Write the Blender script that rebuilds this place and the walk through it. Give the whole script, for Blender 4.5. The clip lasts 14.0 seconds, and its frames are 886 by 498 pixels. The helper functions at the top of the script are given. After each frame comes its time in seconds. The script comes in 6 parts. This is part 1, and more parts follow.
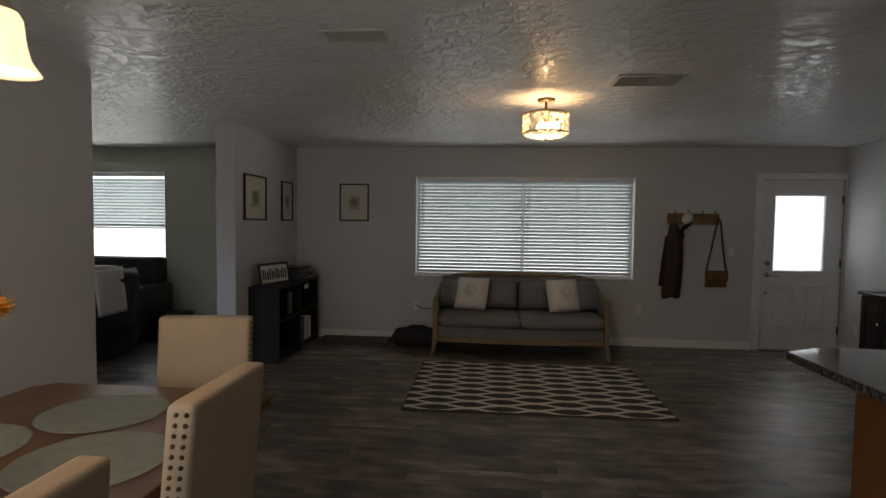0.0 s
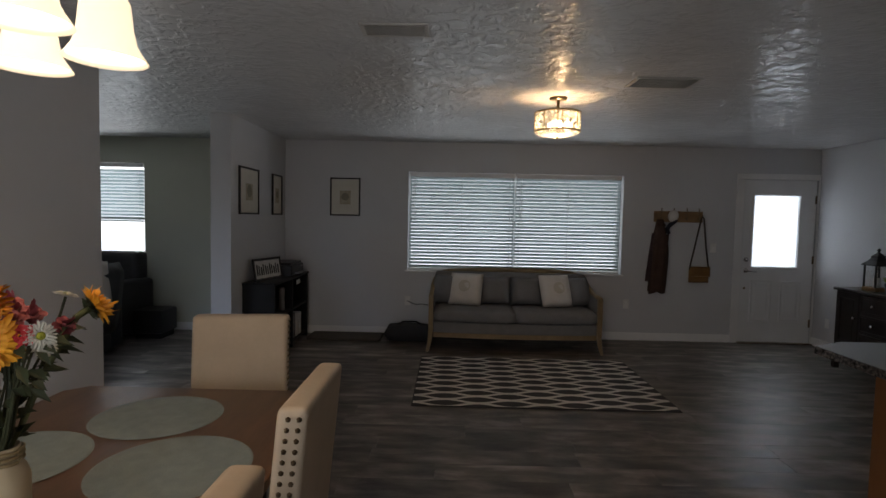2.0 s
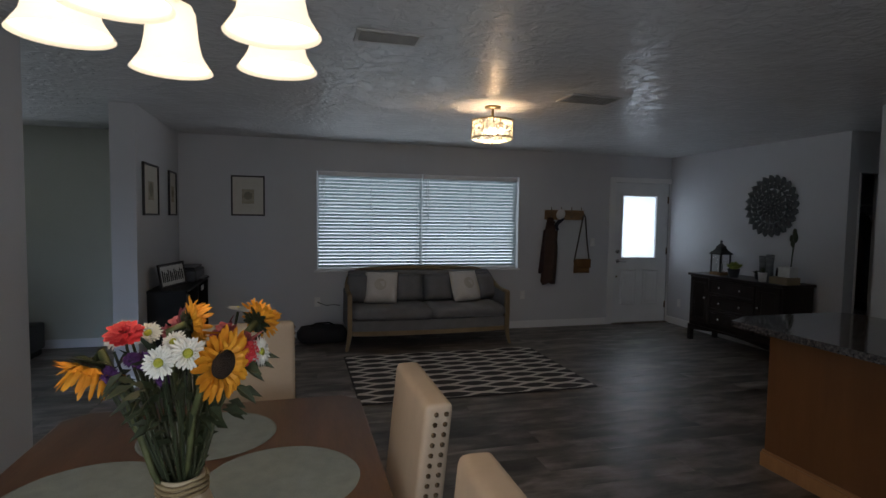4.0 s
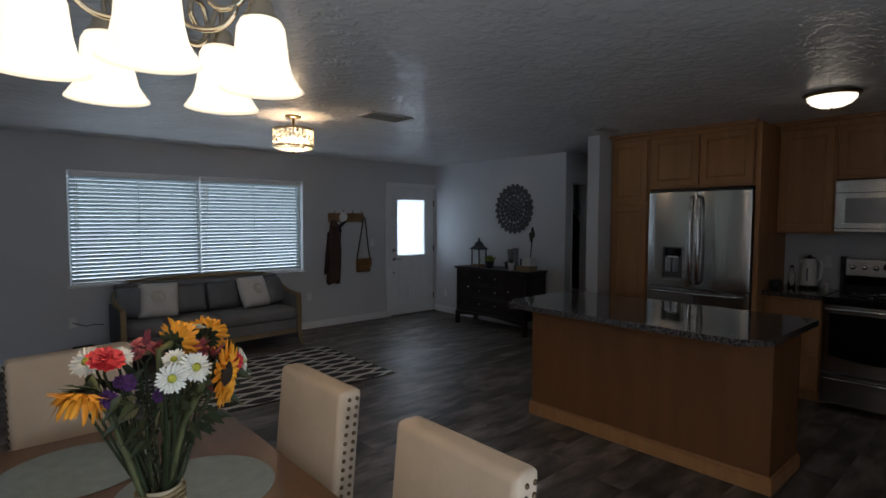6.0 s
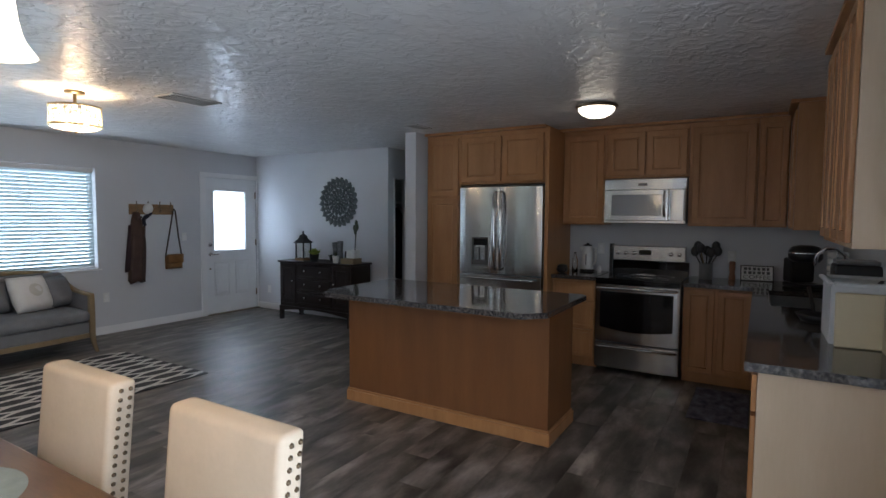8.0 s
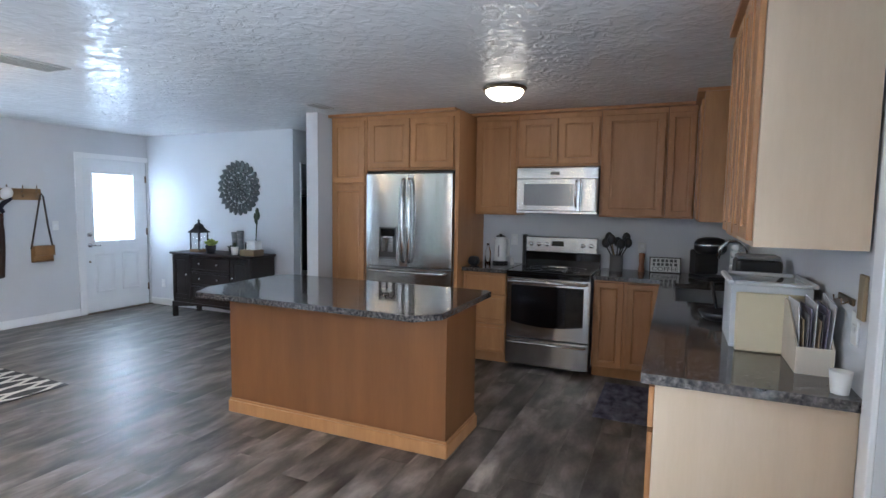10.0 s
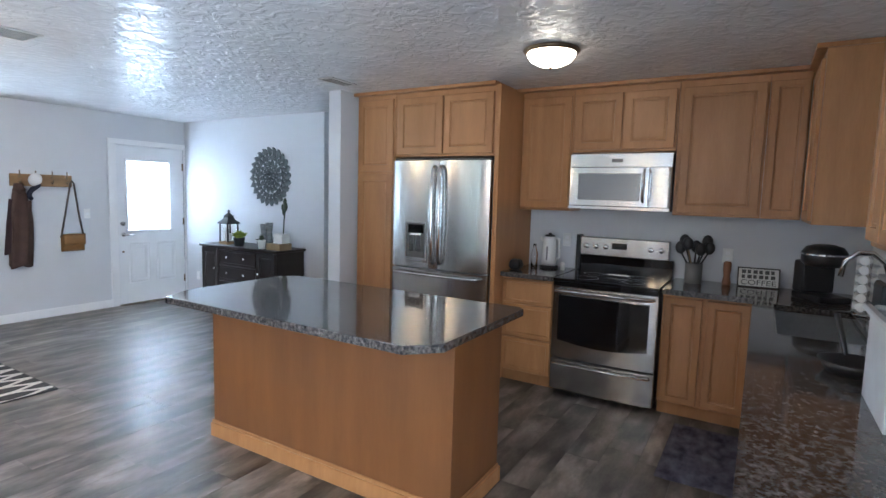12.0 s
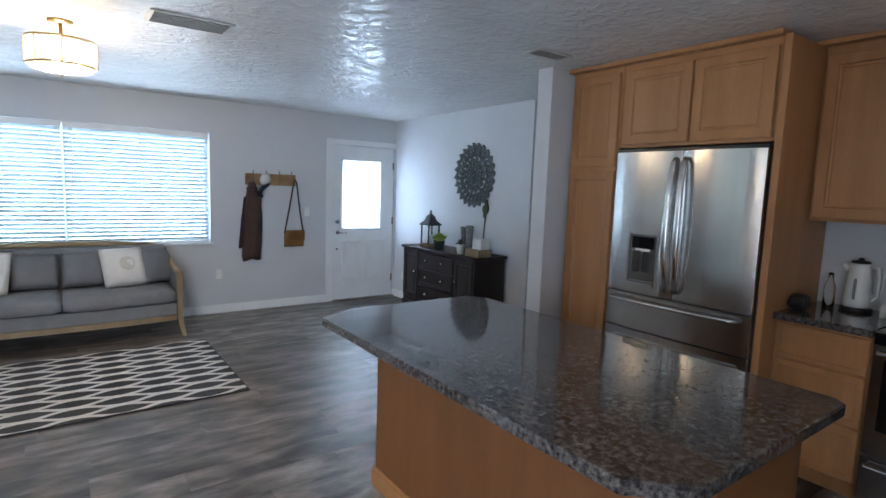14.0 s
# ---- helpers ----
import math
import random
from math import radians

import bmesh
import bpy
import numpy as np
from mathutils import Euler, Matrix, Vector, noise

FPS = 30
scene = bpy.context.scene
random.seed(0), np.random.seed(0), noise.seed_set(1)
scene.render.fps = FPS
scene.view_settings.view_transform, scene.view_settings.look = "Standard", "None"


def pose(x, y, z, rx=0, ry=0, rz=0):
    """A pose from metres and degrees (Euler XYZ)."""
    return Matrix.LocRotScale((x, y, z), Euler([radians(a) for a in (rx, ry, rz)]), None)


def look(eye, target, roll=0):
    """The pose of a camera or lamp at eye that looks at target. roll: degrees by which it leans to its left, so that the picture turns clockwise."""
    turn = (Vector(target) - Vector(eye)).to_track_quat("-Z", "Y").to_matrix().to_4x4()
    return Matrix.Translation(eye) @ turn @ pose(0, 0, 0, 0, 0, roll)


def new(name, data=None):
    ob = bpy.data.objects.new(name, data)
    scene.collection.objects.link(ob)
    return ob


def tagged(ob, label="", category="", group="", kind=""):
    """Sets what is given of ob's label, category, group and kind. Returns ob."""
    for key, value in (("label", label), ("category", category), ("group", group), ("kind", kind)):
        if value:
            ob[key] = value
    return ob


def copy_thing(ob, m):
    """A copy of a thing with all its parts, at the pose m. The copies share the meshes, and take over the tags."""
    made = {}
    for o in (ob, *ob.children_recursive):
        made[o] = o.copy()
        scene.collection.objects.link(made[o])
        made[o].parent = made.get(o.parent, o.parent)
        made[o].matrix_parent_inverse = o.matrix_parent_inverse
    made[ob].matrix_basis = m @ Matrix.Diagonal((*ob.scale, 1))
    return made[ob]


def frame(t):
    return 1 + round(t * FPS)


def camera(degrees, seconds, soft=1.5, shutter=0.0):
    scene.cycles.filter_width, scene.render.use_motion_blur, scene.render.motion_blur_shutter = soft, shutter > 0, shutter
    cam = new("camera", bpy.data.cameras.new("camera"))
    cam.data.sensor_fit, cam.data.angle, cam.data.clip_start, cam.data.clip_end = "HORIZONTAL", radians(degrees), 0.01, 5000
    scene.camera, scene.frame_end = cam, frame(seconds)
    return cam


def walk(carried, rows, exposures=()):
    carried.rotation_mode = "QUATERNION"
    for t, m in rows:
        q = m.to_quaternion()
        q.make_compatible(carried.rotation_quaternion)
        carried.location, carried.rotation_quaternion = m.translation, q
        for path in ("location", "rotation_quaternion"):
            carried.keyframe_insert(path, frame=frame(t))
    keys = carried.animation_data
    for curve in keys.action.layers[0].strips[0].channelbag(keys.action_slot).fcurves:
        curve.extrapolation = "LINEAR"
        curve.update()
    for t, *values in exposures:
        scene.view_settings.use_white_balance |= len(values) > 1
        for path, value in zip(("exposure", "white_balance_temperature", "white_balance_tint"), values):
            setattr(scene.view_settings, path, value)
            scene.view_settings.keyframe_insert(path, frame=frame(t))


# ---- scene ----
cam = camera(79.9, 14.0)
BLIND_TILT, SHADE_GLOW, BOWL_GLOW = -45, 6.0, 8.0
CHAND_W, DRUM_W = 5.6, 58.0
EXPOSURES = [(0.0, -2.27, 7800, 17), (2.0, -2.30, 7000, 17), (4.5, -2.42, 6300, 14), (6.5, -2.08, 6050, 13), (8.0, -0.86, 5850, 12), (9.0, -0.10, 5650, 11),
             (11.5, 0.85, 5400, 10), (12.5, 0.56, 5680, 10), (14.0, 0.0, 5560, 10)]
PATH = [
    (0, (0.302, 0.201, 1.478), (0.129, 2.191, 1.382), 0.7),
    (0.5, (0.316, 0.186, 1.486), (0.155, 2.178, 1.391), 0.7),
    (1, (0.222, 0.167, 1.489), (0.115, 2.162, 1.388), 0.9),
    (1.5, (0.107, 0.175, 1.498), (0.025, 2.17, 1.383), 1.0),
    (2, (-0.094, 0.183, 1.489), (-0.118, 2.18, 1.373), 1.2),
    (4.5, (-0.967, 0.117, 1.524), (-0.253, 1.981, 1.406), 0.6),
    (5, (-1.081, 0.11, 1.554), (-0.16, 1.882, 1.438), 0.4),
    (5.5, (-1.23, 0.093, 1.568), (-0.07, 1.718, 1.452), 0.3),
    (6, (-1.355, 0.033, 1.558), (-0.032, 1.528, 1.443), 0.1),
    (6.5, (-1.375, -0.044, 1.546), (0.065, 1.339, 1.428), 0.2),
    (7, (-1.369, -0.098, 1.535), (0.17, 1.173, 1.413), 0.3),
    (7.5, (-1.36, -0.141, 1.523), (0.27, 1.011, 1.4), 0.4),
    (8, (-1.326, -0.166, 1.516), (0.386, 0.861, 1.389), 0.4),
    (8.5, (-1.265, -0.191, 1.518), (0.513, 0.716, 1.385), 0.4),
    (9, (-1.172, -0.22, 1.524), (0.649, 0.595, 1.38), 0.5),
    (11.5, (-0.273, -0.19, 1.534), (1.542, 0.623, 1.327), 1.2),
    (12, (-0.057, -0.138, 1.531), (1.65, 0.884, 1.328), 1.6),
    (12.5, (0.131, -0.003, 1.51), (1.73, 1.181, 1.311), 2.0),
    (13, (0.303, 0.165, 1.533), (1.812, 1.461, 1.322), 1.9),
    (13.5, (0.492, 0.277, 1.522), (1.879, 1.7, 1.297), 2.1),
    (14, (0.671, 0.408, 1.544), (1.84, 2.014, 1.314), 2.0),
]
walk(cam, [(t, look(eye, target, roll)) for t, eye, target, roll in PATH], EXPOSURES)

# ---- world, sun and large lights ----
world = bpy.data.worlds.new("sky")
scene.world = world
world.use_nodes = True
wn = world.node_tree
sky = wn.nodes.new("ShaderNodeTexSky")
sky.sky_type, sky.sun_disc = "NISHITA", False
sky.sun_elevation, sky.sun_rotation = radians(58), radians(160)
wn.links.new(sky.outputs[0], wn.nodes["Background"].inputs[0])
wn.nodes["Background"].inputs[1].default_value = 0.1
sun = new("sun", bpy.data.lights.new("sun", "SUN"))
sun.data.energy, sun.data.angle, sun.data.color = 3.0, radians(0.5), (1.0, 0.95, 0.88)
sun.matrix_basis = look((0, 0, 12), (-1.2, 3.3, 6.4))


def window_light(name, x, y, z, w, h, watts, colour, to):
    """Daylight that stands in a window's opening."""
    la = bpy.data.lights.new(name, "AREA")
    la.shape, la.size, la.size_y, la.energy, la.color = "RECTANGLE", w, h, watts, colour
    ob = new(name, la)
    ob.matrix_basis = look((x, y, z), to)
    return ob


def bulb_light(name, x, y, z, watts, colour, radius=0.03):
    la = bpy.data.lights.new(name, "POINT")
    la.energy, la.color, la.shadow_soft_size = watts, colour, radius
    ob = new(name, la)
    ob.location = (x, y, z)
    return ob


DAY = (0.80, 0.91, 1.0)
WARM = (1.0, 0.67, 0.35)
window_light("daylight_front", 0.72, 7.12, 1.45, 2.75, 1.35, 105, DAY, (0.67, 6, 1.45))
window_light("daylight_door", 3.97, 7.04, 1.41, 0.62, 0.96, 125, DAY, (3.97, 6, 1.41))
window_light("daylight_west", -4.75, 7.12, 1.45, 1.75, 1.35, 185, DAY, (-4.75, 6, 1.45))
window_light("daylight_west_room_door", -3.5, 0.84, 1.05, 1.75, 2.0, 22, (0.48, 0.68, 1.0), (-3.0, 3.3, 0.0)).data.spread = radians(50)
window_light("daylight_patio", -1.05, -1.12, 1.05, 1.75, 2.0, 90, (0.88, 0.95, 1.0), (-1.05, 0, 1.05))

# ---- materials ----


def material(name, colour, rough=0.6, metal=0.0, other=None, scale=6.0, stretch=(1, 1, 1), grain=0.0, bump=0.0, bump_scale=80.0,
             vary=0.0, spec=0.5, coat=0.0, rough_vary=0.0):
    """A surface with two scales of variation. vary: brightness that differs from piece to piece."""
    m = bpy.data.materials.new(name)
    m.use_nodes = True
    t = m.node_tree
    n, l = t.nodes, t.links
    b = n["Principled BSDF"]
    b.inputs["Roughness"].default_value, b.inputs["Metallic"].default_value = rough, metal
    b.inputs["Specular IOR Level"].default_value, b.inputs["Coat Weight"].default_value = spec, coat
    b.inputs["Coat Roughness"].default_value = 0.15
    tc, mp = n.new("ShaderNodeTexCoord"), n.new("ShaderNodeMapping")
    mp.inputs["Scale"].default_value = stretch
    l.new(tc.outputs["Object"], mp.inputs[0])
    info = n.new("ShaderNodeObjectInfo")
    if vary:
        off = n.new("ShaderNodeVectorMath")
        off.operation = "SCALE"
        off.inputs[0].default_value = (13, 7, 5)
        l.new(info.outputs["Random"], off.inputs["Scale"])
        l.new(off.outputs[0], mp.inputs["Location"])
    n1, n2 = n.new("ShaderNodeTexNoise"), n.new("ShaderNodeTexNoise")
    n1.inputs["Scale"].default_value, n1.inputs["Detail"].default_value = scale, 5
    n2.inputs["Scale"].default_value, n2.inputs["Detail"].default_value = scale * 9, 3
    l.new(mp.outputs[0], n1.inputs[0])
    l.new(mp.outputs[0], n2.inputs[0])
    mixv = n.new("ShaderNodeMath")
    mixv.operation = "MULTIPLY_ADD"
    mixv.inputs[1].default_value = grain
    l.new(n2.outputs[0], mixv.inputs[0])
    l.new(n1.outputs[0], mixv.inputs[2])
    ramp = n.new("ShaderNodeValToRGB")
    other = other or tuple(c * 0.86 for c in colour)
    ramp.color_ramp.elements[0].position, ramp.color_ramp.elements[1].position = 0.33 + grain * 0.3, 0.68 + grain * 0.7
    ramp.color_ramp.elements[0].color, ramp.color_ramp.elements[1].color = (*other, 1), (*colour, 1)
    l.new(mixv.outputs[0], ramp.inputs[0])
    out = ramp.outputs[0]
    if vary:
        hsv, mul = n.new("ShaderNodeHueSaturation"), n.new("ShaderNodeMapRange")
        mul.inputs["To Min"].default_value, mul.inputs["To Max"].default_value = 1 - vary, 1 + vary
        l.new(info.outputs["Random"], mul.inputs[0])
        l.new(mul.outputs[0], hsv.inputs["Value"])
        l.new(out, hsv.inputs["Color"])
        out = hsv.outputs[0]
    l.new(out, b.inputs["Base Color"])
    if rough_vary:
        mr = n.new("ShaderNodeMapRange")
        mr.inputs["To Min"].default_value, mr.inputs["To Max"].default_value = max(0.02, rough - rough_vary), rough + rough_vary
        l.new(n1.outputs[0], mr.inputs[0])
        l.new(mr.outputs[0], b.inputs["Roughness"])
    if bump:
        n3, bp = n.new("ShaderNodeTexNoise"), n.new("ShaderNodeBump")
        n3.inputs["Scale"].default_value, n3.inputs["Detail"].default_value = bump_scale, 4
        bp.inputs["Strength"].default_value, bp.inputs["Distance"].default_value = bump, 0.01
        l.new(mp.outputs[0], n3.inputs[0])
        l.new(n3.outputs[0], bp.inputs["Height"])
        l.new(bp.outputs[0], b.inputs["Normal"])
    return m


def glowing(name, colour, strength, through_=0.0):
    m = material(name, (0.85, 0.82, 0.75), 0.35)
    b = m.node_tree.nodes["Principled BSDF"]
    b.inputs["Emission Color"].default_value, b.inputs["Emission Strength"].default_value = (*colour, 1), strength
    return m


def glassy(name, colour=(1, 1, 1), rough=0.0, ior=1.45):
    m = bpy.data.materials.new(name)
    m.use_nodes = True
    b = m.node_tree.nodes["Principled BSDF"]
    b.inputs["Base Color"].default_value, b.inputs["Roughness"].default_value = (*colour, 1), rough
    b.inputs["Transmission Weight"].default_value, b.inputs["IOR"].default_value = 1.0, ior
    return m


def thin(name, colour, share, rough=0.6):
    """A thin sheet that lets part of the light through, spread out."""
    m = material(name, colour, rough)
    n, l = m.node_tree.nodes, m.node_tree.links
    tr, mx = n.new("ShaderNodeBsdfTranslucent"), n.new("ShaderNodeMixShader")
    tr.inputs[0].default_value, mx.inputs[0].default_value = (*colour, 1), share
    l.new(n["Principled BSDF"].outputs[0], mx.inputs[1])
    l.new(tr.outputs[0], mx.inputs[2])
    l.new(mx.outputs[0], n["Material Output"].inputs[0])
    return m


def seeded_glass():
    """Clear glass with frosted, glowing seeds and ripples."""
    m = glassy("seeded_glass", (1.0, 0.95, 0.86), 0.14, 1.08)
    n, l = m.node_tree.nodes, m.node_tree.links
    tr, mx, nz, rp, tc = (n.new("ShaderNodeBsdfTranslucent"), n.new("ShaderNodeMixShader"), n.new("ShaderNodeTexNoise"), n.new("ShaderNodeMapRange"), n.new("ShaderNodeTexCoord"))
    tr.inputs[0].default_value = (0.95, 0.93, 0.85, 1)
    nz.inputs["Scale"].default_value, nz.inputs["Detail"].default_value = 38, 4
    rp.inputs["From Min"].default_value, rp.inputs["From Max"].default_value = 0.38, 0.58
    rp.inputs["To Min"].default_value, rp.inputs["To Max"].default_value = 0.08, 0.6
    l.new(tc.outputs["Object"], nz.inputs[0])
    l.new(nz.outputs[0], rp.inputs[0])
    l.new(rp.outputs[0], mx.inputs[0])
    l.new(n["Principled BSDF"].outputs[0], mx.inputs[1])
    l.new(tr.outputs[0], mx.inputs[2])
    l.new(mx.outputs[0], n["Material Output"].inputs[0])
    return m


M_SEEDED = seeded_glass()
M_WALL = material("wall_paint", (0.60, 0.608, 0.628), 0.55, other=(0.565, 0.573, 0.593), scale=1.5, grain=0.2, bump=0.12, bump_scale=60)
M_WALL_GREEN = material("green_grey_paint", (0.55, 0.555, 0.47), 0.6, other=(0.52, 0.525, 0.44), scale=1.5, bump=0.12, bump_scale=60)
M_TRIM = material("white_trim_paint", (0.80, 0.80, 0.80), 0.35, other=(0.76, 0.76, 0.76), scale=3, bump=0.03)
M_DOORPAINT = material("white_door_paint", (0.78, 0.79, 0.80), 0.4, other=(0.74, 0.75, 0.76), scale=4, bump=0.03)


def ceiling_material():
    m = material("knockdown_ceiling_paint", (0.80, 0.80, 0.80), 0.5, other=(0.71, 0.71, 0.715), scale=2.4, grain=0.2, spec=0.06)
    n, l = m.node_tree.nodes, m.node_tree.links
    tc = n.new("ShaderNodeTexCoord")
    a, c, bp, mx = n.new("ShaderNodeTexNoise"), n.new("ShaderNodeTexNoise"), n.new("ShaderNodeBump"), n.new("ShaderNodeMath")
    a.inputs["Scale"].default_value, a.inputs["Detail"].default_value, a.inputs["Distortion"].default_value = 13.0, 5.0, 0.7
    c.inputs["Scale"].default_value, c.inputs["Detail"].default_value = 2.2, 2.0
    ramp = n.new("ShaderNodeValToRGB")
    ramp.color_ramp.elements[0].position, ramp.color_ramp.elements[1].position = 0.44, 0.60
    l.new(tc.outputs["Object"], a.inputs[0])
    l.new(tc.outputs["Object"], c.inputs[0])
    l.new(a.outputs[0], ramp.inputs[0])
    mx.operation = "MULTIPLY"
    l.new(ramp.outputs[0], mx.inputs[0])
    l.new(c.outputs[0], mx.inputs[1])
    bp.inputs["Strength"].default_value, bp.inputs["Distance"].default_value = 0.95, 0.02
    l.new(mx.outputs[0], bp.inputs["Height"])
    soft = n.new("ShaderNodeBump")
    soft.inputs["Strength"].default_value, soft.inputs["Distance"].default_value = 0.3, 0.02
    l.new(mx.outputs[0], soft.inputs["Height"])
    b = n["Principled BSDF"]
    l.new(soft.outputs[0], b.inputs["Normal"])
    l.new(bp.outputs[0], b.inputs["Coat Normal"])
    b.inputs["Coat Weight"].default_value, b.inputs["Coat Roughness"].default_value = 0.8, 0.21
    return m


M_CEIL = ceiling_material()
def plank_material():
    """Weathered grey-brown boards: long streaks, pale worn patches and dark knots, different on each board."""
    m = material("grey_brown_wood_plank", (0.255, 0.222, 0.196), 0.42, other=(0.050, 0.041, 0.035), scale=3.0, stretch=(1.1, 2.6, 1), grain=0.16,
                 bump=0.06, bump_scale=30, vary=0.24, rough_vary=0.10)
    n, l = m.node_tree.nodes, m.node_tree.links
    b = n["Principled BSDF"]
    mp = next(k for k in n if k.type == "MAPPING")
    st, rp, mix = n.new("ShaderNodeTexNoise"), n.new("ShaderNodeValToRGB"), n.new("ShaderNodeMix")
    wide = n.new("ShaderNodeMapping")
    wide.inputs["Scale"].default_value = (1.5, 2.0, 1)
    l.new(mp.outputs[0], wide.inputs[0])
    l.new(wide.outputs[0], st.inputs[0])
    st.inputs["Scale"].default_value, st.inputs["Detail"].default_value, st.inputs["Distortion"].default_value = 1.25, 4, 0.6
    rp.color_ramp.elements[0].position, rp.color_ramp.elements[1].position = 0.36, 0.68
    rp.color_ramp.elements[0].color, rp.color_ramp.elements[1].color = (0.52, 0.51, 0.50, 1), (1.55, 1.55, 1.56, 1)
    l.new(st.outputs[0], rp.inputs[0])
    mix.data_type, mix.blend_type = "RGBA", "MULTIPLY"
    mix.inputs[0].default_value = 1.0
    mix.clamp_result = False
    src = b.inputs["Base Color"].links[0].from_socket
    l.new(src, mix.inputs[6])
    l.new(rp.outputs[0], mix.inputs[7])
    l.new(mix.outputs[2], b.inputs["Base Color"])
    return m


M_PLANK = plank_material()
M_GAP = material("plank_joint", (0.085, 0.068, 0.055), 0.8)
M_MAPLE = material("honey_maple", (0.43, 0.215, 0.085), 0.42, other=(0.335, 0.155, 0.057), scale=2.2, stretch=(5, 5, 0.7), grain=0.4,
                   bump=0.03, bump_scale=40, vary=0.07)
# Amber maple for the island, darkened in colour for the weaker light on it.
M_AMBER_SHADED = material("shaded_amber_maple", (0.205, 0.084, 0.027), 0.45, other=(0.16, 0.063, 0.020), scale=1.6, stretch=(5, 5, 0.6), grain=0.3, bump=0.03, bump_scale=40)
# The same maple, paler: daylight on the end panels is put into the colour.
M_MAPLE_DAYLIT = material("daylit_maple", (0.58, 0.455, 0.325), 0.5, other=(0.52, 0.40, 0.275), scale=2.0, stretch=(5, 5, 0.7), grain=0.3, bump=0.03)
M_DARKWOOD = material("espresso_wood", (0.020, 0.012, 0.011), 0.42, other=(0.012, 0.008, 0.007), scale=3, stretch=(1, 6, 1), grain=0.3, bump=0.02)
M_BLACK = material("black_laminate", (0.010, 0.0095, 0.010), 0.5, other=(0.006, 0.006, 0.006), scale=4, spec=0.25)
M_TABLE = material("walnut_table_top", (0.165, 0.088, 0.045), 0.33, other=(0.095, 0.048, 0.024), scale=2.4, stretch=(6, 0.8, 6), grain=0.4, bump=0.03)
M_OAK = material("pale_oak", (0.29, 0.215, 0.118), 0.5, other=(0.20, 0.145, 0.078), scale=4, stretch=(2, 2, 0.6), grain=0.4, bump=0.04)
M_RUSTIC = material("rustic_pine", (0.30, 0.18, 0.08), 0.65, other=(0.16, 0.09, 0.04), scale=5, stretch=(0.7, 3, 3), grain=0.5, bump=0.15)
M_LINEN = material("cream_linen", (0.60, 0.49, 0.37), 0.85, other=(0.53, 0.43, 0.32), scale=7, grain=0.3, bump=0.15, bump_scale=400)
M_GREYCLOTH = material("grey_upholstery", (0.20, 0.205, 0.22), 0.9, other=(0.16, 0.165, 0.178), scale=8, grain=0.4, bump=0.2, bump_scale=350)
M_WHITECLOTH = material("white_cotton", (0.72, 0.70, 0.67), 0.9, other=(0.64, 0.62, 0.59), scale=10, grain=0.3, bump=0.2, bump_scale=300)
M_RUG = material("charcoal_rug_wool", (0.060, 0.058, 0.062), 0.95, other=(0.04, 0.039, 0.042), scale=14, grain=0.6, bump=0.5, bump_scale=500)
M_RUGLINE = material("ivory_rug_wool", (0.74, 0.71, 0.66), 0.95, other=(0.62, 0.59, 0.55), scale=14, grain=0.6, bump=0.5, bump_scale=500)
M_STEEL = material("brushed_stainless", (0.61, 0.60, 0.585), 0.23, 1.0, other=(0.53, 0.52, 0.505), scale=3, stretch=(4, 4, 0.12), grain=0.4, bump=0.3, bump_scale=1.6, rough_vary=0.08)
M_CHROME = material("polished_nickel", (0.72, 0.71, 0.70), 0.12, 1.0, scale=8)
M_BRASS = material("brushed_brass", (0.55, 0.43, 0.24), 0.28, 1.0, other=(0.45, 0.34, 0.18), scale=12)
M_BRONZE = material("antique_bronze", (0.27, 0.20, 0.13), 0.34, 1.0, other=(0.10, 0.075, 0.05), scale=18)
M_BLACKGLASS = material("black_glass", (0.008, 0.008, 0.009), 0.06, scale=3)
M_BLACKPLASTIC = material("black_plastic", (0.02, 0.02, 0.022), 0.35, scale=10)
M_GREYPLASTIC = material("grey_plastic", (0.22, 0.22, 0.23), 0.45, scale=10)
M_WHITEPLASTIC = material("white_plastic", (0.78, 0.78, 0.76), 0.35, scale=6)
M_LEATHER = material("black_leather", (0.022, 0.021, 0.023), 0.42, other=(0.014, 0.013, 0.014), scale=6, grain=0.3, bump=0.2, bump_scale=140)
M_GLASS = glassy("clear_glass")
M_PANE = glassy("window_glass", (0.97, 0.99, 0.98), 0.0, 1.2)
M_SHEER = thin("frosted_glass", (0.92, 0.95, 0.97), 0.75, 0.2)
M_SLAT = thin("white_blind_slat", (0.58, 0.66, 0.68), 0.14, 0.5)
M_MAT = material("sage_grey_woven_placemat", (0.27, 0.32, 0.315), 0.9, other=(0.21, 0.255, 0.25), scale=20, grain=0.5, bump=0.4, bump_scale=260)
M_VENT = material("vent_enamel", (0.62, 0.60, 0.57), 0.5, scale=6)
M_GRASS = material("lawn", (0.08, 0.12, 0.035), 0.9, other=(0.05, 0.08, 0.02), scale=2, grain=0.6, bump=0.5)


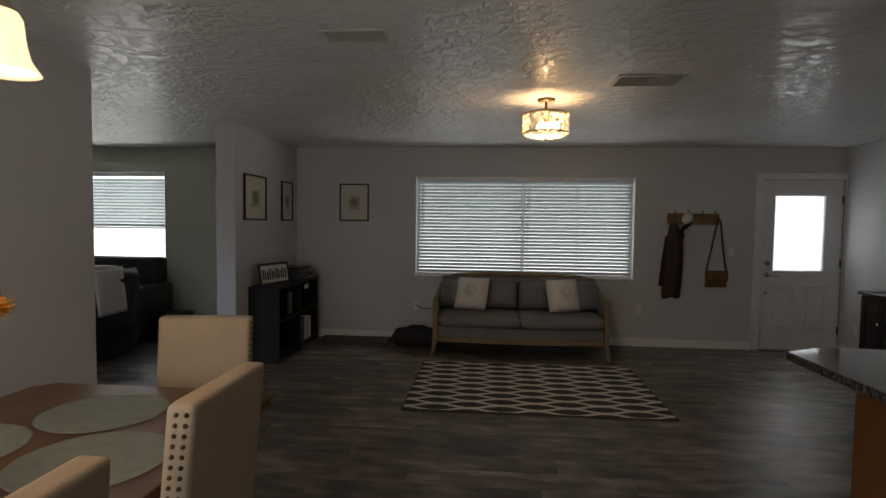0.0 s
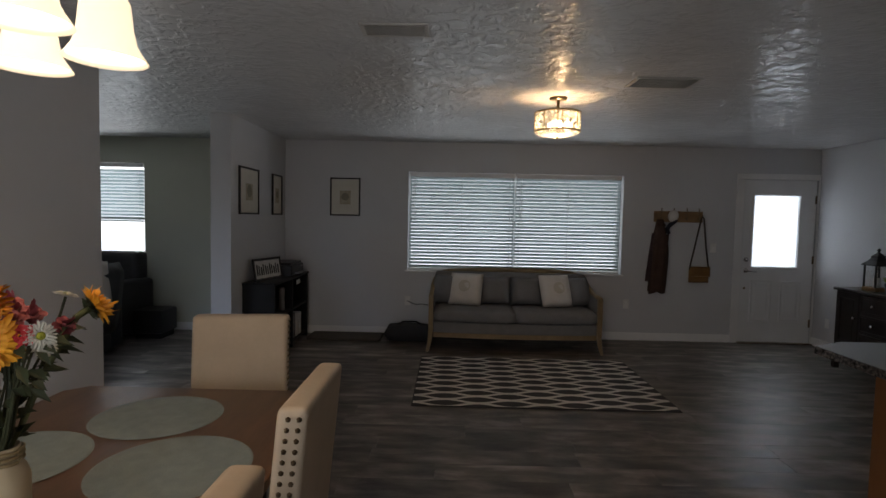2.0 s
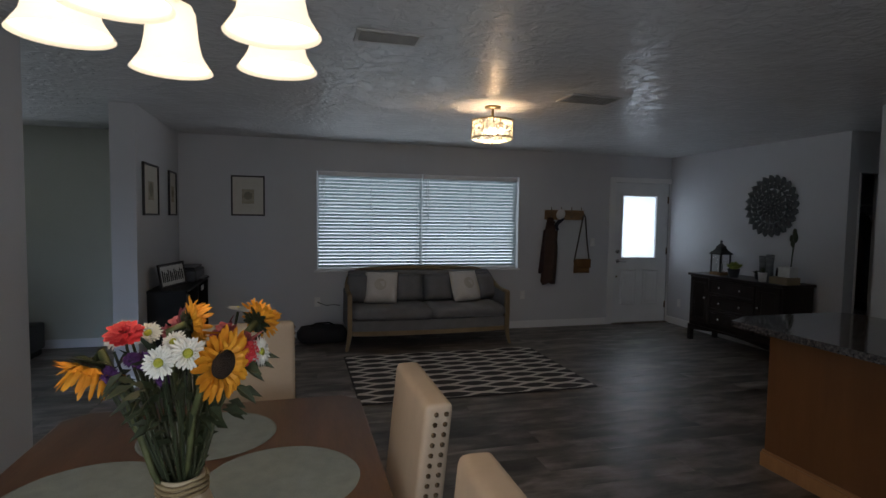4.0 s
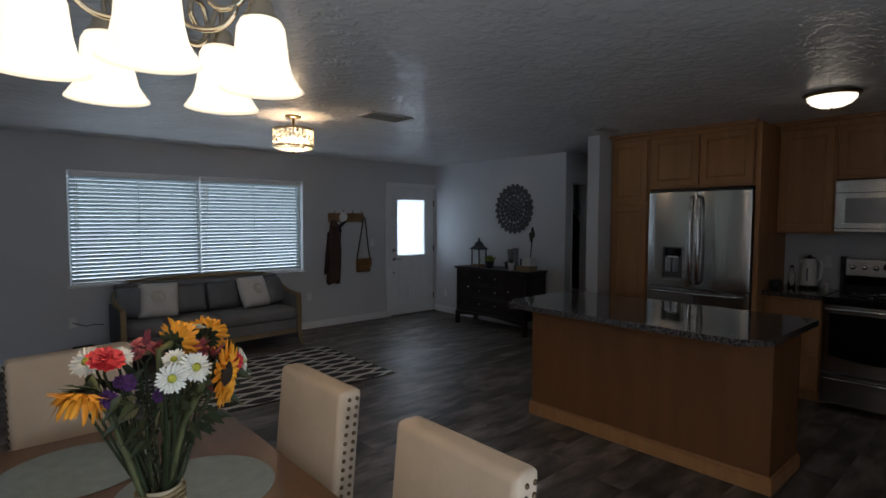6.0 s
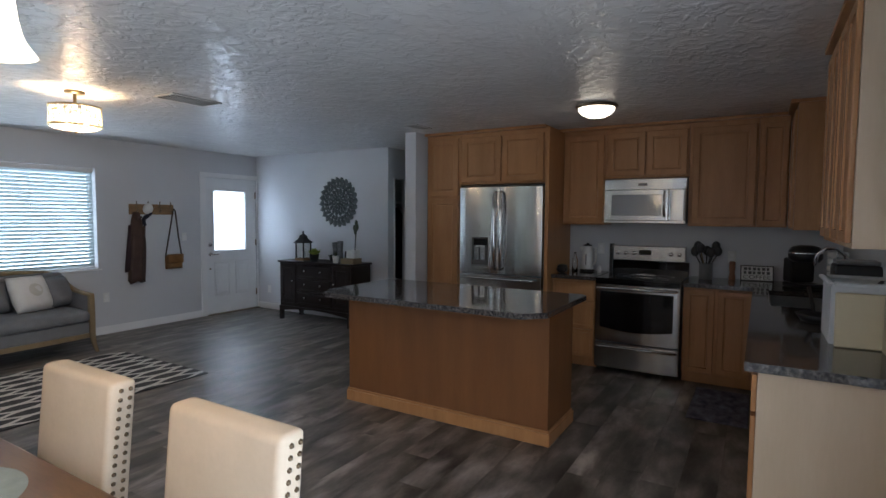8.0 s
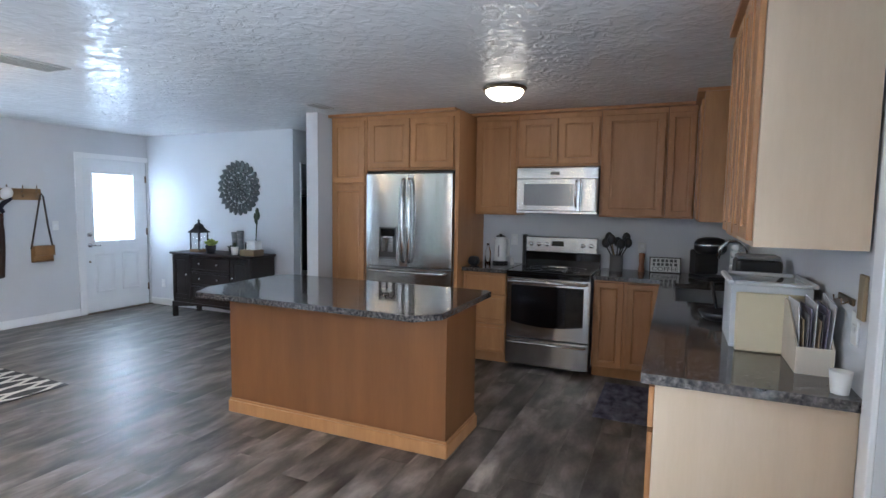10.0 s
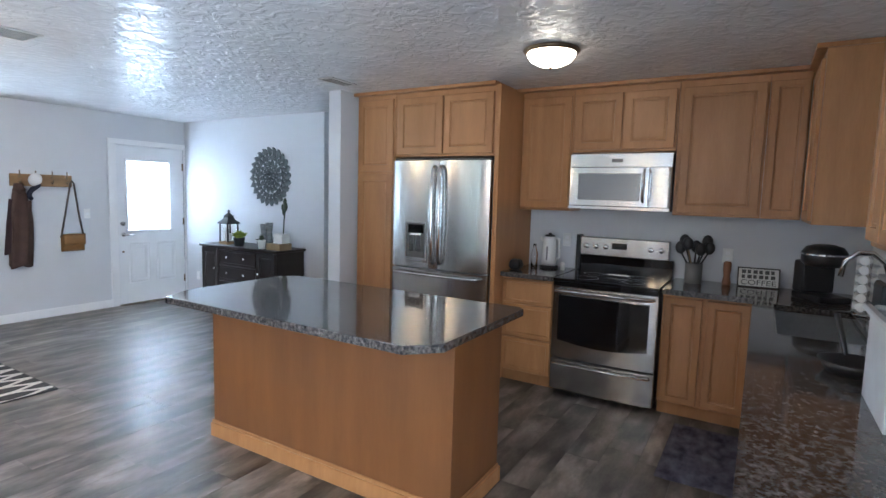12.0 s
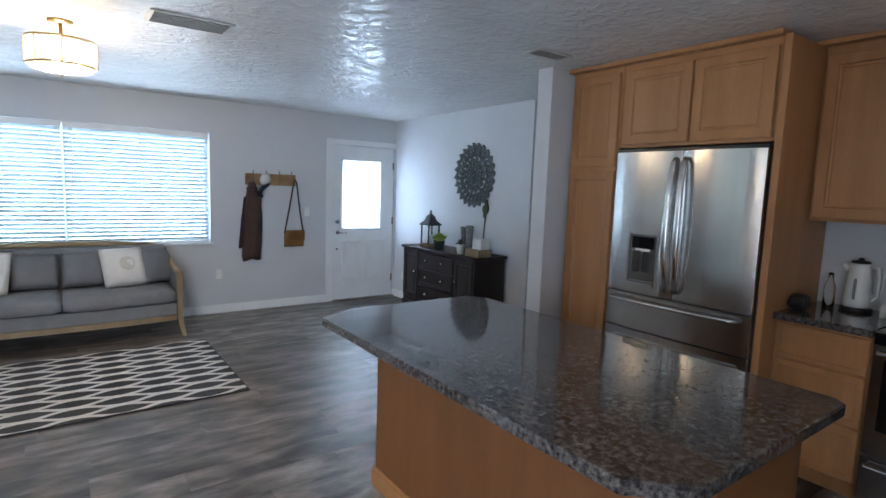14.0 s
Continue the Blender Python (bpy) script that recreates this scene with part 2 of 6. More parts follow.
def granite():
    m = material("dark_granite", (0.05, 0.05, 0.055), 0.06, scale=20, spec=0.5, coat=0.3)
    n, l = m.node_tree.nodes, m.node_tree.links
    tc, v, z, r1, mix = (n.new("ShaderNodeTexCoord"), n.new("ShaderNodeTexVoronoi"), n.new("ShaderNodeTexNoise"), n.new("ShaderNodeValToRGB"), n.new("ShaderNodeMix"))
    v.inputs["Scale"].default_value, z.inputs["Scale"].default_value = 170, 58
    z.inputs["Detail"].default_value = 4
    l.new(tc.outputs["Object"], v.inputs[0])
    l.new(tc.outputs["Object"], z.inputs[0])
    e = r1.color_ramp.elements
    e[0].position, e[0].color = 0.36, (0.024, 0.024, 0.027, 1)
    e[1].position, e[1].color = 0.62, (0.140, 0.126, 0.116, 1)
    k = r1.color_ramp.elements.new(0.72)
    k.color = (0.19, 0.178, 0.170, 1)
    l.new(z.outputs[0], r1.inputs[0])
    mix.data_type, mix.blend_type = "RGBA", "MULTIPLY"
    mix.inputs[0].default_value = 0.75
    l.new(r1.outputs[0], mix.inputs[6])
    bw = n.new("ShaderNodeValToRGB")
    bw.color_ramp.elements[0].color, bw.color_ramp.elements[1].color = (0.35, 0.33, 0.32, 1), (1.3, 1.3, 1.35, 1)
    l.new(v.outputs["Color"], bw.inputs[0])
    l.new(bw.outputs[0], mix.inputs[7])
    l.new(mix.outputs[2], n["Principled BSDF"].inputs["Base Color"])
    return m


M_GRANITE = granite()

# ---- builders ----


def part(name, bm, mat, parent, label="", smooth=False):
    """Links a bmesh as one mesh object under a thing or a part."""
    me = bpy.data.meshes.new(name)
    if smooth:
        for f in bm.faces:
            f.smooth = True
        for e in bm.edges:
            e.smooth = e.calc_face_angle(0.0) < 0.9
    bm.to_mesh(me)
    bm.free()
    me.materials.append(mat)
    ob = new(name, me)
    ob.parent = parent
    if label:
        ob["label"] = label
    return ob


def thing(name, m, label, category, group="", kind=""):
    ob = new(name)
    ob.empty_display_size = 0.1
    ob.matrix_basis = m
    return tagged(ob, label, category, group, kind)


def solid(name, bm, mat, label, category, kind="", m=None, smooth=False, group=""):
    """A thing that is one mesh."""
    ob = part(name, bm, mat, None, "", smooth)
    if m:
        ob.matrix_basis = m
    return tagged(ob, label, category, group, kind)


def box(x0, y0, z0, x1, y1, z1, bevel=0.0, bm=None, seg=1):
    bm = bm or bmesh.new()
    m = Matrix.LocRotScale(((x0 + x1) / 2, (y0 + y1) / 2, (z0 + z1) / 2), None, (abs(x1 - x0), abs(y1 - y0), abs(z1 - z0)))
    vs = bmesh.ops.create_cube(bm, size=1, matrix=m)["verts"]
    if bevel:
        es = list({e for v in vs for e in v.link_edges})
        bmesh.ops.bevel(bm, geom=es, offset=bevel, segments=seg, profile=0.6, affect="EDGES")
    return bm


def lathe(profile, n=24, bm=None, at=(0, 0, 0), cap=True, wave=0.0):
    """A turned body: pairs of radius and height."""
    bm = bm or bmesh.new()
    rings = []
    for r, z in profile:
        rings.append([bm.verts.new((at[0] + max(r, 1e-4) * math.cos(2 * math.pi * i / n), at[1] + max(r, 1e-4) * math.sin(2 * math.pi * i / n), at[2] + z)) for i in range(n)])
    for a, b in zip(rings, rings[1:]):
        for i in range(n):
            bm.faces.new((a[i], a[(i + 1) % n], b[(i + 1) % n], b[i]))
    if cap:
        bm.faces.new(rings[0][::-1])
        bm.faces.new(rings[-1])
    return bm


def tube(points, r, n=8, bm=None, cap=True):
    """A round bar along points; r may be one radius or one for each point."""
    bm = bm or bmesh.new()
    ps = [Vector(p) for p in points]
    rs = r if isinstance(r, (list, tuple)) else [r] * len(ps)
    rings, up = [], None
    for i, p in enumerate(ps):
        d = (ps[min(i + 1, len(ps) - 1)] - ps[max(i - 1, 0)]).normalized()
        if up is None:
            up = d.orthogonal().normalized()
        up = (up - d * up.dot(d)).normalized()
        side = d.cross(up)
        rings.append([bm.verts.new(p + rs[i] * (math.cos(2 * math.pi * k / n) * up + math.sin(2 * math.pi * k / n) * side)) for k in range(n)])
    for a, b in zip(rings, rings[1:]):
        for k in range(n):
            bm.faces.new((a[k], a[(k + 1) % n], b[(k + 1) % n], b[k]))
    if cap:
        bm.faces.new(rings[0][::-1])
        bm.faces.new(rings[-1])
    return bm


def slab(outline, z0, z1, bm=None, bevel=0.0):
    """An upright prism over an outline in the plan, counter-clockwise."""
    bm = bm or bmesh.new()
    low, top = [bm.verts.new((x, y, z0)) for x, y in outline], [bm.verts.new((x, y, z1)) for x, y in outline]
    n = len(outline)
    fs = [bm.faces.new(low[::-1]), bm.faces.new(top)]
    for i in range(n):
        fs.append(bm.faces.new((low[i], low[(i + 1) % n], top[(i + 1) % n], top[i])))
    if bevel:
        bmesh.ops.bevel(bm, geom=list({e for f in fs for e in f.edges}), offset=bevel, segments=2, profile=0.6, affect="EDGES")
    return bm


def rings_panel(w, h, rings, thick=0.02):
    """A panelled board: x across, z up, front towards -y. rings: inset and depth, from the edge inwards."""
    bm = bmesh.new()
    k = min(1.0, min(w, h) / 0.3)
    loops = [[bm.verts.new(p) for p in ((0, thick, 0), (w, thick, 0), (w, thick, h), (0, thick, h))]]
    for i, d in rings:
        i *= k
        loops.append([bm.verts.new(p) for p in ((i, d, i), (w - i, d, i), (w - i, d, h - i), (i, d, h - i))])
    for a, b in zip(loops, loops[1:]):
        for j in range(4):
            bm.faces.new((a[j], a[(j + 1) % 4], b[(j + 1) % 4], b[j]))
    bm.faces.new(loops[-1])
    bm.faces.new(loops[0][::-1])
    return bm


DOOR_RINGS = ((0, 0.004), (0.004, 0), (0.056, 0), (0.060, 0.008), (0.072, 0.010), (0.078, 0.006), (0.10, 0.006))
DRAWER_RINGS = ((0, 0.004), (0.004, 0), (0.034, 0), (0.038, 0.007), (0.05, 0.007))


def cushion(w, d, h, puff=0.35, n=10, bm=None, m=None):
    """A stuffed cushion of width w, depth d and height h, resting on z = 0."""
    bm = bm or bmesh.new()
    grid = {}
    for s in (0, 1):
        for i in range(n + 1):
            for j in range(n + 1):
                u, v = 2 * i / n - 1, 2 * j / n - 1
                f = ((1 - abs(u) ** 3.2) * (1 - abs(v) ** 3.2)) ** puff
                wob = 0.02 * h * math.sin(5 * u + 3 * v)
                co = Vector((u * w / 2 * (1 - 0.035 * (1 - f)), v * d / 2 * (1 - 0.035 * (1 - f)), h / 2 + (1 if s else -1) * (h / 2 * f + wob * f)))
                if s and (i in (0, n) or j in (0, n)):
                    grid[s, i, j] = grid[0, i, j]
                else:
                    grid[s, i, j] = bm.verts.new(m @ co if m else co)
    for s in (0, 1):
        for i in range(n):
            for j in range(n):
                q = [grid[s, i, j], grid[s, i + 1, j], grid[s, i + 1, j + 1], grid[s, i, j + 1]]
                bm.faces.new(q if s else q[::-1])
    return bm


CEIL = 2.43

# ---- structure ----


def wall(name, x0, y0, x1, y1, openings=(), mat=None, label="light grey painted wall", z1=CEIL):
    """A wall along x or y between two corners of the plan. openings: from, to along the wall, bottom, top."""
    bm = bmesh.new()
    along_x = abs(x1 - x0) > abs(y1 - y0)
    a0, a1 = (x0, x1) if along_x else (y0, y1)

    def piece(a, b, za, zb):
        if b - a > 1e-4 and zb - za > 1e-4:
            box(*((a, y0, za, b, y1, zb) if along_x else (x0, a, za, x1, b, zb)), bm=bm)

    at = a0
    for f, t, zb, zt in sorted(openings):
        piece(at, f, 0, z1)
        piece(f, t, 0, zb)
        piece(f, t, zt, z1)
        at = t
    piece(at, a1, 0, z1)
    return solid(name, bm, mat or M_WALL, label, "wall", "structure")


wall("wall_north", -2.36, 6.825, 4.60, 6.975, [(-0.62, 2.06, 0.83, 2.065), (3.54, 4.47, 0, 2.05)])
wall("wall_north_west_room", -6.2, 6.825, -2.36, 6.975, [(-5.6, -3.95, 0.83, 2.11)], M_WALL_GREEN, "greenish grey painted wall")
wall("wall_east", 4.475, 4.19, 4.60, 6.825)
wall("wall_stub", -2.36, 5.17, -2.167, 6.825, label="light grey painted partition wall end")
wall("wall_west", -2.36, -0.80, -2.21, 3.37)
wall("wall_hall_partition", 3.57, 3.13, 4.50, 3.27, label="white painted wall end beside the pantry")
wall("wall_hall_back", 5.72, 3.13, 5.86, 5.2)
wall("wall_hall_south", 4.50, 3.13, 5.72, 3.27)
wall("wall_hall_north", 4.60, 4.19, 5.72, 4.29, [(4.62, 4.95, 0, 2.02)])
wall("wall_closet_back", 4.60, 4.85, 5.72, 4.95, label="dim closet back wall")
wall("wall_kitchen_east", 4.50, -0.94, 4.64, 3.13)
wall("wall_south", -2.36, -0.94, 4.50, -0.80, [(-1.95, -0.15, 0.0, 2.06), (0.26, 1.04, 0.0, 2.05)])
wall("wall_west_room_south", -6.2, 0.9, -2.36, 1.04, [(-4.4, -2.6, 0.0, 2.06)], mat=M_WALL_GREEN, label="greenish grey painted wall")
wall("wall_west_room_west", -6.34, 0.9, -6.2, 6.975, mat=M_WALL_GREEN, label="greenish grey painted wall")
solid("ceiling", box(-6.34, -0.94, CEIL, 5.86, 6.975, CEIL + 0.12), M_CEIL, "grey knockdown textured ceiling with a slight gloss", "ceiling", "structure")
solid("roof", box(-7.0, -1.25, CEIL + 0.13, 6.6, 7.6, CEIL + 0.3), M_TRIM, "plain roof over the house", "roof", "structure")
ground = bmesh.new()
bmesh.ops.create_grid(ground, x_segments=8, y_segments=8, size=400, matrix=Matrix.Translation((0, 0, -0.25)))
solid("ground", ground, M_GRASS, "green lawn outside the house", "ground", "structure")


def baseboard(x0, y0, x1, y1, face):
    """face: the way the board looks, as (x, y)."""
    t, h = 0.014, 0.10
    bm = bmesh.new()
    ax, ay = face
    if ax:
        box(x0, y0, 0.003, x0 + ax * t, y1, h - 0.012, bm=bm)
        box(x0, y0, h - 0.012, x0 + ax * t * 0.6, y1, h, bm=bm)
    else:
        box(x0, y0, 0.003, x1, y0 + ay * t, h - 0.012, bm=bm)
        box(x0, y0, h - 0.012, x1, y0 + ay * t * 0.6, h, bm=bm)
    solid("baseboard", bm, M_TRIM, "white painted baseboard along the wall", "baseboard", "structure")


baseboard(-2.21, 6.825, 3.45, 6.825, (0, -1))
baseboard(4.475, 4.19, 4.475, 6.825, (-1, 0))
baseboard(-2.167, 5.17, -2.167, 6.805, (1, 0))
baseboard(-2.36, 5.17, -2.167, 5.17, (0, -1))
baseboard(-2.21, -0.8, -2.21, 3.37, (1, 0))
baseboard(-6.2, 6.825, -2.36, 6.825, (0, -1))
baseboard(3.57, 3.13, 3.57, 3.27, (-1, 0))
baseboard(3.57, 3.13, 3.76, 3.13, (0, -1))


def casing(name, x0, x1, z1, y, way, sill=None, w=0.085):
    """Door or window trim round an opening in a wall along x."""
    bm = bmesh.new()
    ya, yb = y, y + way * 0.018
    z0 = sill if sill is not None else 0.003
    box(x0 - w, ya, z0, x0 + 0.006, yb, z1 - 0.001, 0.003, bm)
    box(x1 - 0.006, ya, z0, x1 + w, yb, z1 - 0.001, 0.003, bm)
    box(x0 - w, ya, z1, x1 + w, yb + way * 0.002, z1 + w, 0.003, bm)
    return solid(name, bm, M_TRIM, "white painted door casing", "door trim", "structure")


bm = bmesh.new()
box(3.452, 6.807, 0.003, 3.55, 6.824, 2.05, 0.003, bm)
box(4.455, 6.807, 0.003, 4.474, 6.824, 2.05, 0.003, bm)
box(3.452, 6.805, 2.051, 4.474, 6.824, 2.12, 0.003, bm)
solid("trim_front_door", bm, M_TRIM, "white painted casing round the front door", "door trim", "structure")
bm = bmesh.new()
box(1.04, -0.80, 0.003, 1.13, -0.782, 2.06, 0.003, bm)
box(0.17, -0.80, 0.003, 0.26, -0.782, 2.06, 0.003, bm)
box(0.17, -0.80, 2.061, 1.13, -0.780, 2.15, 0.003, bm)
solid("trim_side_door", bm, M_TRIM, "white painted casing round the side door", "door trim", "structure")
sd = thing("door_3", pose(1.035, -0.83, 0.01, 0, 0, 180), "white panelled side door, closed", "door", kind="structure")
part("door_leaf", box(0, 0, 0, 0.77, 0.04, 2.035, 0.002), M_DOORPAINT, sd)
for zz, hh in ((0.2, 0.75), (1.1, 0.75)):
    o = part("raised_panel", rings_panel(0.55, hh, ((0, 0.0), (0.012, -0.009), (0.03, -0.002), (0.05, -0.002), (0.075, -0.008)), 0.004), M_DOORPAINT, sd)
    o.location = (0.11, -0.0045, zz)
k = part("door_knob", lathe([(0.028, 0), (0.012, 0.014), (0.012, 0.035), (0.028, 0.05), (0.02, 0.066), (0.003, 0.068)], 16), M_CHROME, sd, "satin nickel door knob", True)
k.matrix_basis = pose(0.70, 0, 0.95, 90)

# Front door
door = thing("door_1", pose(3.555, 6.84, 0.012), "white half-glazed front door, closed", "door", kind="structure")
bm = bmesh.new()
DW, DH = 0.90, 2.036
gx0, gx1, gz0, gz1 = 0.135, 0.695, 0.955, 1.845
box(0, 0, 0, gx0, 0.044, DH, bm=bm)
box(gx1, 0, 0, DW, 0.044, DH, bm=bm)
box(gx0, 0, 0, gx1, 0.044, gz0, bm=bm)
box(gx0, 0, gz1, gx1, 0.044, DH, bm=bm)
part("door_leaf", bm, M_DOORPAINT, door)
bm = bmesh.new()
box(-0.015, 0.046, -0.01, 0.03, 0.134, 2.037, bm=bm)
box(0.87, 0.046, -0.01, 0.915, 0.134, 2.037, bm=bm)
box(0.03, 0.046, 2.0, 0.87, 0.134, 2.037, bm=bm)
part("door_frame", bm, M_TRIM, door)
bm = bmesh.new()
for a, b, c, d in ((gx0 - 0.03, gz0 - 0.03, gx1 + 0.03, gz0), (gx0 - 0.03, gz1, gx1 + 0.03, gz1 + 0.03), (gx0 - 0.03, gz0, gx0, gz1), (gx1, gz0, gx1 + 0.03, gz1)):
    box(a, -0.014, b, c, -0.001, d, 0.004, bm)
part("glazing_frame", bm, M_DOORPAINT, door)
part("pane", box(gx0, 0.018, gz0, gx1, 0.024, gz1), M_SHEER, door, "bright frosted glass pane")
for px in (0.13, 0.50):
    b2 = rings_panel(0.27, 0.52, ((0, 0.0), (0.012, -0.009), (0.03, -0.002), (0.05, -0.002), (0.075, -0.008)), 0.004)
    o = part("raised_panel", b2, M_DOORPAINT, door)
    o.location = (px, -0.0045, 0.26)
bm = lathe([(0.028, 0), (0.028, 0.012), (0.012, 0.014), (0.012, 0.04)], 16)
o = part("lock_rose", bm, M_CHROME, door, "satin nickel lever handle rose", True)
o.matrix_basis = pose(0.07, 0, 0.90, 90)
o2 = part("lever", tube([(0, -0.045, 0), (0.03, -0.05, 0), (0.11, -0.048, -0.006)], [0.010, 0.010, 0.008]), M_CHROME, door, "satin nickel lever handle", True)
o2.location = (0.07, 0, 0.90)
o = part("deadbolt", lathe([(0.03, 0), (0.03, 0.012), (0.018, 0.018), (0.018, 0.03)], 16), M_CHROME, door, "satin nickel deadbolt", True)
o.matrix_basis = pose(0.065, 0, 1.04, 90)
o = part("latch", box(-0.012, -0.012, -0.012, 0.012, 0, 0.012, 0.003), M_BRONZE, door)
o.location = (0.06, 0, 0.68)
for z in (0.25, 1.05, 1.80):
    o = part("hinge", box(0.885, -0.012, z - 0.05, 0.903, 0.004, z + 0.05, 0.002), M_BRONZE, door, "dark metal hinge")
solid("threshold", box(3.54, 6.765, 0.002, 4.47, 6.975, 0.014, 0.004), M_BRONZE, "dark metal door threshold", "threshold", "structure")

# Patio door behind the camera
pd = thing("door_2", pose(-1.95, -0.90, 0.0), "white framed sliding glass patio door, closed", "door", kind="structure")
for k, (a, yy) in enumerate(((0.0, 0.0), (0.88, 0.035))):
    bm = bmesh.new()
    box(a, yy, 0.0, a + 0.06, yy + 0.03, 2.06, bm=bm)
    box(a + 0.86, yy, 0.0, a + 0.92, yy + 0.03, 2.06, bm=bm)
    box(a + 0.06, yy, 0.0, a + 0.86, yy + 0.03, 0.08, bm=bm)
    box(a + 0.06, yy, 1.99, a + 0.86, yy + 0.03, 2.06, bm=bm)
    part("sash", bm, M_TRIM, pd)
    g = part("pane", box(a + 0.06, yy + 0.012, 0.08, a + 0.86, yy + 0.018, 1.99), M_PANE, pd)
    g.visible_shadow = False


def window(name, x0, x1, z0, z1, label, panes=2):
    w = thing(name, pose(x0, 6.825, z0), label, "window", kind="structure")
    W, H = x1 - x0, z1 - z0
    bm = bmesh.new()
    f = 0.035
    box(0, 0.09, 0, W, 0.14, f, bm=bm)
    box(0, 0.09, H - f, W, 0.14, H, bm=bm)
    box(0, 0.09, f, f, 0.14, H - f, bm=bm)
    box(W - f, 0.09, f, W, 0.14, H - f, bm=bm)
    for k in range(1, panes):
        box(W * k / panes - 0.02, 0.09, f, W * k / panes + 0.02, 0.14, H - f, bm=bm)
    part("window_frame", bm, M_TRIM, w)
    for k in range(panes):
        g = part("pane", box(W * k / panes + 0.02, 0.112, f, W * (k + 1) / panes - 0.02, 0.118, H - f), M_PANE, w)
        g.visible_shadow = False
    part("window_sill", box(-0.03, -0.03, -0.02, W + 0.03, 0.088, -0.001, 0.004), M_TRIM, w, "white painted window sill")
    return w


window("window_1", -0.62, 2.06, 0.83, 2.065, "wide white framed front window with closed blinds")
window("window_2", -5.6, -3.95, 0.83, 2.11, "white framed window with half lowered blind", 1)
SLAT = box(-0.5, -0.025, -0.0015, 0.5, 0.025, 0.0015)
SLAT_MESH = bpy.data.meshes.new("slat")
SLAT.to_mesh(SLAT_MESH)
SLAT_MESH.materials.append(M_SLAT)


def blind(x0, x1, z0, z1, tilt, label, cords=3):
    b = thing("blind", pose((x0 + x1) / 2, 6.86, z0), label, "window blind", "horizontal window blinds")
    W, H = x1 - x0, z1 - z0
    n = int((H - 0.07) / 0.0425)
    for k in range(n):
        s = new("slat", SLAT_MESH)
        s.parent = b
        s.matrix_basis = pose(0, 0, 0.035 + 0.0425 * (k + 0.3), tilt + 0.25 * math.sin(k * 2.1), 0, 0) @ Matrix.Diagonal((W, 1, 1, 1))
    part("head_rail", box(-W / 2, -0.03, H - 0.055, W / 2, 0.03, H - 0.002, 0.003), M_TRIM, b)
    part("bottom_rail", box(-W / 2, -0.024, 0.004, W / 2, 0.024, 0.024, 0.003), M_TRIM, b)
    for k in range(cords):
        x = 0.92 * W * (k / (cords - 1) - 0.5)
        for y in (-0.027, 0.027):
            part("ladder_cord", tube([(x, y, 0.02), (x, y, H - 0.05)], 0.003, 5), M_TRIM, b)
    part("wand", tube([(-W / 2 + 0.07, -0.04, H - 0.06), (-W / 2 + 0.07, -0.042, H - 0.62)], 0.004, 6), M_WHITEPLASTIC, b)


blind(-0.597, 0.705, 0.835, 2.06, BLIND_TILT, "white slatted horizontal blind, lowered and tilted nearly shut")
blind(0.725, 2.037, 0.835, 2.06, BLIND_TILT, "white slatted horizontal blind, lowered and tilted nearly shut")
blind(-5.58, -3.97, 1.36, 2.105, BLIND_TILT, "white slatted horizontal blind, half lowered")

# ---- kitchen ----


def unit(name, x, y, z, turn, w, h, d, fronts, label, toe=0.0, mat=None, inner=None):
    """A cabinet unit, front towards local -y. fronts: kind, x0, z0, x1, z1."""
    u = thing(name, pose(x, y, z, 0, 0, turn), label, "cabinet", "maple kitchen cabinets")
    bm = bmesh.new()
    box(0, 0.021, toe, w, d, inner or h, bm=bm)
    if inner:
        box(0, 0.021, inner + 0.0005, w, 0.04, h, bm=bm)
    if toe:
        box(0.0, 0.075, 0, w, d, toe, bm=bm)
    part("body", bm, mat or M_MAPLE, u)
    for kind, a, b, c, e in fronts:
        o = part(kind, rings_panel(c - a, e - b, DOOR_RINGS if kind == "door" else DRAWER_RINGS, 0.0195), M_MAPLE, u)
        o.location = (a, 0, b)
    return u


EF = 3.90
unit("pantry_cabinet", 3.78, 3.12, 0, -90, 0.43, CEIL - 0.03, 0.71, [("door", 0.02, 0.12, 0.41, 1.70), ("door", 0.02, 1.73, 0.41, 2.36)],
     "tall honey maple pantry cabinet beside the fridge", 0.1)
unit("fridge_cabinet", 3.78, 2.685, 1.855, -90, 0.985, CEIL - 0.03 - 1.855, 0.71, [("door", 0.03, 0.02, 0.485, 0.50), ("door", 0.50, 0.02, 0.955, 0.50)],
     "honey maple cabinet over the fridge, two doors")
solid("fridge_side_panel", box(3.76, 1.66, 0.0, 4.49, 1.70, CEIL - 0.03, 0.002), M_MAPLE, "tall honey maple panel beside the fridge", "cabinet panel")
UB, UT = 1.43, CEIL - 0.03
UX = 4.18
unit("wall_cabinet", UX, 1.655, UB, -90, 0.44, UT - UB, 0.31, [("door", 0.015, 0.02, 0.425, UT - UB - 0.05)], "honey maple wall cabinet with one panelled door")
unit("wall_cabinet", UX, 1.212, 1.90, -90, 0.775, UT - 1.90, 0.31, [("door", 0.015, 0.02, 0.38, UT - 1.95), ("door", 0.395, 0.02, 0.76, UT - 1.95)],
     "short honey maple wall cabinet over the microwave, two doors")
unit("wall_cabinet", UX, 0.434, UB, -90, 0.56, UT - UB, 0.31, [("door", 0.03, 0.02, 0.545, UT - UB - 0.05)], "honey maple wall cabinet with one wide panelled door")
unit("wall_cabinet", UX, -0.128, UB, -90, 0.232, UT - UB, 0.31, [("door", 0.012, 0.02, 0.222, UT - UB - 0.05)], "narrow honey maple wall cabinet near the corner")
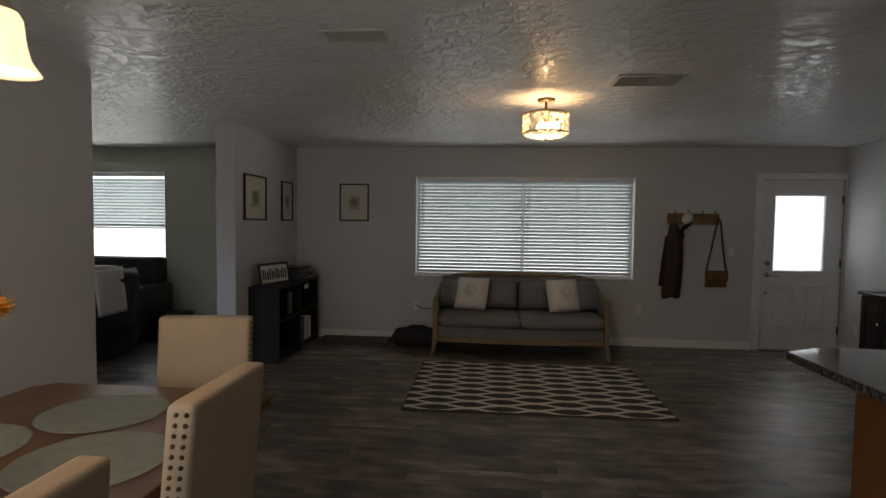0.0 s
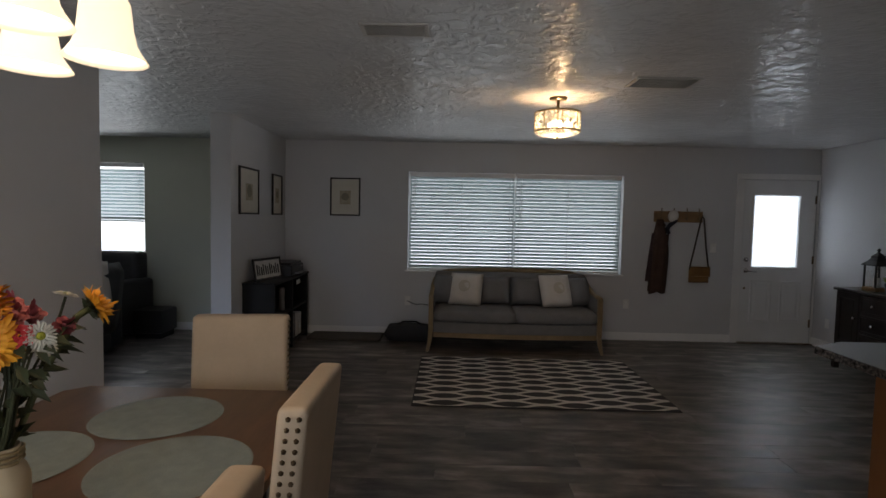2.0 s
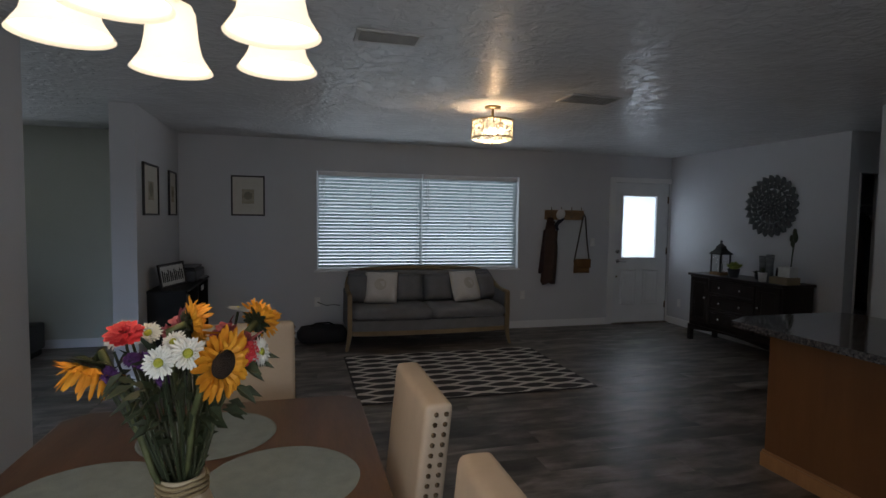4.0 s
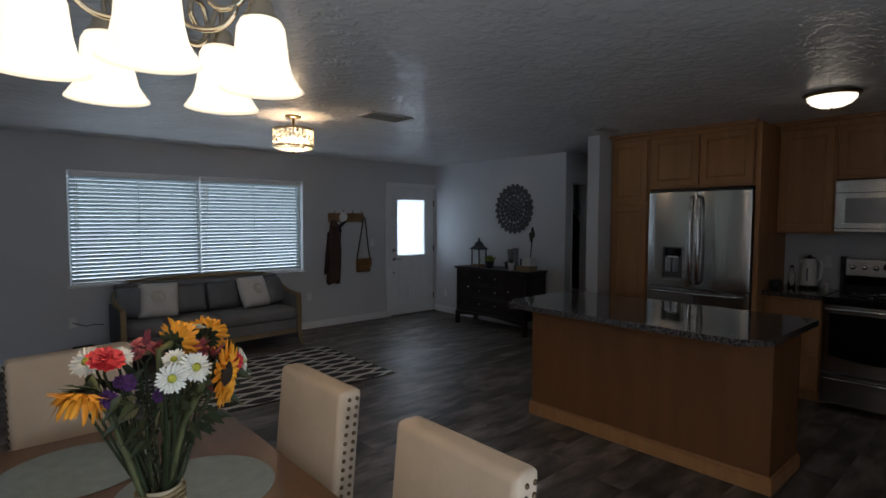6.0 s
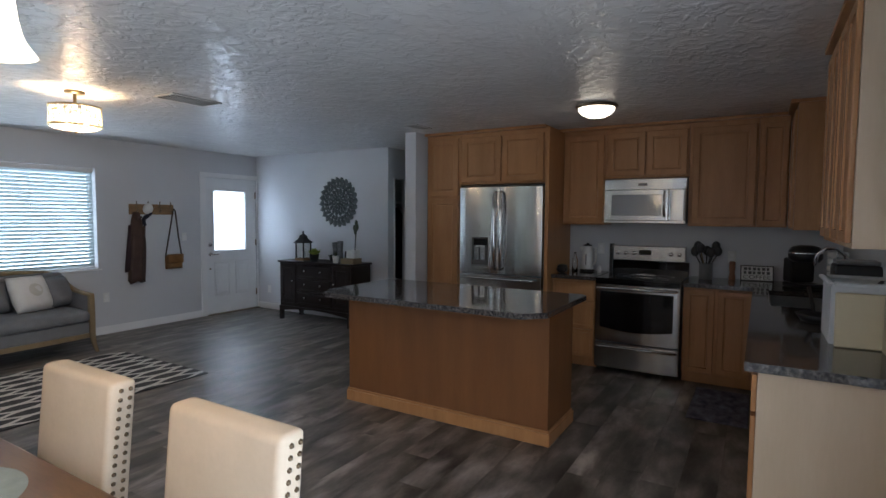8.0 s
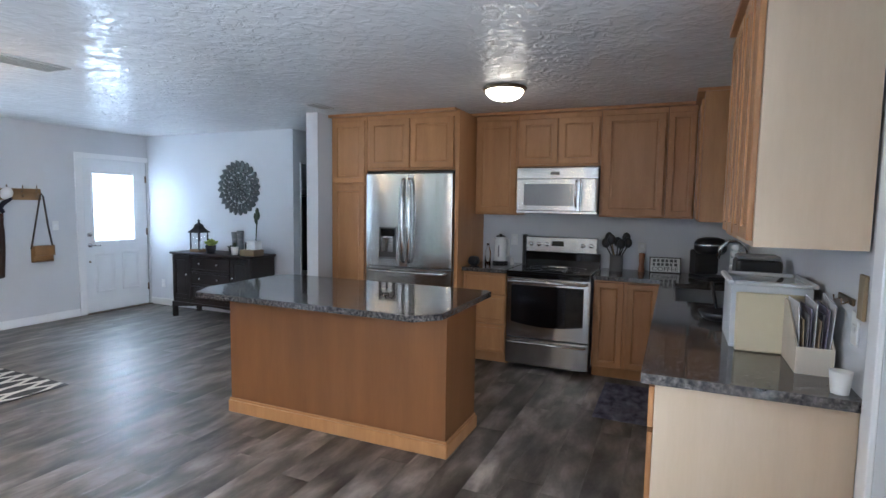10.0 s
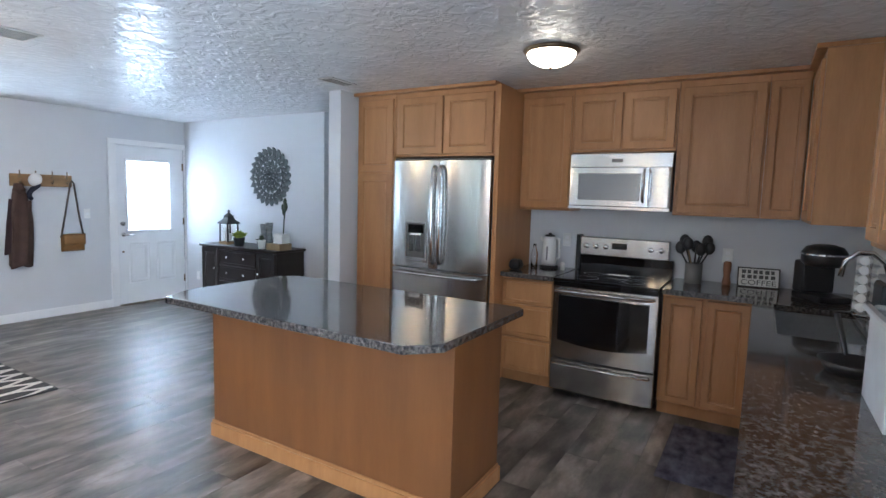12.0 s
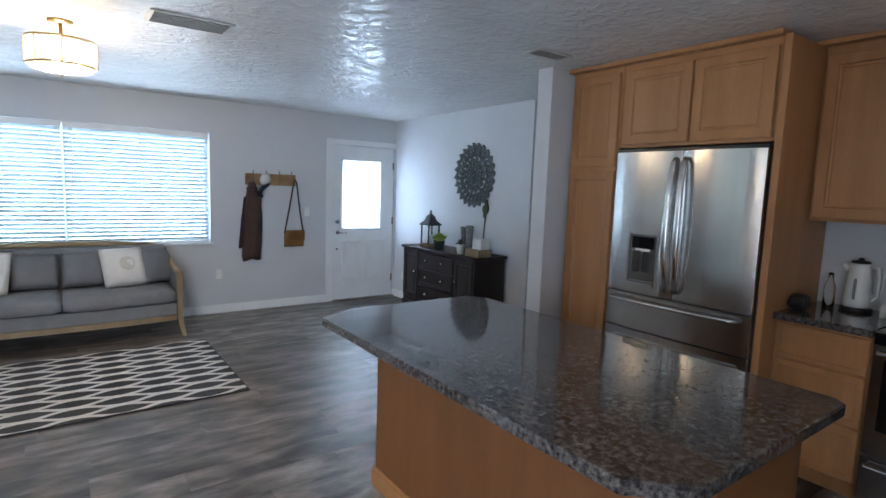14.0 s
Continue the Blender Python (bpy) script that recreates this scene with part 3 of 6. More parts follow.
unit("wall_cabinet", 4.487, -0.362, UB - 0.01, 180, 0.867, UT - UB + 0.01, 0.43, [("door", 0.32, 0.02, 0.845, UT - UB - 0.04)], "deep honey maple corner wall cabinet with a plain side")
for a, b in ((2.25, 1.725), (1.725, 1.195)):
    w = a - b - 0.003
    # The end unit's body takes the maple with daylight painted in.
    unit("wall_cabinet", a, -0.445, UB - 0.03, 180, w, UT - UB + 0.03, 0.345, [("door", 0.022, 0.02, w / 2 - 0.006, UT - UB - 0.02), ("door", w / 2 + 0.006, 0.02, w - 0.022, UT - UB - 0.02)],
         "honey maple wall cabinet over the long counter", mat=M_MAPLE if b > 1.2 else M_MAPLE_DAYLIT)
bm = bmesh.new()
box(4.13, -0.33, UT, 4.49, 1.70, UT + 0.026, bm=bm)
box(3.735, 1.701, UT, 4.49, 3.122, UT + 0.026, bm=bm)
box(3.60, -0.79, UT, 4.49, -0.331, UT + 0.026, bm=bm)
box(1.18, -0.79, UT, 2.265, -0.43, UT + 0.026, bm=bm)
solid("trim_crown", bm, M_MAPLE, "honey maple trim strip under the ceiling", "trim", "structure")

unit("drawer_unit", EF, 1.657, 0, -90, 0.45, 0.885, 0.59, [("drawer", 0.015, 0.68, 0.435, 0.865), ("drawer", 0.015, 0.40, 0.435, 0.665), ("drawer", 0.015, 0.11, 0.435, 0.385)],
     "honey maple base unit with three drawers", 0.1)
unit("base_cabinet", EF, 0.415, 0, -90, 0.565, 0.885, 0.59, [("door", 0.015, 0.11, 0.255, 0.865), ("door", 0.285, 0.11, 0.54, 0.865)],
     "honey maple base cabinet with two panelled doors", 0.1)
xs = [3.86, 3.31, 2.76, 2.20, 1.64]
for a, b in zip(xs, xs[1:] + [1.172]):
    w = a - b - 0.003
    # Last body of the row: paler maple, its colour standing in for daylight.
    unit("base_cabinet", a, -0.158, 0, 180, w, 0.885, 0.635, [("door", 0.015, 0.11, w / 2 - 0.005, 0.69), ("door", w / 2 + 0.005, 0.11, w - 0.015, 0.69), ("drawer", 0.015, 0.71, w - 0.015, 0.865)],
         "honey maple base cabinet under the long counter", 0.1, mat=M_MAPLE if b > 1.2 else M_MAPLE_DAYLIT, inner=0.69 if a > 3.0 else None)

CT0, CT1 = 0.886, 0.924
bm = bmesh.new()
box(3.86, 1.205, CT0, 4.497, 1.657, CT1, 0.004, bm)
solid("countertop", bm, M_GRANITE, "dark speckled granite worktop between fridge and range", "countertop")
bm = bmesh.new()
box(3.86, -0.13, CT0, 4.497, 0.415, CT1, bm=bm)
box(3.72, -0.797, CT0, 4.497, -0.13, CT1, bm=bm)
box(2.85, -0.24, CT0, 3.72, -0.13, CT1, bm=bm)
box(2.85, -0.797, CT0, 3.72, -0.62, CT1, bm=bm)
box(1.15, -0.797, CT0, 2.85, -0.13, CT1, bm=bm)
bmesh.ops.remove_doubles(bm, verts=bm.verts, dist=0.0005)
solid("countertop", bm, M_GRANITE, "dark speckled granite L-shaped worktop round the kitchen corner", "countertop")
bm = bmesh.new()
box(2.855, -0.615, 0.70, 3.715, -0.245, 0.712, bm=bm)
for q in ((2.845, -0.625, 2.86, -0.235), (3.71, -0.625, 3.725, -0.235), (2.86, -0.625, 3.71, -0.61), (2.86, -0.25, 3.71, -0.235)):
    box(q[0], q[1], 0.70, q[2], q[3], 0.884, bm=bm)
sink = thing("sink", pose(0, 0, 0), "brushed steel undermount kitchen sink", "sink")
part("basin", bm, material("brushed_sink_steel", (0.42, 0.42, 0.42), 0.3, 0.9, scale=30, grain=0.4), sink)

# Island
isl = thing("kitchen_island", pose(1.945, 0.985, 0), "honey maple kitchen island with plain panelled sides", "kitchen island")
# The body's wood colour carries shade as well as its amber tone.
part("body", box(0, 0, 0.0, 0.50, 1.70, 0.885, 0.002), M_AMBER_SHADED, isl)
bm = bmesh.new()
for q in ((-0.016, -0.016, -0.001, 1.716), (0.0, -0.016, 0.50, -0.001), (0.0, 1.701, 0.50, 1.716), (0.501, -0.016, 0.516, 1.716)):
    box(q[0], q[1], 0.0, q[2], q[3], 0.085, 0.003, bm)
part("plinth", bm, M_MAPLE, isl)
bm = bmesh.new()
for q in ((-0.010, -0.010, -0.001, 1.710), (0.0, -0.010, 0.50, -0.001)):
    box(q[0], q[1], 0.0855, q[2], q[3], 0.105, 0.003, bm)
part("plinth_cap", bm, M_MAPLE, isl)
solid("island_countertop", slab([(1.64, 1.055), (1.765, 0.935), (2.61, 0.935), (2.65, 0.975), (2.65, 2.68), (2.57, 2.78), (1.84, 2.78), (1.64, 2.675)], CT0, CT1, bevel=0.005),
      M_GRANITE, "dark speckled granite island top with clipped corners", "countertop")

# Fridge
fr = thing("refrigerator", pose(3.715, 2.65, 0, 0, 0, -90), "stainless steel french door refrigerator with water dispenser", "refrigerator")
FW = 0.94
part("body", box(0.005, 0.06, 0.02, FW - 0.005, 0.78, 1.80, 0.004), M_GREYPLASTIC, fr)


def bowed(x0, x1, z0, z1, depth, sag=0.012, n=10, y0=0.055):
    """An appliance door whose face bows slightly outwards."""
    bm = bmesh.new()
    pts = []
    for i in range(n + 1):
        u = i / n
        e = min(u, 1 - u)
        edge = 0.012 * max(0, 1 - e / 0.05) ** 2
        pts.append((x0 + (x1 - x0) * u, -sag * math.sin(math.pi * u) + edge))
    low = [bm.verts.new((x, y, z0)) for x, y in pts] + [bm.verts.new((x1, y0, z0)), bm.verts.new((x0, y0, z0))]
    top = [bm.verts.new((v.co.x, v.co.y, z1)) for v in low]
    k = len(low)
    for i in range(k):
        f = bm.faces.new((low[i], low[(i + 1) % k], top[(i + 1) % k], top[i]))
        f.smooth = i < n
    bm.faces.new(low[::-1])
    bm.faces.new(top)
    for e in bm.edges:
        e.smooth = all(f.smooth for f in e.link_faces)
    return bm


part("door", bowed(0.0, FW / 2 - 0.003, 0.905, 1.815, 0.05), M_STEEL, fr)
part("door", bowed(FW / 2 + 0.003, FW, 0.905, 1.815, 0.05), M_STEEL, fr)
part("drawer", bowed(0.0, FW, 0.665, 0.895, 0.05, 0.014), M_STEEL, fr)
part("drawer", bowed(0.0, FW, 0.06, 0.655, 0.05, 0.014), M_STEEL, fr)
part("hinge_cover", box(0.0, 0.03, 1.816, FW, 0.7, 1.84, 0.004), M_BLACKPLASTIC, fr, "black top hinge cover")
for s in (-1, 1):
    xh = FW / 2 + s * 0.032
    pts = [(0, -0.012, 0.95), (0, -0.042, 0.985), (s * 0.003, -0.058, 1.14), (s * 0.004, -0.064, 1.36), (s * 0.003, -0.058, 1.58), (0, -0.042, 1.735), (0, -0.012, 1.77)]
    bm = tube(pts, [0.011, 0.013, 0.015, 0.016, 0.015, 0.013, 0.011], 14)
    for v in bm.verts:
        v.co.x = xh + v.co.x * 1.4
    part("handle", bm, M_CHROME, fr, "broad curved stainless handle", True)
for z in (0.86, 0.585):
    part("handle", tube([(0.05, -0.012, z), (0.07, -0.055, z), (FW * 0.3, -0.065, z - 0.004), (FW * 0.7, -0.065, z - 0.004), (FW - 0.07, -0.055, z), (FW - 0.05, -0.012, z)], 0.011, 10), M_CHROME, fr, "stainless drawer handle", True)
bm = bmesh.new()
DX0, DX1, DZ0, DZ1 = 0.155, 0.372, 0.955, 1.30
box(DX0, -0.026, DZ0, DX0 + 0.014, -0.006, DZ1, 0.003, bm)
box(DX1 - 0.014, -0.026, DZ0, DX1, -0.006, DZ1, 0.003, bm)
box(DX0 + 0.0145, -0.026, DZ1 - 0.014, DX1 - 0.0145, -0.006, DZ1, 0.003, bm)
box(DX0 + 0.0145, -0.034, DZ0, DX1 - 0.0145, -0.006, DZ0 + 0.028, 0.003, bm)
disp = part("dispenser", bm, M_STEEL, fr, "steel framed water and ice dispenser")
part("cavity", box(DX0 + 0.0145, -0.0125, DZ0 + 0.0285, DX1 - 0.0145, -0.0105, DZ1 - 0.0145), material("dark_recess_plastic", (0.09, 0.088, 0.085), 0.3, scale=8), disp, "dark dispenser recess")
part("panel", box(DX0 + 0.03, -0.0215, 1.20, DX1 - 0.03, -0.0128, 1.275, 0.002), M_BLACKGLASS, disp, "black control panel")
for a in (0.195, 0.268):
    part("paddle", slab([(a, -0.026), (a + 0.056, -0.026), (a + 0.05, -0.0128), (a + 0.006, -0.0128)], 1.045, 1.185, bevel=0.002), M_CHROME, disp, "bright steel paddle")
part("spout", box(0.215, -0.030, 1.186, 0.315, -0.0128, 1.1995, 0.003), M_WHITEPLASTIC, disp, "pale dispenser spout")
part("tray", box(DX0 + 0.022, -0.033, DZ0 + 0.029, DX1 - 0.022, -0.0128, DZ0 + 0.036, 0.001), M_GREYPLASTIC, disp)
# Range
rg = thing("range", pose(3.83, 1.195, 0, 0, 0, -90), "stainless steel electric range with black glass cooktop", "stove")
RW = 0.765
part("body", box(0.004, 0.05, 0.05, RW - 0.004, 0.66, 0.895, 0.002), M_GREYPLASTIC, rg)
bm = bowed(0.004, RW - 0.004, 0.315, 0.865, 0.05, 0.008)
part("oven_door", bm, M_STEEL, rg)
dwin = bmesh.new()
outline = [(0.055, 0.80), (0.055, 0.455)] + [(0.055 + (RW - 0.11) * u, 0.455 - 0.035 * math.sin(math.pi * u)) for u in (0.2, 0.4, 0.6, 0.8)] + [(RW - 0.055, 0.455), (RW - 0.055, 0.80)]
fv = [dwin.verts.new((x, -0.0135, z)) for x, z in outline]
bv = [dwin.verts.new((x, -0.0005, z)) for x, z in outline]
dwin.faces.new(fv)
dwin.faces.new(bv[::-1])
for i in range(len(fv)):
    dwin.faces.new((fv[i], bv[i], bv[(i + 1) % len(fv)], fv[(i + 1) % len(fv)]))
part("oven_window", dwin, M_BLACKGLASS, rg, "black glass oven window")
part("oven_handle", tube([(0.03, -0.008, 0.838), (0.035, -0.05, 0.838), (RW / 2, -0.058, 0.838), (RW - 0.035, -0.05, 0.838), (RW - 0.03, -0.008, 0.838)], 0.012, 10), M_CHROME, rg, "bright steel bar handle", True)
part("storage_drawer", bowed(0.004, RW - 0.004, 0.06, 0.30, 0.05, 0.008), M_STEEL, rg)
part("drawer_handle", tube([(0.03, -0.006, 0.268), (0.035, -0.036, 0.268), (RW / 2, -0.042, 0.268), (RW - 0.035, -0.036, 0.268), (RW - 0.03, -0.006, 0.268)], 0.009, 10), M_CHROME, rg, "bright steel drawer handle", True)
part("front_rail", box(0.004, 0.0, 0.868, RW - 0.004, 0.049, 0.905, 0.003), M_BLACKGLASS, rg)
part("cooktop", box(0.0, 0.0, 0.906, RW, 0.585, 0.926, 0.004), M_BLACKGLASS, rg, "black ceramic glass cooktop")
part("backguard_base", box(0.0, 0.59, 0.906, RW, 0.66, 1.06, 0.003), M_BLACKGLASS, rg)
bg = bmesh.new()
box(0.03, 0.565, 1.062, RW - 0.03, 0.655, 1.215, 0.006, bg)
part("control_panel", bg, M_STEEL, rg)
part("clock", box(RW / 2 - 0.09, 0.5605, 1.125, RW / 2 + 0.03, 0.5645, 1.175), M_BLACKGLASS, rg, "small black clock display")
for xk in (0.085, 0.165, 0.245, RW - 0.165, RW - 0.085):
    k = part("knob", lathe([(0.022, 0), (0.020, 0.02), (0.014, 0.024)], 14), M_CHROME, rg, "", True)
    k.matrix_basis = pose(xk, 0.564, 1.14, 90)
part("side_trim", box(-0.004, 0.56, 0.93, 0.026, 0.66, 1.23, 0.003), M_BLACKPLASTIC, rg)
for x, y, r in ((0.2, 0.16, 0.10), (0.2, 0.42, 0.08), (0.56, 0.16, 0.08), (0.56, 0.42, 0.10)):
    part("burner_ring", lathe([(r - 0.004, 0.9265), (r, 0.9265)], 28, at=(x, y, 0), cap=False), M_GREYPLASTIC, rg)
part("spoon_rest", cushion(0.20, 0.09, 0.02, m=Matrix.Translation((0.40, 0.40, 0.9275))), M_STEEL, rg, "", True)

# Microwave
M_MIRRORGLASS = material("grey_mirror_glass", (0.30, 0.30, 0.30), 0.10, 0.85, scale=3)
mw = thing("microwave", pose(4.13, 1.205, 1.452, 0, 0, -90), "stainless steel over-the-range microwave oven", "microwave")
MW_, MH = 0.762, 0.43
part("body", box(0.002, 0.03, 0.0, MW_ - 0.002, 0.36, MH, 0.002), M_BLACKPLASTIC, mw)
part("door", bowed(0.0, 0.60, 0.03, MH - 0.105, 0.02, 0.006, y0=0.029), M_STEEL, mw)
part("control_strip", bowed(0.603, MW_, 0.03, MH - 0.105, 0.02, 0.003, y0=0.029), M_STEEL, mw)
part("vent_band", bowed(0.0, MW_, MH - 0.10, MH, 0.02, 0.006, y0=0.029), M_STEEL, mw)
part("lower_lip", box(0.0, 0.0, 0.0, MW_, 0.029, 0.027, 0.003), M_STEEL, mw)
part("window", box(0.075, -0.0115, 0.075, 0.545, -0.004, MH - 0.15, 0.002), M_MIRRORGLASS, mw, "dark mirror-like door window")
part("handle", tube([(0.572, -0.005, 0.07), (0.574, -0.045, 0.09), (0.576, -0.05, 0.2), (0.574, -0.045, MH - 0.145), (0.572, -0.005, MH - 0.125)], 0.012, 10), M_CHROME, mw, "vertical steel handle", True)
part("badge", box(0.33, -0.0105, MH - 0.065, 0.41, -0.004, MH - 0.04), M_GREYPLASTIC, mw)
part("vent_band_seam", box(0.0, -0.002, MH - 0.1045, MW_, 0.02, MH - 0.1005), M_BLACKPLASTIC, mw)

# ---- living area: large things ----
# Rug
RX0, RX1, RY0, RY1 = -0.37, 1.763, 4.272, 5.756
rug = thing("rug", pose(0, 0, 0.004), "charcoal rug with ivory ogee trellis pattern", "rug")
part("rug_body", box(RX0, RY0, 0, RX1, RY1, 0.010, 0.003), M_RUG, rug, "charcoal wool pile")
NW, PX = 17, (RX1 - RX0) / 4.0
HY = (RY1 - RY0 - 0.06) / NW
for n in range(NW + 1):
    bm = bmesh.new()
    prev = None
    z = 0.0112 + (n % 2) * 0.0006
    for i in range(161):
        x = RX0 + 0.01 + (RX1 - RX0 - 0.02) * i / 160
        ph = math.cos(2 * math.pi * (x - RX0) / PX)
        s = math.copysign(abs(ph) ** 0.9, ph)
        y = RY0 + 0.03 + HY * n + (-1) ** n * HY * 0.46 * s
        a, b = bm.verts.new((x, max(RY0 + 0.006, y - 0.021), z)), bm.verts.new((x, min(RY1 - 0.006, y + 0.021), z))
        if prev:
            bm.faces.new((prev[0], a, b, prev[1]))
        prev = (a, b)
    part("ivory_strand", bm, M_RUGLINE, rug, "ivory wavy pattern line")

# Sofa
sofa = thing("sofa", pose(0.655, 6.02, 0), "grey sofa with pale oak frame and loose cushions", "sofa")
SW, SD = 0.94, 0.70


def bow(z0, z1, w, y0, y1, crown, bevel, n=12):
    """An upholstered or wooden band whose front bows forwards in the plan."""
    front = [(-w + 2 * w * i / n, y0 - crown * math.sin(math.pi * i / n)) for i in range(n + 1)]
    return slab(front + [(w, y1), (-w, y1)], z0, z1, bevel=bevel)


def post(s):
    """A tapered square leg that runs up into the arm."""
    bm = bmesh.new()
    rings = []
    for z, h, k in ((0.0, 0.017, 0.035), (0.10, 0.021, 0.012), (0.20, 0.026, 0.0), (0.40, 0.026, 0.0), (0.625, 0.026, 0.0)):
        x, y = s * (SW + k), 0.02 - k * 0.5
        rings.append([bm.verts.new((x + i * h, y + j * h, z)) for i, j in ((-1, -1), (1, -1), (1, 1), (-1, 1))])
    for a, b in zip(rings, rings[1:]):
        for i in range(4):
            bm.faces.new((a[i], a[(i + 1) % 4], b[(i + 1) % 4], b[i]))
    bm.faces.new(rings[0][::-1])
    bm.faces.new(rings[-1])
    bmesh.ops.bevel(bm, geom=[e for e in bm.edges if abs(e.verts[0].co.z - e.verts[1].co.z) > 0.05], offset=0.007, segments=2, affect="EDGES")
    return bm


for s in (-1, 1):
    part("front_post", post(s), M_OAK, sofa)
    part("back_leg", tube([(s * (SW - 0.02), SD + 0.02, 0.0), (s * (SW - 0.03), SD - 0.04, 0.2)], [0.018, 0.026], 8), M_OAK, sofa)
    arm = [(s * SW, 0.0, 0.625), (s * SW, 0.16, 0.63), (s * SW, 0.34, 0.645), (s * (SW - 0.005), 0.48, 0.69), (s * (SW - 0.03), 0.58, 0.755), (s * (SW - 0.09), 0.64, 0.815), (s * (SW - 0.18), 0.66, 0.845)]
    part("arm_rail", tube(arm, 0.026, 10), M_OAK, sofa, "curved pale oak arm rail", True)
    part("arm_panel", slab([(s * SW - 0.022, 0.046), (s * SW + 0.022, 0.046), (s * SW + 0.022, 0.62), (s * SW - 0.022, 0.62)], 0.222, 0.635, bevel=0.008), M_GREYCLOTH, sofa)
part("top_rail", tube([(-SW + 0.18, 0.66, 0.845), (-0.4, 0.665, 0.865), (0, 0.667, 0.87), (0.4, 0.665, 0.865), (SW - 0.18, 0.66, 0.845)], 0.028, 10), M_OAK, sofa, "pale oak top rail", True)
part("seat_rail", bow(0.165, 0.215, SW - 0.03, 0.005, SD, 0.05, 0.006), M_OAK, sofa, "pale oak lower rail")
part("seat_base", bow(0.217, 0.335, SW - 0.028, 0.012, SD - 0.03, 0.05, 0.012), M_GREYCLOTH, sofa)
part("back_pad", box(-SW + 0.03, 0.56, 0.33, SW - 0.03, 0.67, 0.845, 0.03, seg=2), M_GREYCLOTH, sofa)
def seat_pad(sgn, n=14):
    """One of two long seat cushions, crowned on top, its front following the bow of the frame."""
    bm = bmesh.new()
    rows = []
    for i in range(n + 1):
        u = i / n
        x = sgn * (0.004 + (SW - 0.036) * u)
        y0 = -0.062 * math.cos(math.pi / 2 * abs(x) / SW) - 0.004
        e = min(1.0, min(u, 1 - u) / 0.07)
        e = math.sqrt(max(0.0, 1 - (1 - e) ** 2))
        ring = []
        for y, z in ((0.55, 0.342), (y0 + 0.02, 0.342), (y0 + 0.004, 0.352), (y0, 0.39), (y0, 0.425), (y0 + 0.012, 0.452), (y0 + 0.045, 0.468), (y0 + 0.16, 0.482), (y0 + 0.32, 0.484), (0.50, 0.474), (0.55, 0.455)):
            ring.append(bm.verts.new((x, y, 0.405 + (z - 0.405) * (0.72 + 0.28 * e))))
        rows.append(ring)
    k = len(rows[0])
    for a, b in zip(rows, rows[1:]):
        for q in range(k):
            f = (a[q], a[(q + 1) % k], b[(q + 1) % k], b[q])
            bm.faces.new(f if sgn > 0 else f[::-1])
    bm.faces.new(rows[0][::-1] if sgn > 0 else rows[0])
    bm.faces.new(rows[-1] if sgn > 0 else rows[-1][::-1])
    return bm


for s in (-1, 1):
    part("seat_cushion", seat_pad(s), M_GREYCLOTH, sofa, "long grey seat cushion", True)


def pillow(x, w, h, mat, lean, label, yaw=0, y=6.38, t=0.19):
    m = pose(x, y, 0.486, 0, 0, yaw) @ pose(0, 0, 0, lean, 0, 0) @ pose(0, 0, h / 2, 90) @ Matrix.Translation((0, 0, -t / 2))
    p = thing("throw_pillow", m, label, "pillow", "pillows on the sofa")
    part("cover", cushion(w, h, t, 0.55), mat, p, "", True)
    return p


GREYP = "grey square throw pillow leaning on the sofa back"
WHITEP = "white cotton throw pillow with a faint print"
pillow(-0.16, 0.35, 0.35, M_GREYCLOTH, -20, GREYP, -28, 6.40)
pillow(0.46, 0.375, 0.34, M_GREYCLOTH, -22, GREYP, 0, 6.42)
pillow(0.84, 0.375, 0.34, M_GREYCLOTH, -22, GREYP, 0, 6.42)
pillow(1.47, 0.35, 0.35, M_GREYCLOTH, -20, GREYP, 28, 6.40)
for x, yaw in ((0.09, -14), (1.18, 16)):
    p = pillow(x, 0.40, 0.40, M_WHITECLOTH, -24, WHITEP, yaw, 6.27)
    part("print", lathe([(0.001, 0), (0.07, 0.0015)], 20, at=(0, 0.01, 0.1908), cap=False), material("faint_print", (0.60, 0.57, 0.50), 0.9), p, "faint tan round print")

# Console
con = thing("sideboard", pose(4.0, 5.80, 0, 0, 0, -90), "dark espresso wood sideboard with drawers and round knobs", "sideboard")
CW, CH, CD = 1.34, 0.855, 0.43
part("top", box(-0.015, -0.015, CH - 0.03, CW + 0.015, CD + 0.02, CH, 0.005), M_DARKWOOD, con)
part("carcass", box(0.0, 0.02, 0.20, CW, CD, CH - 0.031, 0.003), M_DARKWOOD, con)
for x in (0.0, CW - 0.05):
    for y in (0.0, CD - 0.05):
        bm = slab([(x, y), (x + 0.05, y), (x + 0.05, y + 0.05), (x, y + 0.05)], 0, 0.20)
        part("leg", bm, M_DARKWOOD, con)
bm = bmesh.new()
apr = [(0.05, 0.20), (CW - 0.05, 0.20), (CW - 0.05, 0.13)] + [(CW - 0.05 - (CW - 0.1) * u, 0.13 + 0.05 * math.sin(math.pi * u)) for u in (0.15, 0.3, 0.5, 0.7, 0.85)] + [(0.05, 0.13)]
va, vb = [bm.verts.new((x, 0.005, z)) for x, z in apr], [bm.verts.new((x, 0.025, z)) for x, z in apr]
bm.faces.new(va)
bm.faces.new(vb[::-1])
for i in range(len(va)):
    bm.faces.new((va[i], vb[i], vb[(i + 1) % len(va)], va[(i + 1) % len(va)]))
part("apron", bm, M_DARKWOOD, con)
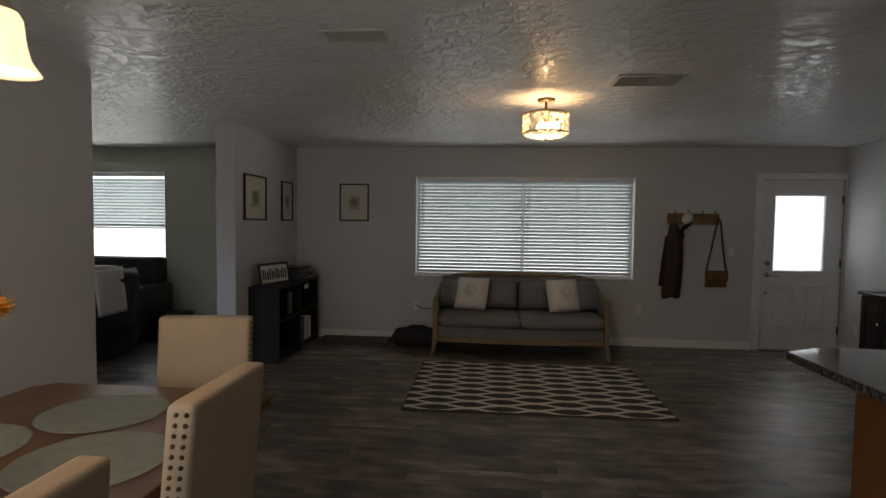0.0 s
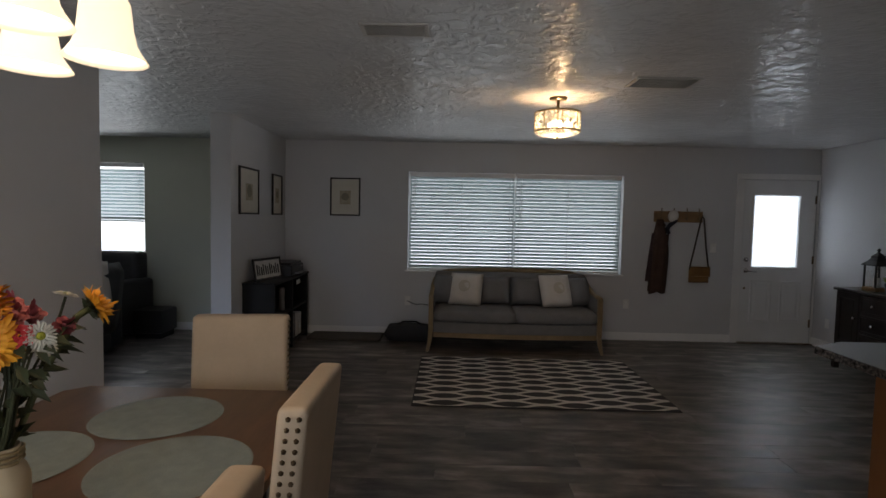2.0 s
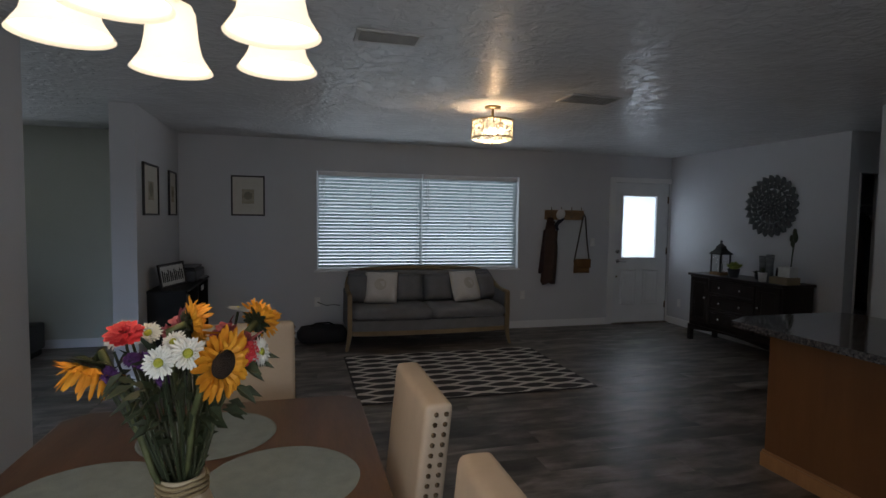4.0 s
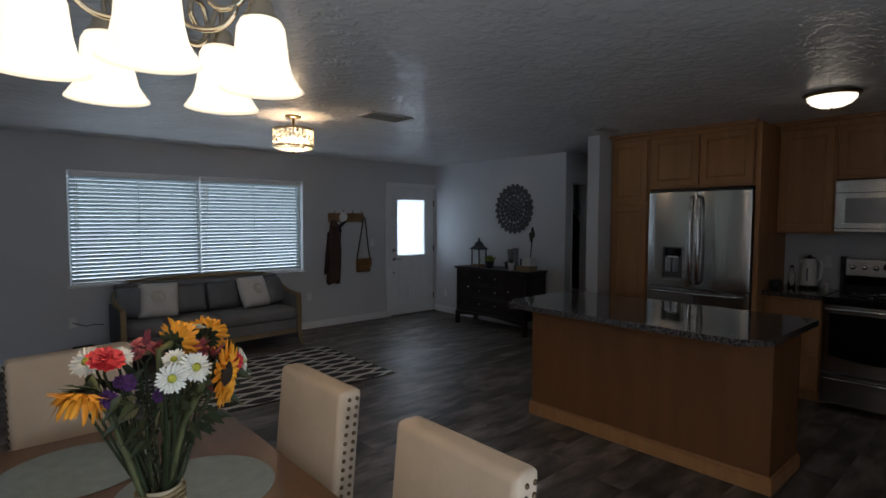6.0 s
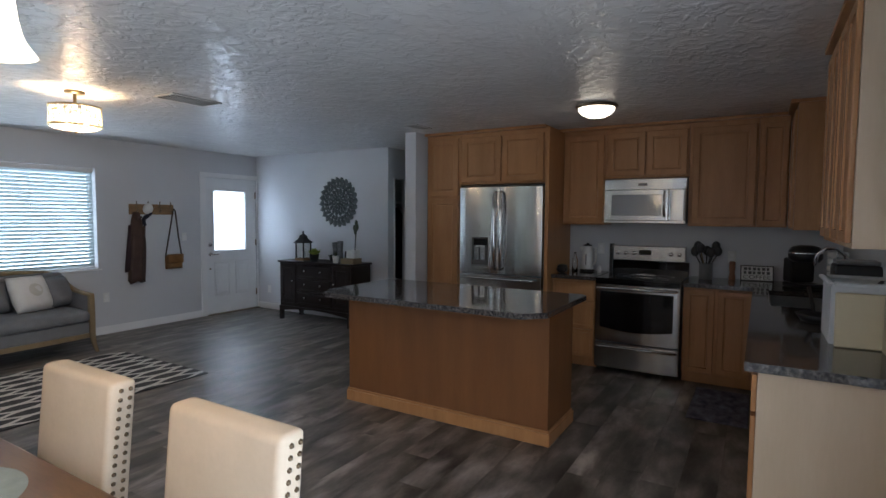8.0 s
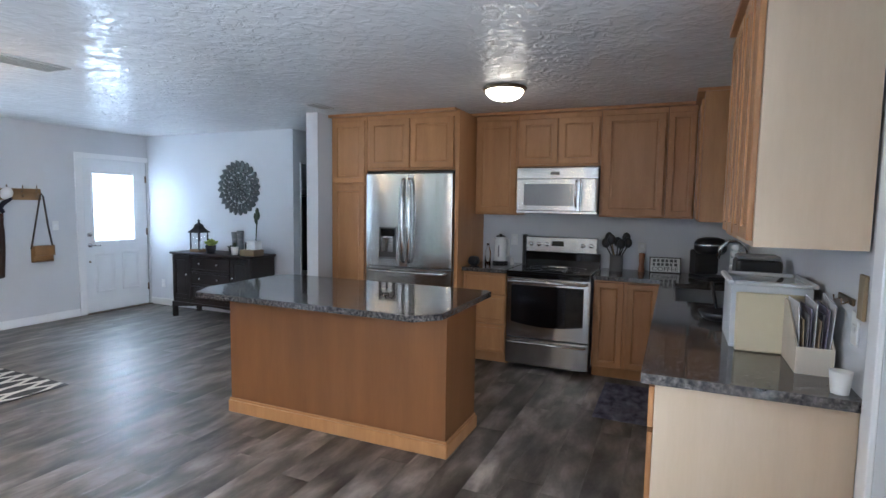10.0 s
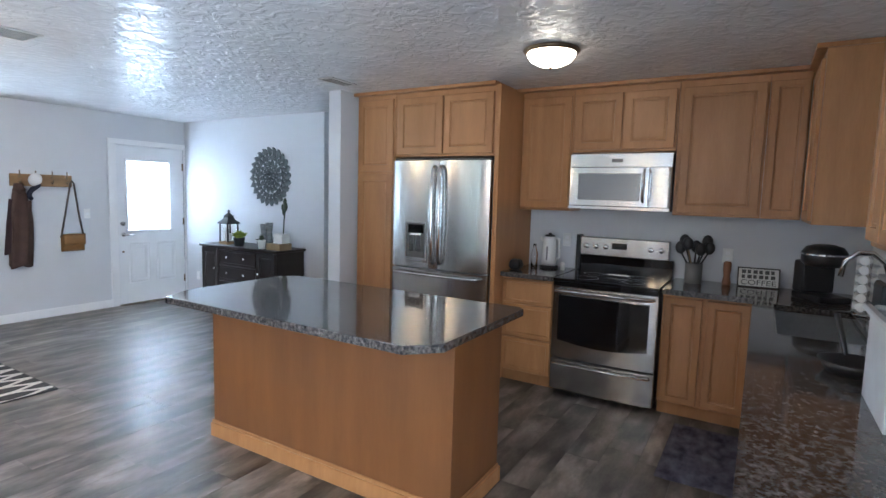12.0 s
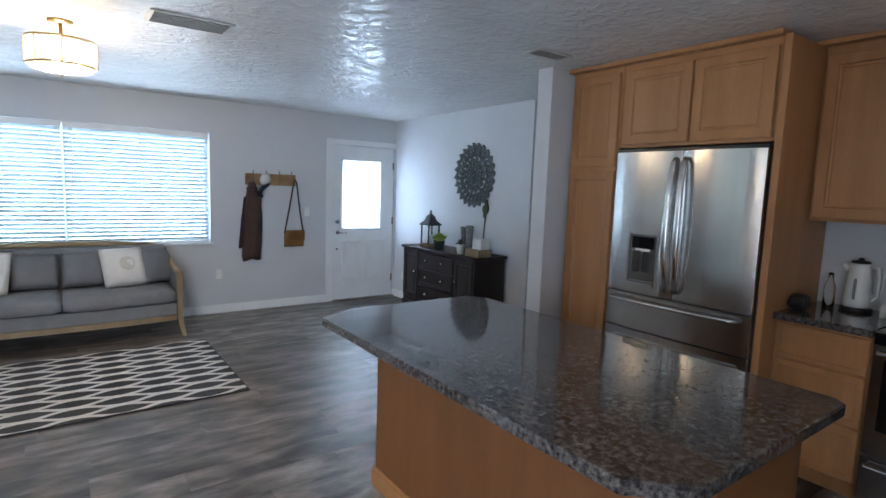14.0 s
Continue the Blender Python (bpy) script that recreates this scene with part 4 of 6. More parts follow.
for a, c, zz in ((0.34, 1.0, (0.25, 0.44, 0.63)),):
    for z in zz:
        o = part("drawer", rings_panel(c - a, 0.175, DRAWER_RINGS, 0.018), M_DARKWOOD, con)
        o.location = (a, 0.0, z)
        for xk in (0.18, c - a - 0.18):
            k = part("knob", lathe([(0.007, 0), (0.007, 0.012), (0.017, 0.018), (0.017, 0.026), (0.008, 0.03)], 14), M_CHROME, o, "round nickel knob", True)
            k.matrix_basis = pose(xk, 0.0, 0.09, 90)
for a, kx in ((0.02, 0.27), (1.015, 0.05)):
    o = part("door", rings_panel(0.305, 0.565, DOOR_RINGS, 0.018), M_DARKWOOD, con)
    o.location = (a, 0.0, 0.25)
    k = part("knob", lathe([(0.007, 0), (0.007, 0.012), (0.017, 0.018), (0.017, 0.026), (0.008, 0.03)], 14), M_CHROME, o, "round nickel knob", True)
    k.matrix_basis = pose(kx, 0.0, 0.32, 90)

# ---- dining area ----
tb = thing("dining_table", pose(-1.13, 1.40, 0), "brown wooden dining table set with round placemats", "table")
part("tabletop", slab([(-0.54, -0.88), (0.45, -0.88), (0.54, -0.80), (0.54, 0.90), (0.47, 0.97), (-0.47, 0.97), (-0.54, 0.90)], 0.715, 0.75, bevel=0.006), M_TABLE, tb)
part("apron", box(-0.45, -0.78, 0.61, 0.45, 0.87, 0.714, 0.004), M_TABLE, tb)
for x in (-0.44, 0.44):
    for y in (-0.76, 0.85):
        part("leg", lathe([(0.03, 0), (0.032, 0.2), (0.045, 0.5), (0.045, 0.712)], 12, at=(x, y, 0)), M_TABLE, tb, "", True)


def placemat(x, y, w, d):
    bm = bmesh.new()
    prof = [(0.0, 0.0), (0.97, 0.0), (1.0, 0.002), (0.97, 0.004), (0.0, 0.0045)]
    lathe(prof, 48, bm, cap=False)
    for v in bm.verts:
        v.co.x *= w
        v.co.y *= d
    m = solid("placemat", bm, M_MAT, "round grey-green woven placemat on the table", "placemat", group="placemats on the table")
    m.location = (x, y, 0.7505)


for x, y in ((-0.885, 1.672), (-1.135, 2.05), (-1.385, 1.68), (-0.885, 1.0)):
    placemat(x, y, 0.222, 0.218 if y < 2 else 0.21)


nb = bmesh.new()
bmesh.ops.create_icosphere(nb, subdivisions=1, radius=0.0082)
NAIL = bpy.data.meshes.new("nailhead")
for f in nb.faces:
    f.smooth = True
nb.to_mesh(NAIL)
nb.free()
NAIL.materials.append(M_BRONZE)


def chair(m, first=[None]):
    if first[0]:
        return copy_thing(first[0], m)
    ch = thing("dining_chair", m, "cream linen upholstered dining chair with nailhead trim", "chair", "chairs round the table")
    W, H, T = 0.435, 0.54, 0.08

    def back(bm):
        box(-W / 2, -T / 2, 0, W / 2, T / 2, H, 0.022, bm, 3)
        for v in bm.verts:
            v.co.y += 0.05 * (v.co.z / H) ** 1.5
        return bm

    b = part("backrest", back(bmesh.new()), M_LINEN, ch, "cream linen back", True)
    b.location = (0, -0.052, 0.47)
    for s in (-1, 1):
        for i in range(17):
            for j in (-1, 1):
                z = H - 0.028 - i * 0.0275
                nail = new("nailhead", NAIL)
                nail.parent = b
                nail.location = (s * (W / 2 - 0.001), j * 0.014 + 0.007 + 0.05 * (z / H) ** 1.5, z)
    part("seat", box(-W / 2, -0.50, 0.40, W / 2, -0.07, 0.485, 0.03, seg=3), M_LINEN, ch, "", True)
    for x in (-W / 2 + 0.03, W / 2 - 0.03):
        part("leg", tube([(x, -0.46, 0), (x, -0.46, 0.41)], [0.016, 0.024], 8), M_DARKWOOD, ch)
        part("leg", tube([(x, 0.02, 0), (x, -0.05, 0.48)], [0.016, 0.024], 8), M_DARKWOOD, ch)
    first[0] = ch
    return ch


chair(pose(-0.472, 1.680, 0, 0, 0, -90))
chair(pose(-0.472, 0.960, 0, 0, 0, -90))
chair(pose(-1.075, 2.675, 0, 0, 0, 7))


def smooth_line(points, n=5):
    """A line that bends smoothly through its points."""
    ps = [Vector(p) for p in points]
    out = []
    for i in range(len(ps) - 1):
        a, b, c, d = ps[max(i - 1, 0)], ps[i], ps[i + 1], ps[min(i + 2, len(ps) - 1)]
        for k in range(n):
            u = k / n
            out.append(0.5 * (2 * b + (c - a) * u + (2 * a - 5 * b + 4 * c - d) * u * u + (3 * b - a - 3 * c + d) * u ** 3))
    return out + [ps[-1]]


# Chandelier
GLOW = glowing("lit_opal_glass", (1.0, 0.82, 0.56), SHADE_GLOW)
HUBX, HUBY = -1.050, 1.275
chd = thing("chandelier", pose(HUBX, HUBY, 0), "brushed nickel chandelier with five lit bell glass shades", "chandelier")
M_NICKEL = material("brushed_champagne_metal", (0.72, 0.63, 0.48), 0.26, 1.0, scale=12)
part("hub", lathe([(0.004, 1.93), (0.02, 1.94), (0.012, 1.955), (0.038, 1.975), (0.045, 2.0), (0.03, 2.03), (0.014, 2.05), (0.014, 2.14), (0.026, 2.16), (0.01, 2.18)], 20), M_NICKEL, chd, "", True)
part("stem", tube([(0, 0, 2.17), (0, 0, CEIL - 0.03)], 0.007, 8), M_NICKEL, chd, "", True)
part("canopy", lathe([(0.03, CEIL - 0.045), (0.06, CEIL - 0.02), (0.065, CEIL - 0.002)], 24), M_NICKEL, chd, "", True)
for k in range(5):
    a = radians(36 + 72 * k)
    R = 0.207
    ca, sa = math.cos(a), math.sin(a)
    pr = smooth_line([(0.03, 1.985), (0.075, 1.958), (0.125, 1.962), (0.155, 2.0), (0.145, 2.05), (0.110, 2.058), (0.098, 2.025), (0.125, 2.0), (0.165, 2.015), (0.190, 2.06), (R, 2.075), (R + 0.004, 2.045), (R, 2.015)])
    part("arm", tube([(r * ca, r * sa, z) for r, z in pr], 0.0065, 10), M_NICKEL, chd, "curled metal arm", True)
    part("socket", lathe([(0.02, 1.976), (0.037, 1.974), (0.037, 1.982), (0.028, 1.996), (0.024, 2.016), (0.012, 2.024)], 16, at=(R * ca, R * sa, 0)), M_NICKEL, chd, "", True)
    sh = [(0.026, 1.981), (0.042, 1.976), (0.050, 1.960), (0.053, 1.930), (0.056, 1.900), (0.063, 1.868), (0.075, 1.845), (0.086, 1.831), (0.083, 1.835), (0.059, 1.872), (0.052, 1.905), (0.049, 1.930), (0.046, 1.956), (0.02, 1.972)]
    part("shade", lathe(sh, 28, at=(R * ca, R * sa, 0), cap=False), GLOW, chd, "lit white bell glass shade", True)
    bulb_light("chandelier_bulb", HUBX + R * ca, HUBY + R * sa, 1.845, CHAND_W, WARM, 0.03)

# Drum ceiling light
dr = thing("ceiling_light", pose(0.717, 4.31, 0), "lit brass and glass drum ceiling light", "ceiling lamp")
part("canopy", lathe([(0.065, CEIL - 0.018), (0.068, CEIL - 0.001)], 28), M_BRASS, dr, "", True)
part("stem", tube([(0, 0, CEIL - 0.017), (0, 0, 2.17)], 0.011, 10), M_BRASS, dr, "", True)
for z in (2.165, 2.305):
    part("ring", lathe([(0.169, z), (0.176, z), (0.176, z + 0.012), (0.169, z + 0.012), (0.169, z)], 40, cap=False), M_BRASS, dr, "", True)
drum = part("drum", lathe([(0.172, 2.177), (0.172, 2.304)], 40, cap=False), M_SEEDED, dr, "clear seeded glass drum", True)
dish = part("dish", lathe([(0.166, 2.163), (0.145, 2.150), (0.09, 2.138), (0.01, 2.132)], 36, cap=False), M_SEEDED, dr, "shallow clear glass dish", True)
drum.visible_shadow = dish.visible_shadow = False
part("finial", lathe([(0.003, 2.112), (0.010, 2.118), (0.006, 2.131)], 12), M_BRASS, dr, "", True)
for k in range(8):
    a = k * math.pi / 4
    part("bar", tube([(0.1755 * math.cos(a), 0.1755 * math.sin(a), 2.17), (0.1755 * math.cos(a), 0.1755 * math.sin(a), 2.315)], 0.004, 6), M_BRASS, dr)
part("spider", box(-0.169, -0.008, 2.168, 0.169, 0.008, 2.176), M_BRASS, dr)
BULB = glowing("lit_bulb", (1.0, 0.78, 0.5), 30)
for k in range(3):
    a = k * 2 * math.pi / 3
    part("bulb", lathe([(0.008, 2.18), (0.022, 2.21), (0.024, 2.235), (0.004, 2.26)], 12, at=(0.07 * math.cos(a), 0.07 * math.sin(a), 0)), BULB, dr, "", True)
bulb_light("drum_bulb", 0.717, 4.31, 2.225, DRUM_W, WARM, 0.03)

# Kitchen flush light
kl = thing("ceiling_light", pose(3.11, 1.03, 0), "lit flush ceiling light with bronze rim", "ceiling lamp")
part("rim", lathe([(0.10, CEIL - 0.001), (0.166, CEIL - 0.004), (0.172, CEIL - 0.012), (0.160, CEIL - 0.028), (0.14, CEIL - 0.026)], 36), M_BRONZE, kl, "", True)
part("bowl", lathe([(0.146, CEIL - 0.0285), (0.142, CEIL - 0.048), (0.118, CEIL - 0.075), (0.075, CEIL - 0.096), (0.03, CEIL - 0.104), (0.004, CEIL - 0.105)], 36), glowing("lit_frosted_bowl", (1.0, 0.85, 0.62), BOWL_GLOW), kl, "lit frosted glass bowl", True)
part("finial", lathe([(0.004, CEIL - 0.122), (0.012, CEIL - 0.115), (0.006, CEIL - 0.1055)], 12), M_BRONZE, kl, "", True)

# ---- living area: smaller things ----
M_FRAME = material("dark_frame_wood", (0.018, 0.014, 0.012), 0.4, scale=8)
M_MATBOARD = material("cream_mat_board", (0.66, 0.63, 0.56), 0.85, other=(0.62, 0.59, 0.52), scale=12, bump=0.05)
M_PRINT = material("faded_botanical_print", (0.50, 0.44, 0.33), 0.85, other=(0.33, 0.29, 0.21), scale=14, grain=0.6)


def picture(m, w, h, label):
    """A framed picture: back at local y = 0, front towards -y, lower left corner at the origin."""
    p = thing("framed_picture", m, label, "picture", "framed pictures on the wall")
    bm = bmesh.new()
    f = 0.018
    box(0, -0.022, 0, w, 0, f, 0.002, bm)
    box(0, -0.022, h - f, w, 0, h, 0.002, bm)
    box(0, -0.021, f, f, 0, h - f, 0.002, bm)
    box(w - f, -0.021, f, w, 0, h - f, 0.002, bm)
    part("frame", bm, M_FRAME, p, "thin dark wooden frame")
    part("mat_board", box(f, -0.009, f, w - f, -0.002, h - f), M_MATBOARD, p)
    part("print", box(w * 0.32, -0.011, h * 0.30, w * 0.68, -0.0095, h * 0.66), M_PRINT, p, "faded botanical print")
    part("print_motif", lathe([(0.001, 0), (w * 0.13, 0.0008)], 9, at=(0, 0, 0), cap=False), material("print_ink", (0.30, 0.27, 0.2), 0.9), p).matrix_basis = pose(w / 2, -0.0115, h * 0.5, 90)
    return p


picture(pose(-1.60, 6.822, 1.495), 0.378, 0.474, "small framed print with cream mat on the wall")
picture(pose(-2.164, 5.337, 1.488, 0, 0, 90), 0.52, 0.475, "framed print with cream mat on the partition wall")
picture(pose(-2.164, 6.30, 1.488, 0, 0, 90), 0.34, 0.475, "framed print with cream mat near the corner")

# Black shelf unit
su = thing("shelf_unit", pose(-1.84, 5.44, 0, 0, 0, 90), "black shelf unit with open shelves, half full", "shelf")
SL, SH_, SDP = 1.24, 0.80, 0.345
for x in (0, SL / 2 - 0.012, SL - 0.024):
    part("upright", box(x, 0, 0.0, x + 0.024, SDP, SH_ - 0.025), M_BLACK, su)
for z in (0.05, 0.42):
    for x in (0.025, SL / 2 + 0.013):
        part("shelf", box(x, 0.01, z, x + SL / 2 - 0.038, SDP - 0.006, z + 0.02), M_BLACK, su)
part("top", box(-0.012, -0.012, SH_ - 0.024, SL + 0.012, SDP, SH_, 0.003), M_BLACK, su)
part("back", box(0.025, SDP - 0.005, 0.03, SL - 0.025, SDP - 0.001, SH_ - 0.03), M_BLACK, su)
M_PAPER = material("white_paper", (0.70, 0.69, 0.66), 0.85, other=(0.58, 0.57, 0.54), scale=9, grain=0.4)
for i, (x, h, tone) in enumerate(((0.03, 0.27, M_GREYPLASTIC), (0.085, 0.29, M_BLACKPLASTIC), (0.20, 0.28, M_PAPER), (0.33, 0.26, M_PAPER))):
    o = solid("storage_box", box(0, 0, 0, 0.10, 0.24, h, 0.006), tone, "upright file box on the lower shelf", "box", group="boxes on the black shelf")
    o.matrix_basis = pose(-1.84, 5.44, 0.0705, 0, 0, 90) @ Matrix.Translation((SL / 2 + 0.02 + x, 0.03, 0))
o = solid("label_card", box(0, 0, 0, 0.14, 0.004, 0.05), M_PAPER, "white card on the shelf front edge", "card")
o.matrix_basis = pose(-1.8255, 6.16, 0.70, 0, 0, 90)
o = solid("vase", lathe([(0.03, 0), (0.035, 0.01), (0.028, 0.12), (0.034, 0.24), (0.03, 0.25)], 16), M_GREYPLASTIC, "slim grey bottle standing on the shelf", "vase", smooth=True)
o.location = (-1.93, 5.95, 0.4405)
pr = thing("printer", pose(-2.0, 6.32, SH_ + 0.001, 0, 0, 90), "black desktop printer on the shelf unit", "printer")
part("body", box(-0.24, -0.14, 0, 0.24, 0.16, 0.12, 0.015, seg=2), M_BLACKPLASTIC, pr)
part("lid", box(-0.22, -0.12, 0.121, 0.22, 0.15, 0.15, 0.012, seg=2), M_BLACKPLASTIC, pr)
part("paper_tray", box(-0.14, -0.19, 0.02, 0.14, -0.141, 0.035, 0.003), M_GREYPLASTIC, pr)
part("buttons", box(0.10, -0.143, 0.08, 0.2, -0.1405, 0.10), M_GREYPLASTIC, pr, "grey button strip")
sg = thing("framed_sign", pose(-2.05, 5.50, SH_ + 0.001, -9, 0, 76), "black framed white sign with dark lettering bars", "sign")
part("frame", rings_panel(0.50, 0.235, ((0, 0), (0.024, 0), (0.026, 0.008)), 0.018), M_FRAME, sg)
part("face", box(0.026, 0.004, 0.026, 0.474, 0.007, 0.209), M_PAPER, sg)
for i in range(11):
    part("letter_bar", box(0.042 + i * 0.038, 0.0015, 0.06, 0.066 + i * 0.038 - 0.005 * (i % 2), 0.0035, 0.172 - 0.014 * (i % 3)), M_FRAME, sg)

# By the sofa
M_NAVY0 = material("dark_canvas", (0.03, 0.03, 0.036), 0.85, scale=9, grain=0.4, bump=0.3, bump_scale=150)
bag = thing("duffel_bag", pose(-0.56, 6.55, 0), "dark cloth bag slumped beside the sofa", "bag")
part("body", cushion(0.62, 0.32, 0.20, 0.22), M_NAVY0, bag, "", True)
part("strap", tube([(-0.15, -0.05, 0.185), (-0.08, -0.02, 0.23), (0.08, 0.0, 0.23), (0.15, 0.03, 0.185)], 0.010, 6), M_BLACK, bag)
M_TAUPE = material("taupe_cloth", (0.10, 0.085, 0.07), 0.9, scale=9, grain=0.4, bump=0.3, bump_scale=200)
solid("floor_mat", box(-1.78, 6.42, 0.001, -0.90, 6.785, 0.035, 0.012, seg=2), M_TAUPE, "flat taupe pet mat by the baseboard", "mat")


def plate(name, m, label, holes):
    p = thing(name, m, label, "outlet" if name == "outlet" else "switch", kind="structure")
    part("cover", box(-0.036, -0.007, -0.058, 0.036, 0, 0.058, 0.003), M_WHITEPLASTIC, p)
    for z in holes:
        part("socket" if name == "outlet" else "toggle", box(-0.016, -0.0095, z - 0.014, 0.016, -0.0072, z + 0.014, 0.002), M_TRIM, p)


plate("outlet", pose(2.14, 6.824, 0.46), "white wall outlet beside the sofa", (-0.022, 0.022))
plate("outlet", pose(-0.61, 6.824, 0.44), "white wall outlet with a plug", (-0.022, 0.022))
plate("switch", pose(3.20, 6.824, 1.19), "white light switch near the front door", (0.0,))
plate("outlet", pose(4.474, 6.55, 0.32, 0, 0, -90), "white wall outlet near the front door", (-0.022, 0.022))
plate("switch", pose(1.30, -0.799, 1.13, 0, 0, 180), "white light switch by the counter end", (0.0,))
plate("outlet", pose(4.499, 1.315, 1.17, 0, 0, -90), "white kitchen wall outlet beside the kettle", (-0.022, 0.022))
plate("outlet", pose(4.499, 0.06, 1.13, 0, 0, -90), "white kitchen wall outlet", (-0.022, 0.022))
cd = solid("power_cord", tube([(-0.61, 6.815, 0.44), (-0.58, 6.785, 0.43), (-0.50, 6.765, 0.40), (-0.42, 6.745, 0.415), (-0.34, 6.745, 0.40)], 0.005, 6), M_BLACKPLASTIC, "black power cord from the wall outlet", "cord", smooth=True)

# Coat rack and what hangs on it
rk = thing("coat_rack", pose(2.443, 6.823, 1.50), "rustic pine coat rack with four metal hooks", "coat rack")
part("board", box(0, -0.022, 0, 0.60, 0, 0.135, 0.004), M_RUSTIC, rk)
for x in (0.08, 0.23, 0.39, 0.54):
    part("hook", tube([(x, -0.022, 0.10), (x, -0.045, 0.105), (x, -0.05, 0.15), (x, -0.048, 0.175)], 0.006, 6), M_BRONZE, rk)
    part("hook", tube([(x, -0.022, 0.05), (x, -0.05, 0.035), (x, -0.07, 0.05), (x, -0.072, 0.075)], 0.006, 6), M_BRONZE, rk)


def garment(w0, w1, h, d, seedv, folds=5):
    """Hanging cloth: narrow at the top, folds running down."""
    bm = bmesh.new()
    n, rows = 28, 12
    rings = []
    for r in range(rows + 1):
        v = r / rows
        w = w0 + (w1 - w0) * min(1, v * 2.6) ** 0.7
        ring = []
        for i in range(n):
            a = 2 * math.pi * i / n
            fold = 1 + 0.16 * min(1, v * 2) * math.sin(folds * a + seedv + 1.2 * v)
            ring.append(bm.verts.new((math.cos(a) * w / 2 * fold + 0.02 * math.sin(3 * v + seedv), math.sin(a) * d / 2 * fold, -h * v - 0.025 * v * math.sin(2 * a + seedv))))
        rings.append(ring)
    for a, b in zip(rings, rings[1:]):
        for i in range(n):
            bm.faces.new((a[i], b[i], b[(i + 1) % n], a[(i + 1) % n]))
    bm.faces.new(rings[0])
    bm.faces.new(rings[-1][::-1])
    return bm


M_JACKET = material("brown_suede", (0.075, 0.038, 0.026), 0.8, other=(0.05, 0.024, 0.017), scale=8, grain=0.4, bump=0.2, bump_scale=200)
M_SCARF = material("dark_plum_wool", (0.035, 0.016, 0.02), 0.9, scale=9, grain=0.5, bump=0.3, bump_scale=200)
M_TAN = material("tan_leather", (0.26, 0.13, 0.035), 0.5, other=(0.17, 0.08, 0.02), scale=7, grain=0.3, bump=0.1)
M_NAVY = material("navy_cloth", (0.012, 0.015, 0.03), 0.85, scale=9)
jk = thing("jacket", pose(2.49, 6.755, 1.53), "brown suede jacket hanging from the coat rack", "jacket")
part("torso", garment(0.07, 0.20, 0.90, 0.10, 0.5), M_JACKET, jk, "", True)
o = part("sleeve", garment(0.07, 0.10, 0.62, 0.07, 2.0, 3), M_JACKET, jk, "", True)
o.matrix_basis = pose(0.065, -0.01, -0.18, 0, 4, 0)
part("collar", tube([(-0.05, -0.035, -0.06), (0, -0.06, -0.10), (0.05, -0.035, -0.06)], 0.022, 8), M_JACKET, jk, "", True)
sc = thing("scarf", pose(2.425, 6.78, 1.36), "dark plum scarf hanging beside the jacket", "scarf")
part("cloth", garment(0.05, 0.10, 0.58, 0.06, 1.0, 4), M_SCARF, sc, "", True)
cp = thing("cap", pose(2.66, 6.76, 1.575), "white and navy cap hanging on a hook", "cap")
bm = bmesh.new()
bmesh.ops.create_uvsphere(bm, u_segments=16, v_segments=10, radius=1, matrix=pose(0, 0, 0, 0, 25, 0) @ Matrix.Diagonal((0.065, 0.04, 0.075, 1)))
part("crown", bm, M_WHITECLOTH, cp, "white cap front", True)
o = part("brim", cushion(0.16, 0.06, 0.045, 0.4), M_NAVY, cp, "navy cap side", True)
o.matrix_basis = pose(0.0, 0.0, -0.115, 0, -40, 0)
o = part("strap", tube([(-0.03, 0, -0.09), (-0.07, 0, -0.17), (-0.04, 0, -0.22)], [0.02, 0.03, 0.02], 8), M_NAVY, cp, "navy cloth strap", True)
hb = thing("shoulder_bag", pose(3.02, 6.79, 0.745), "tan leather shoulder bag hanging by its strap", "bag")
bm = cushion(0.26, 0.20, 0.09, 0.3, m=pose(0, 0.045, 0.105, 90))
part("body", bm, M_TAN, hb, "", True)
part("flap", cushion(0.25, 0.13, 0.03, 0.3, m=pose(0, -0.028, 0.15, 90)), M_TAN, hb, "", True)
part("strap", tube([(-0.12, 0, 0.17), (-0.07, -0.01, 0.45), (-0.015, -0.03, 0.80), (0.0, -0.035, 0.83), (0.02, -0.03, 0.80), (0.07, -0.01, 0.45), (0.12, 0, 0.17)], 0.010, 6), material("dark_strap", (0.05, 0.035, 0.025), 0.6), hb, "dark leather strap")

# Carved wall medallion
M_CARVED = material("weathered_dark_carving", (0.13, 0.15, 0.155), 0.65, other=(0.035, 0.042, 0.045), scale=22, grain=0.5, bump=0.3, bump_scale=60)
md = thing("wall_medallion", pose(4.474, 5.072, 1.695, 0, -90, 0), "round carved dark wooden wall medallion", "wall decor")


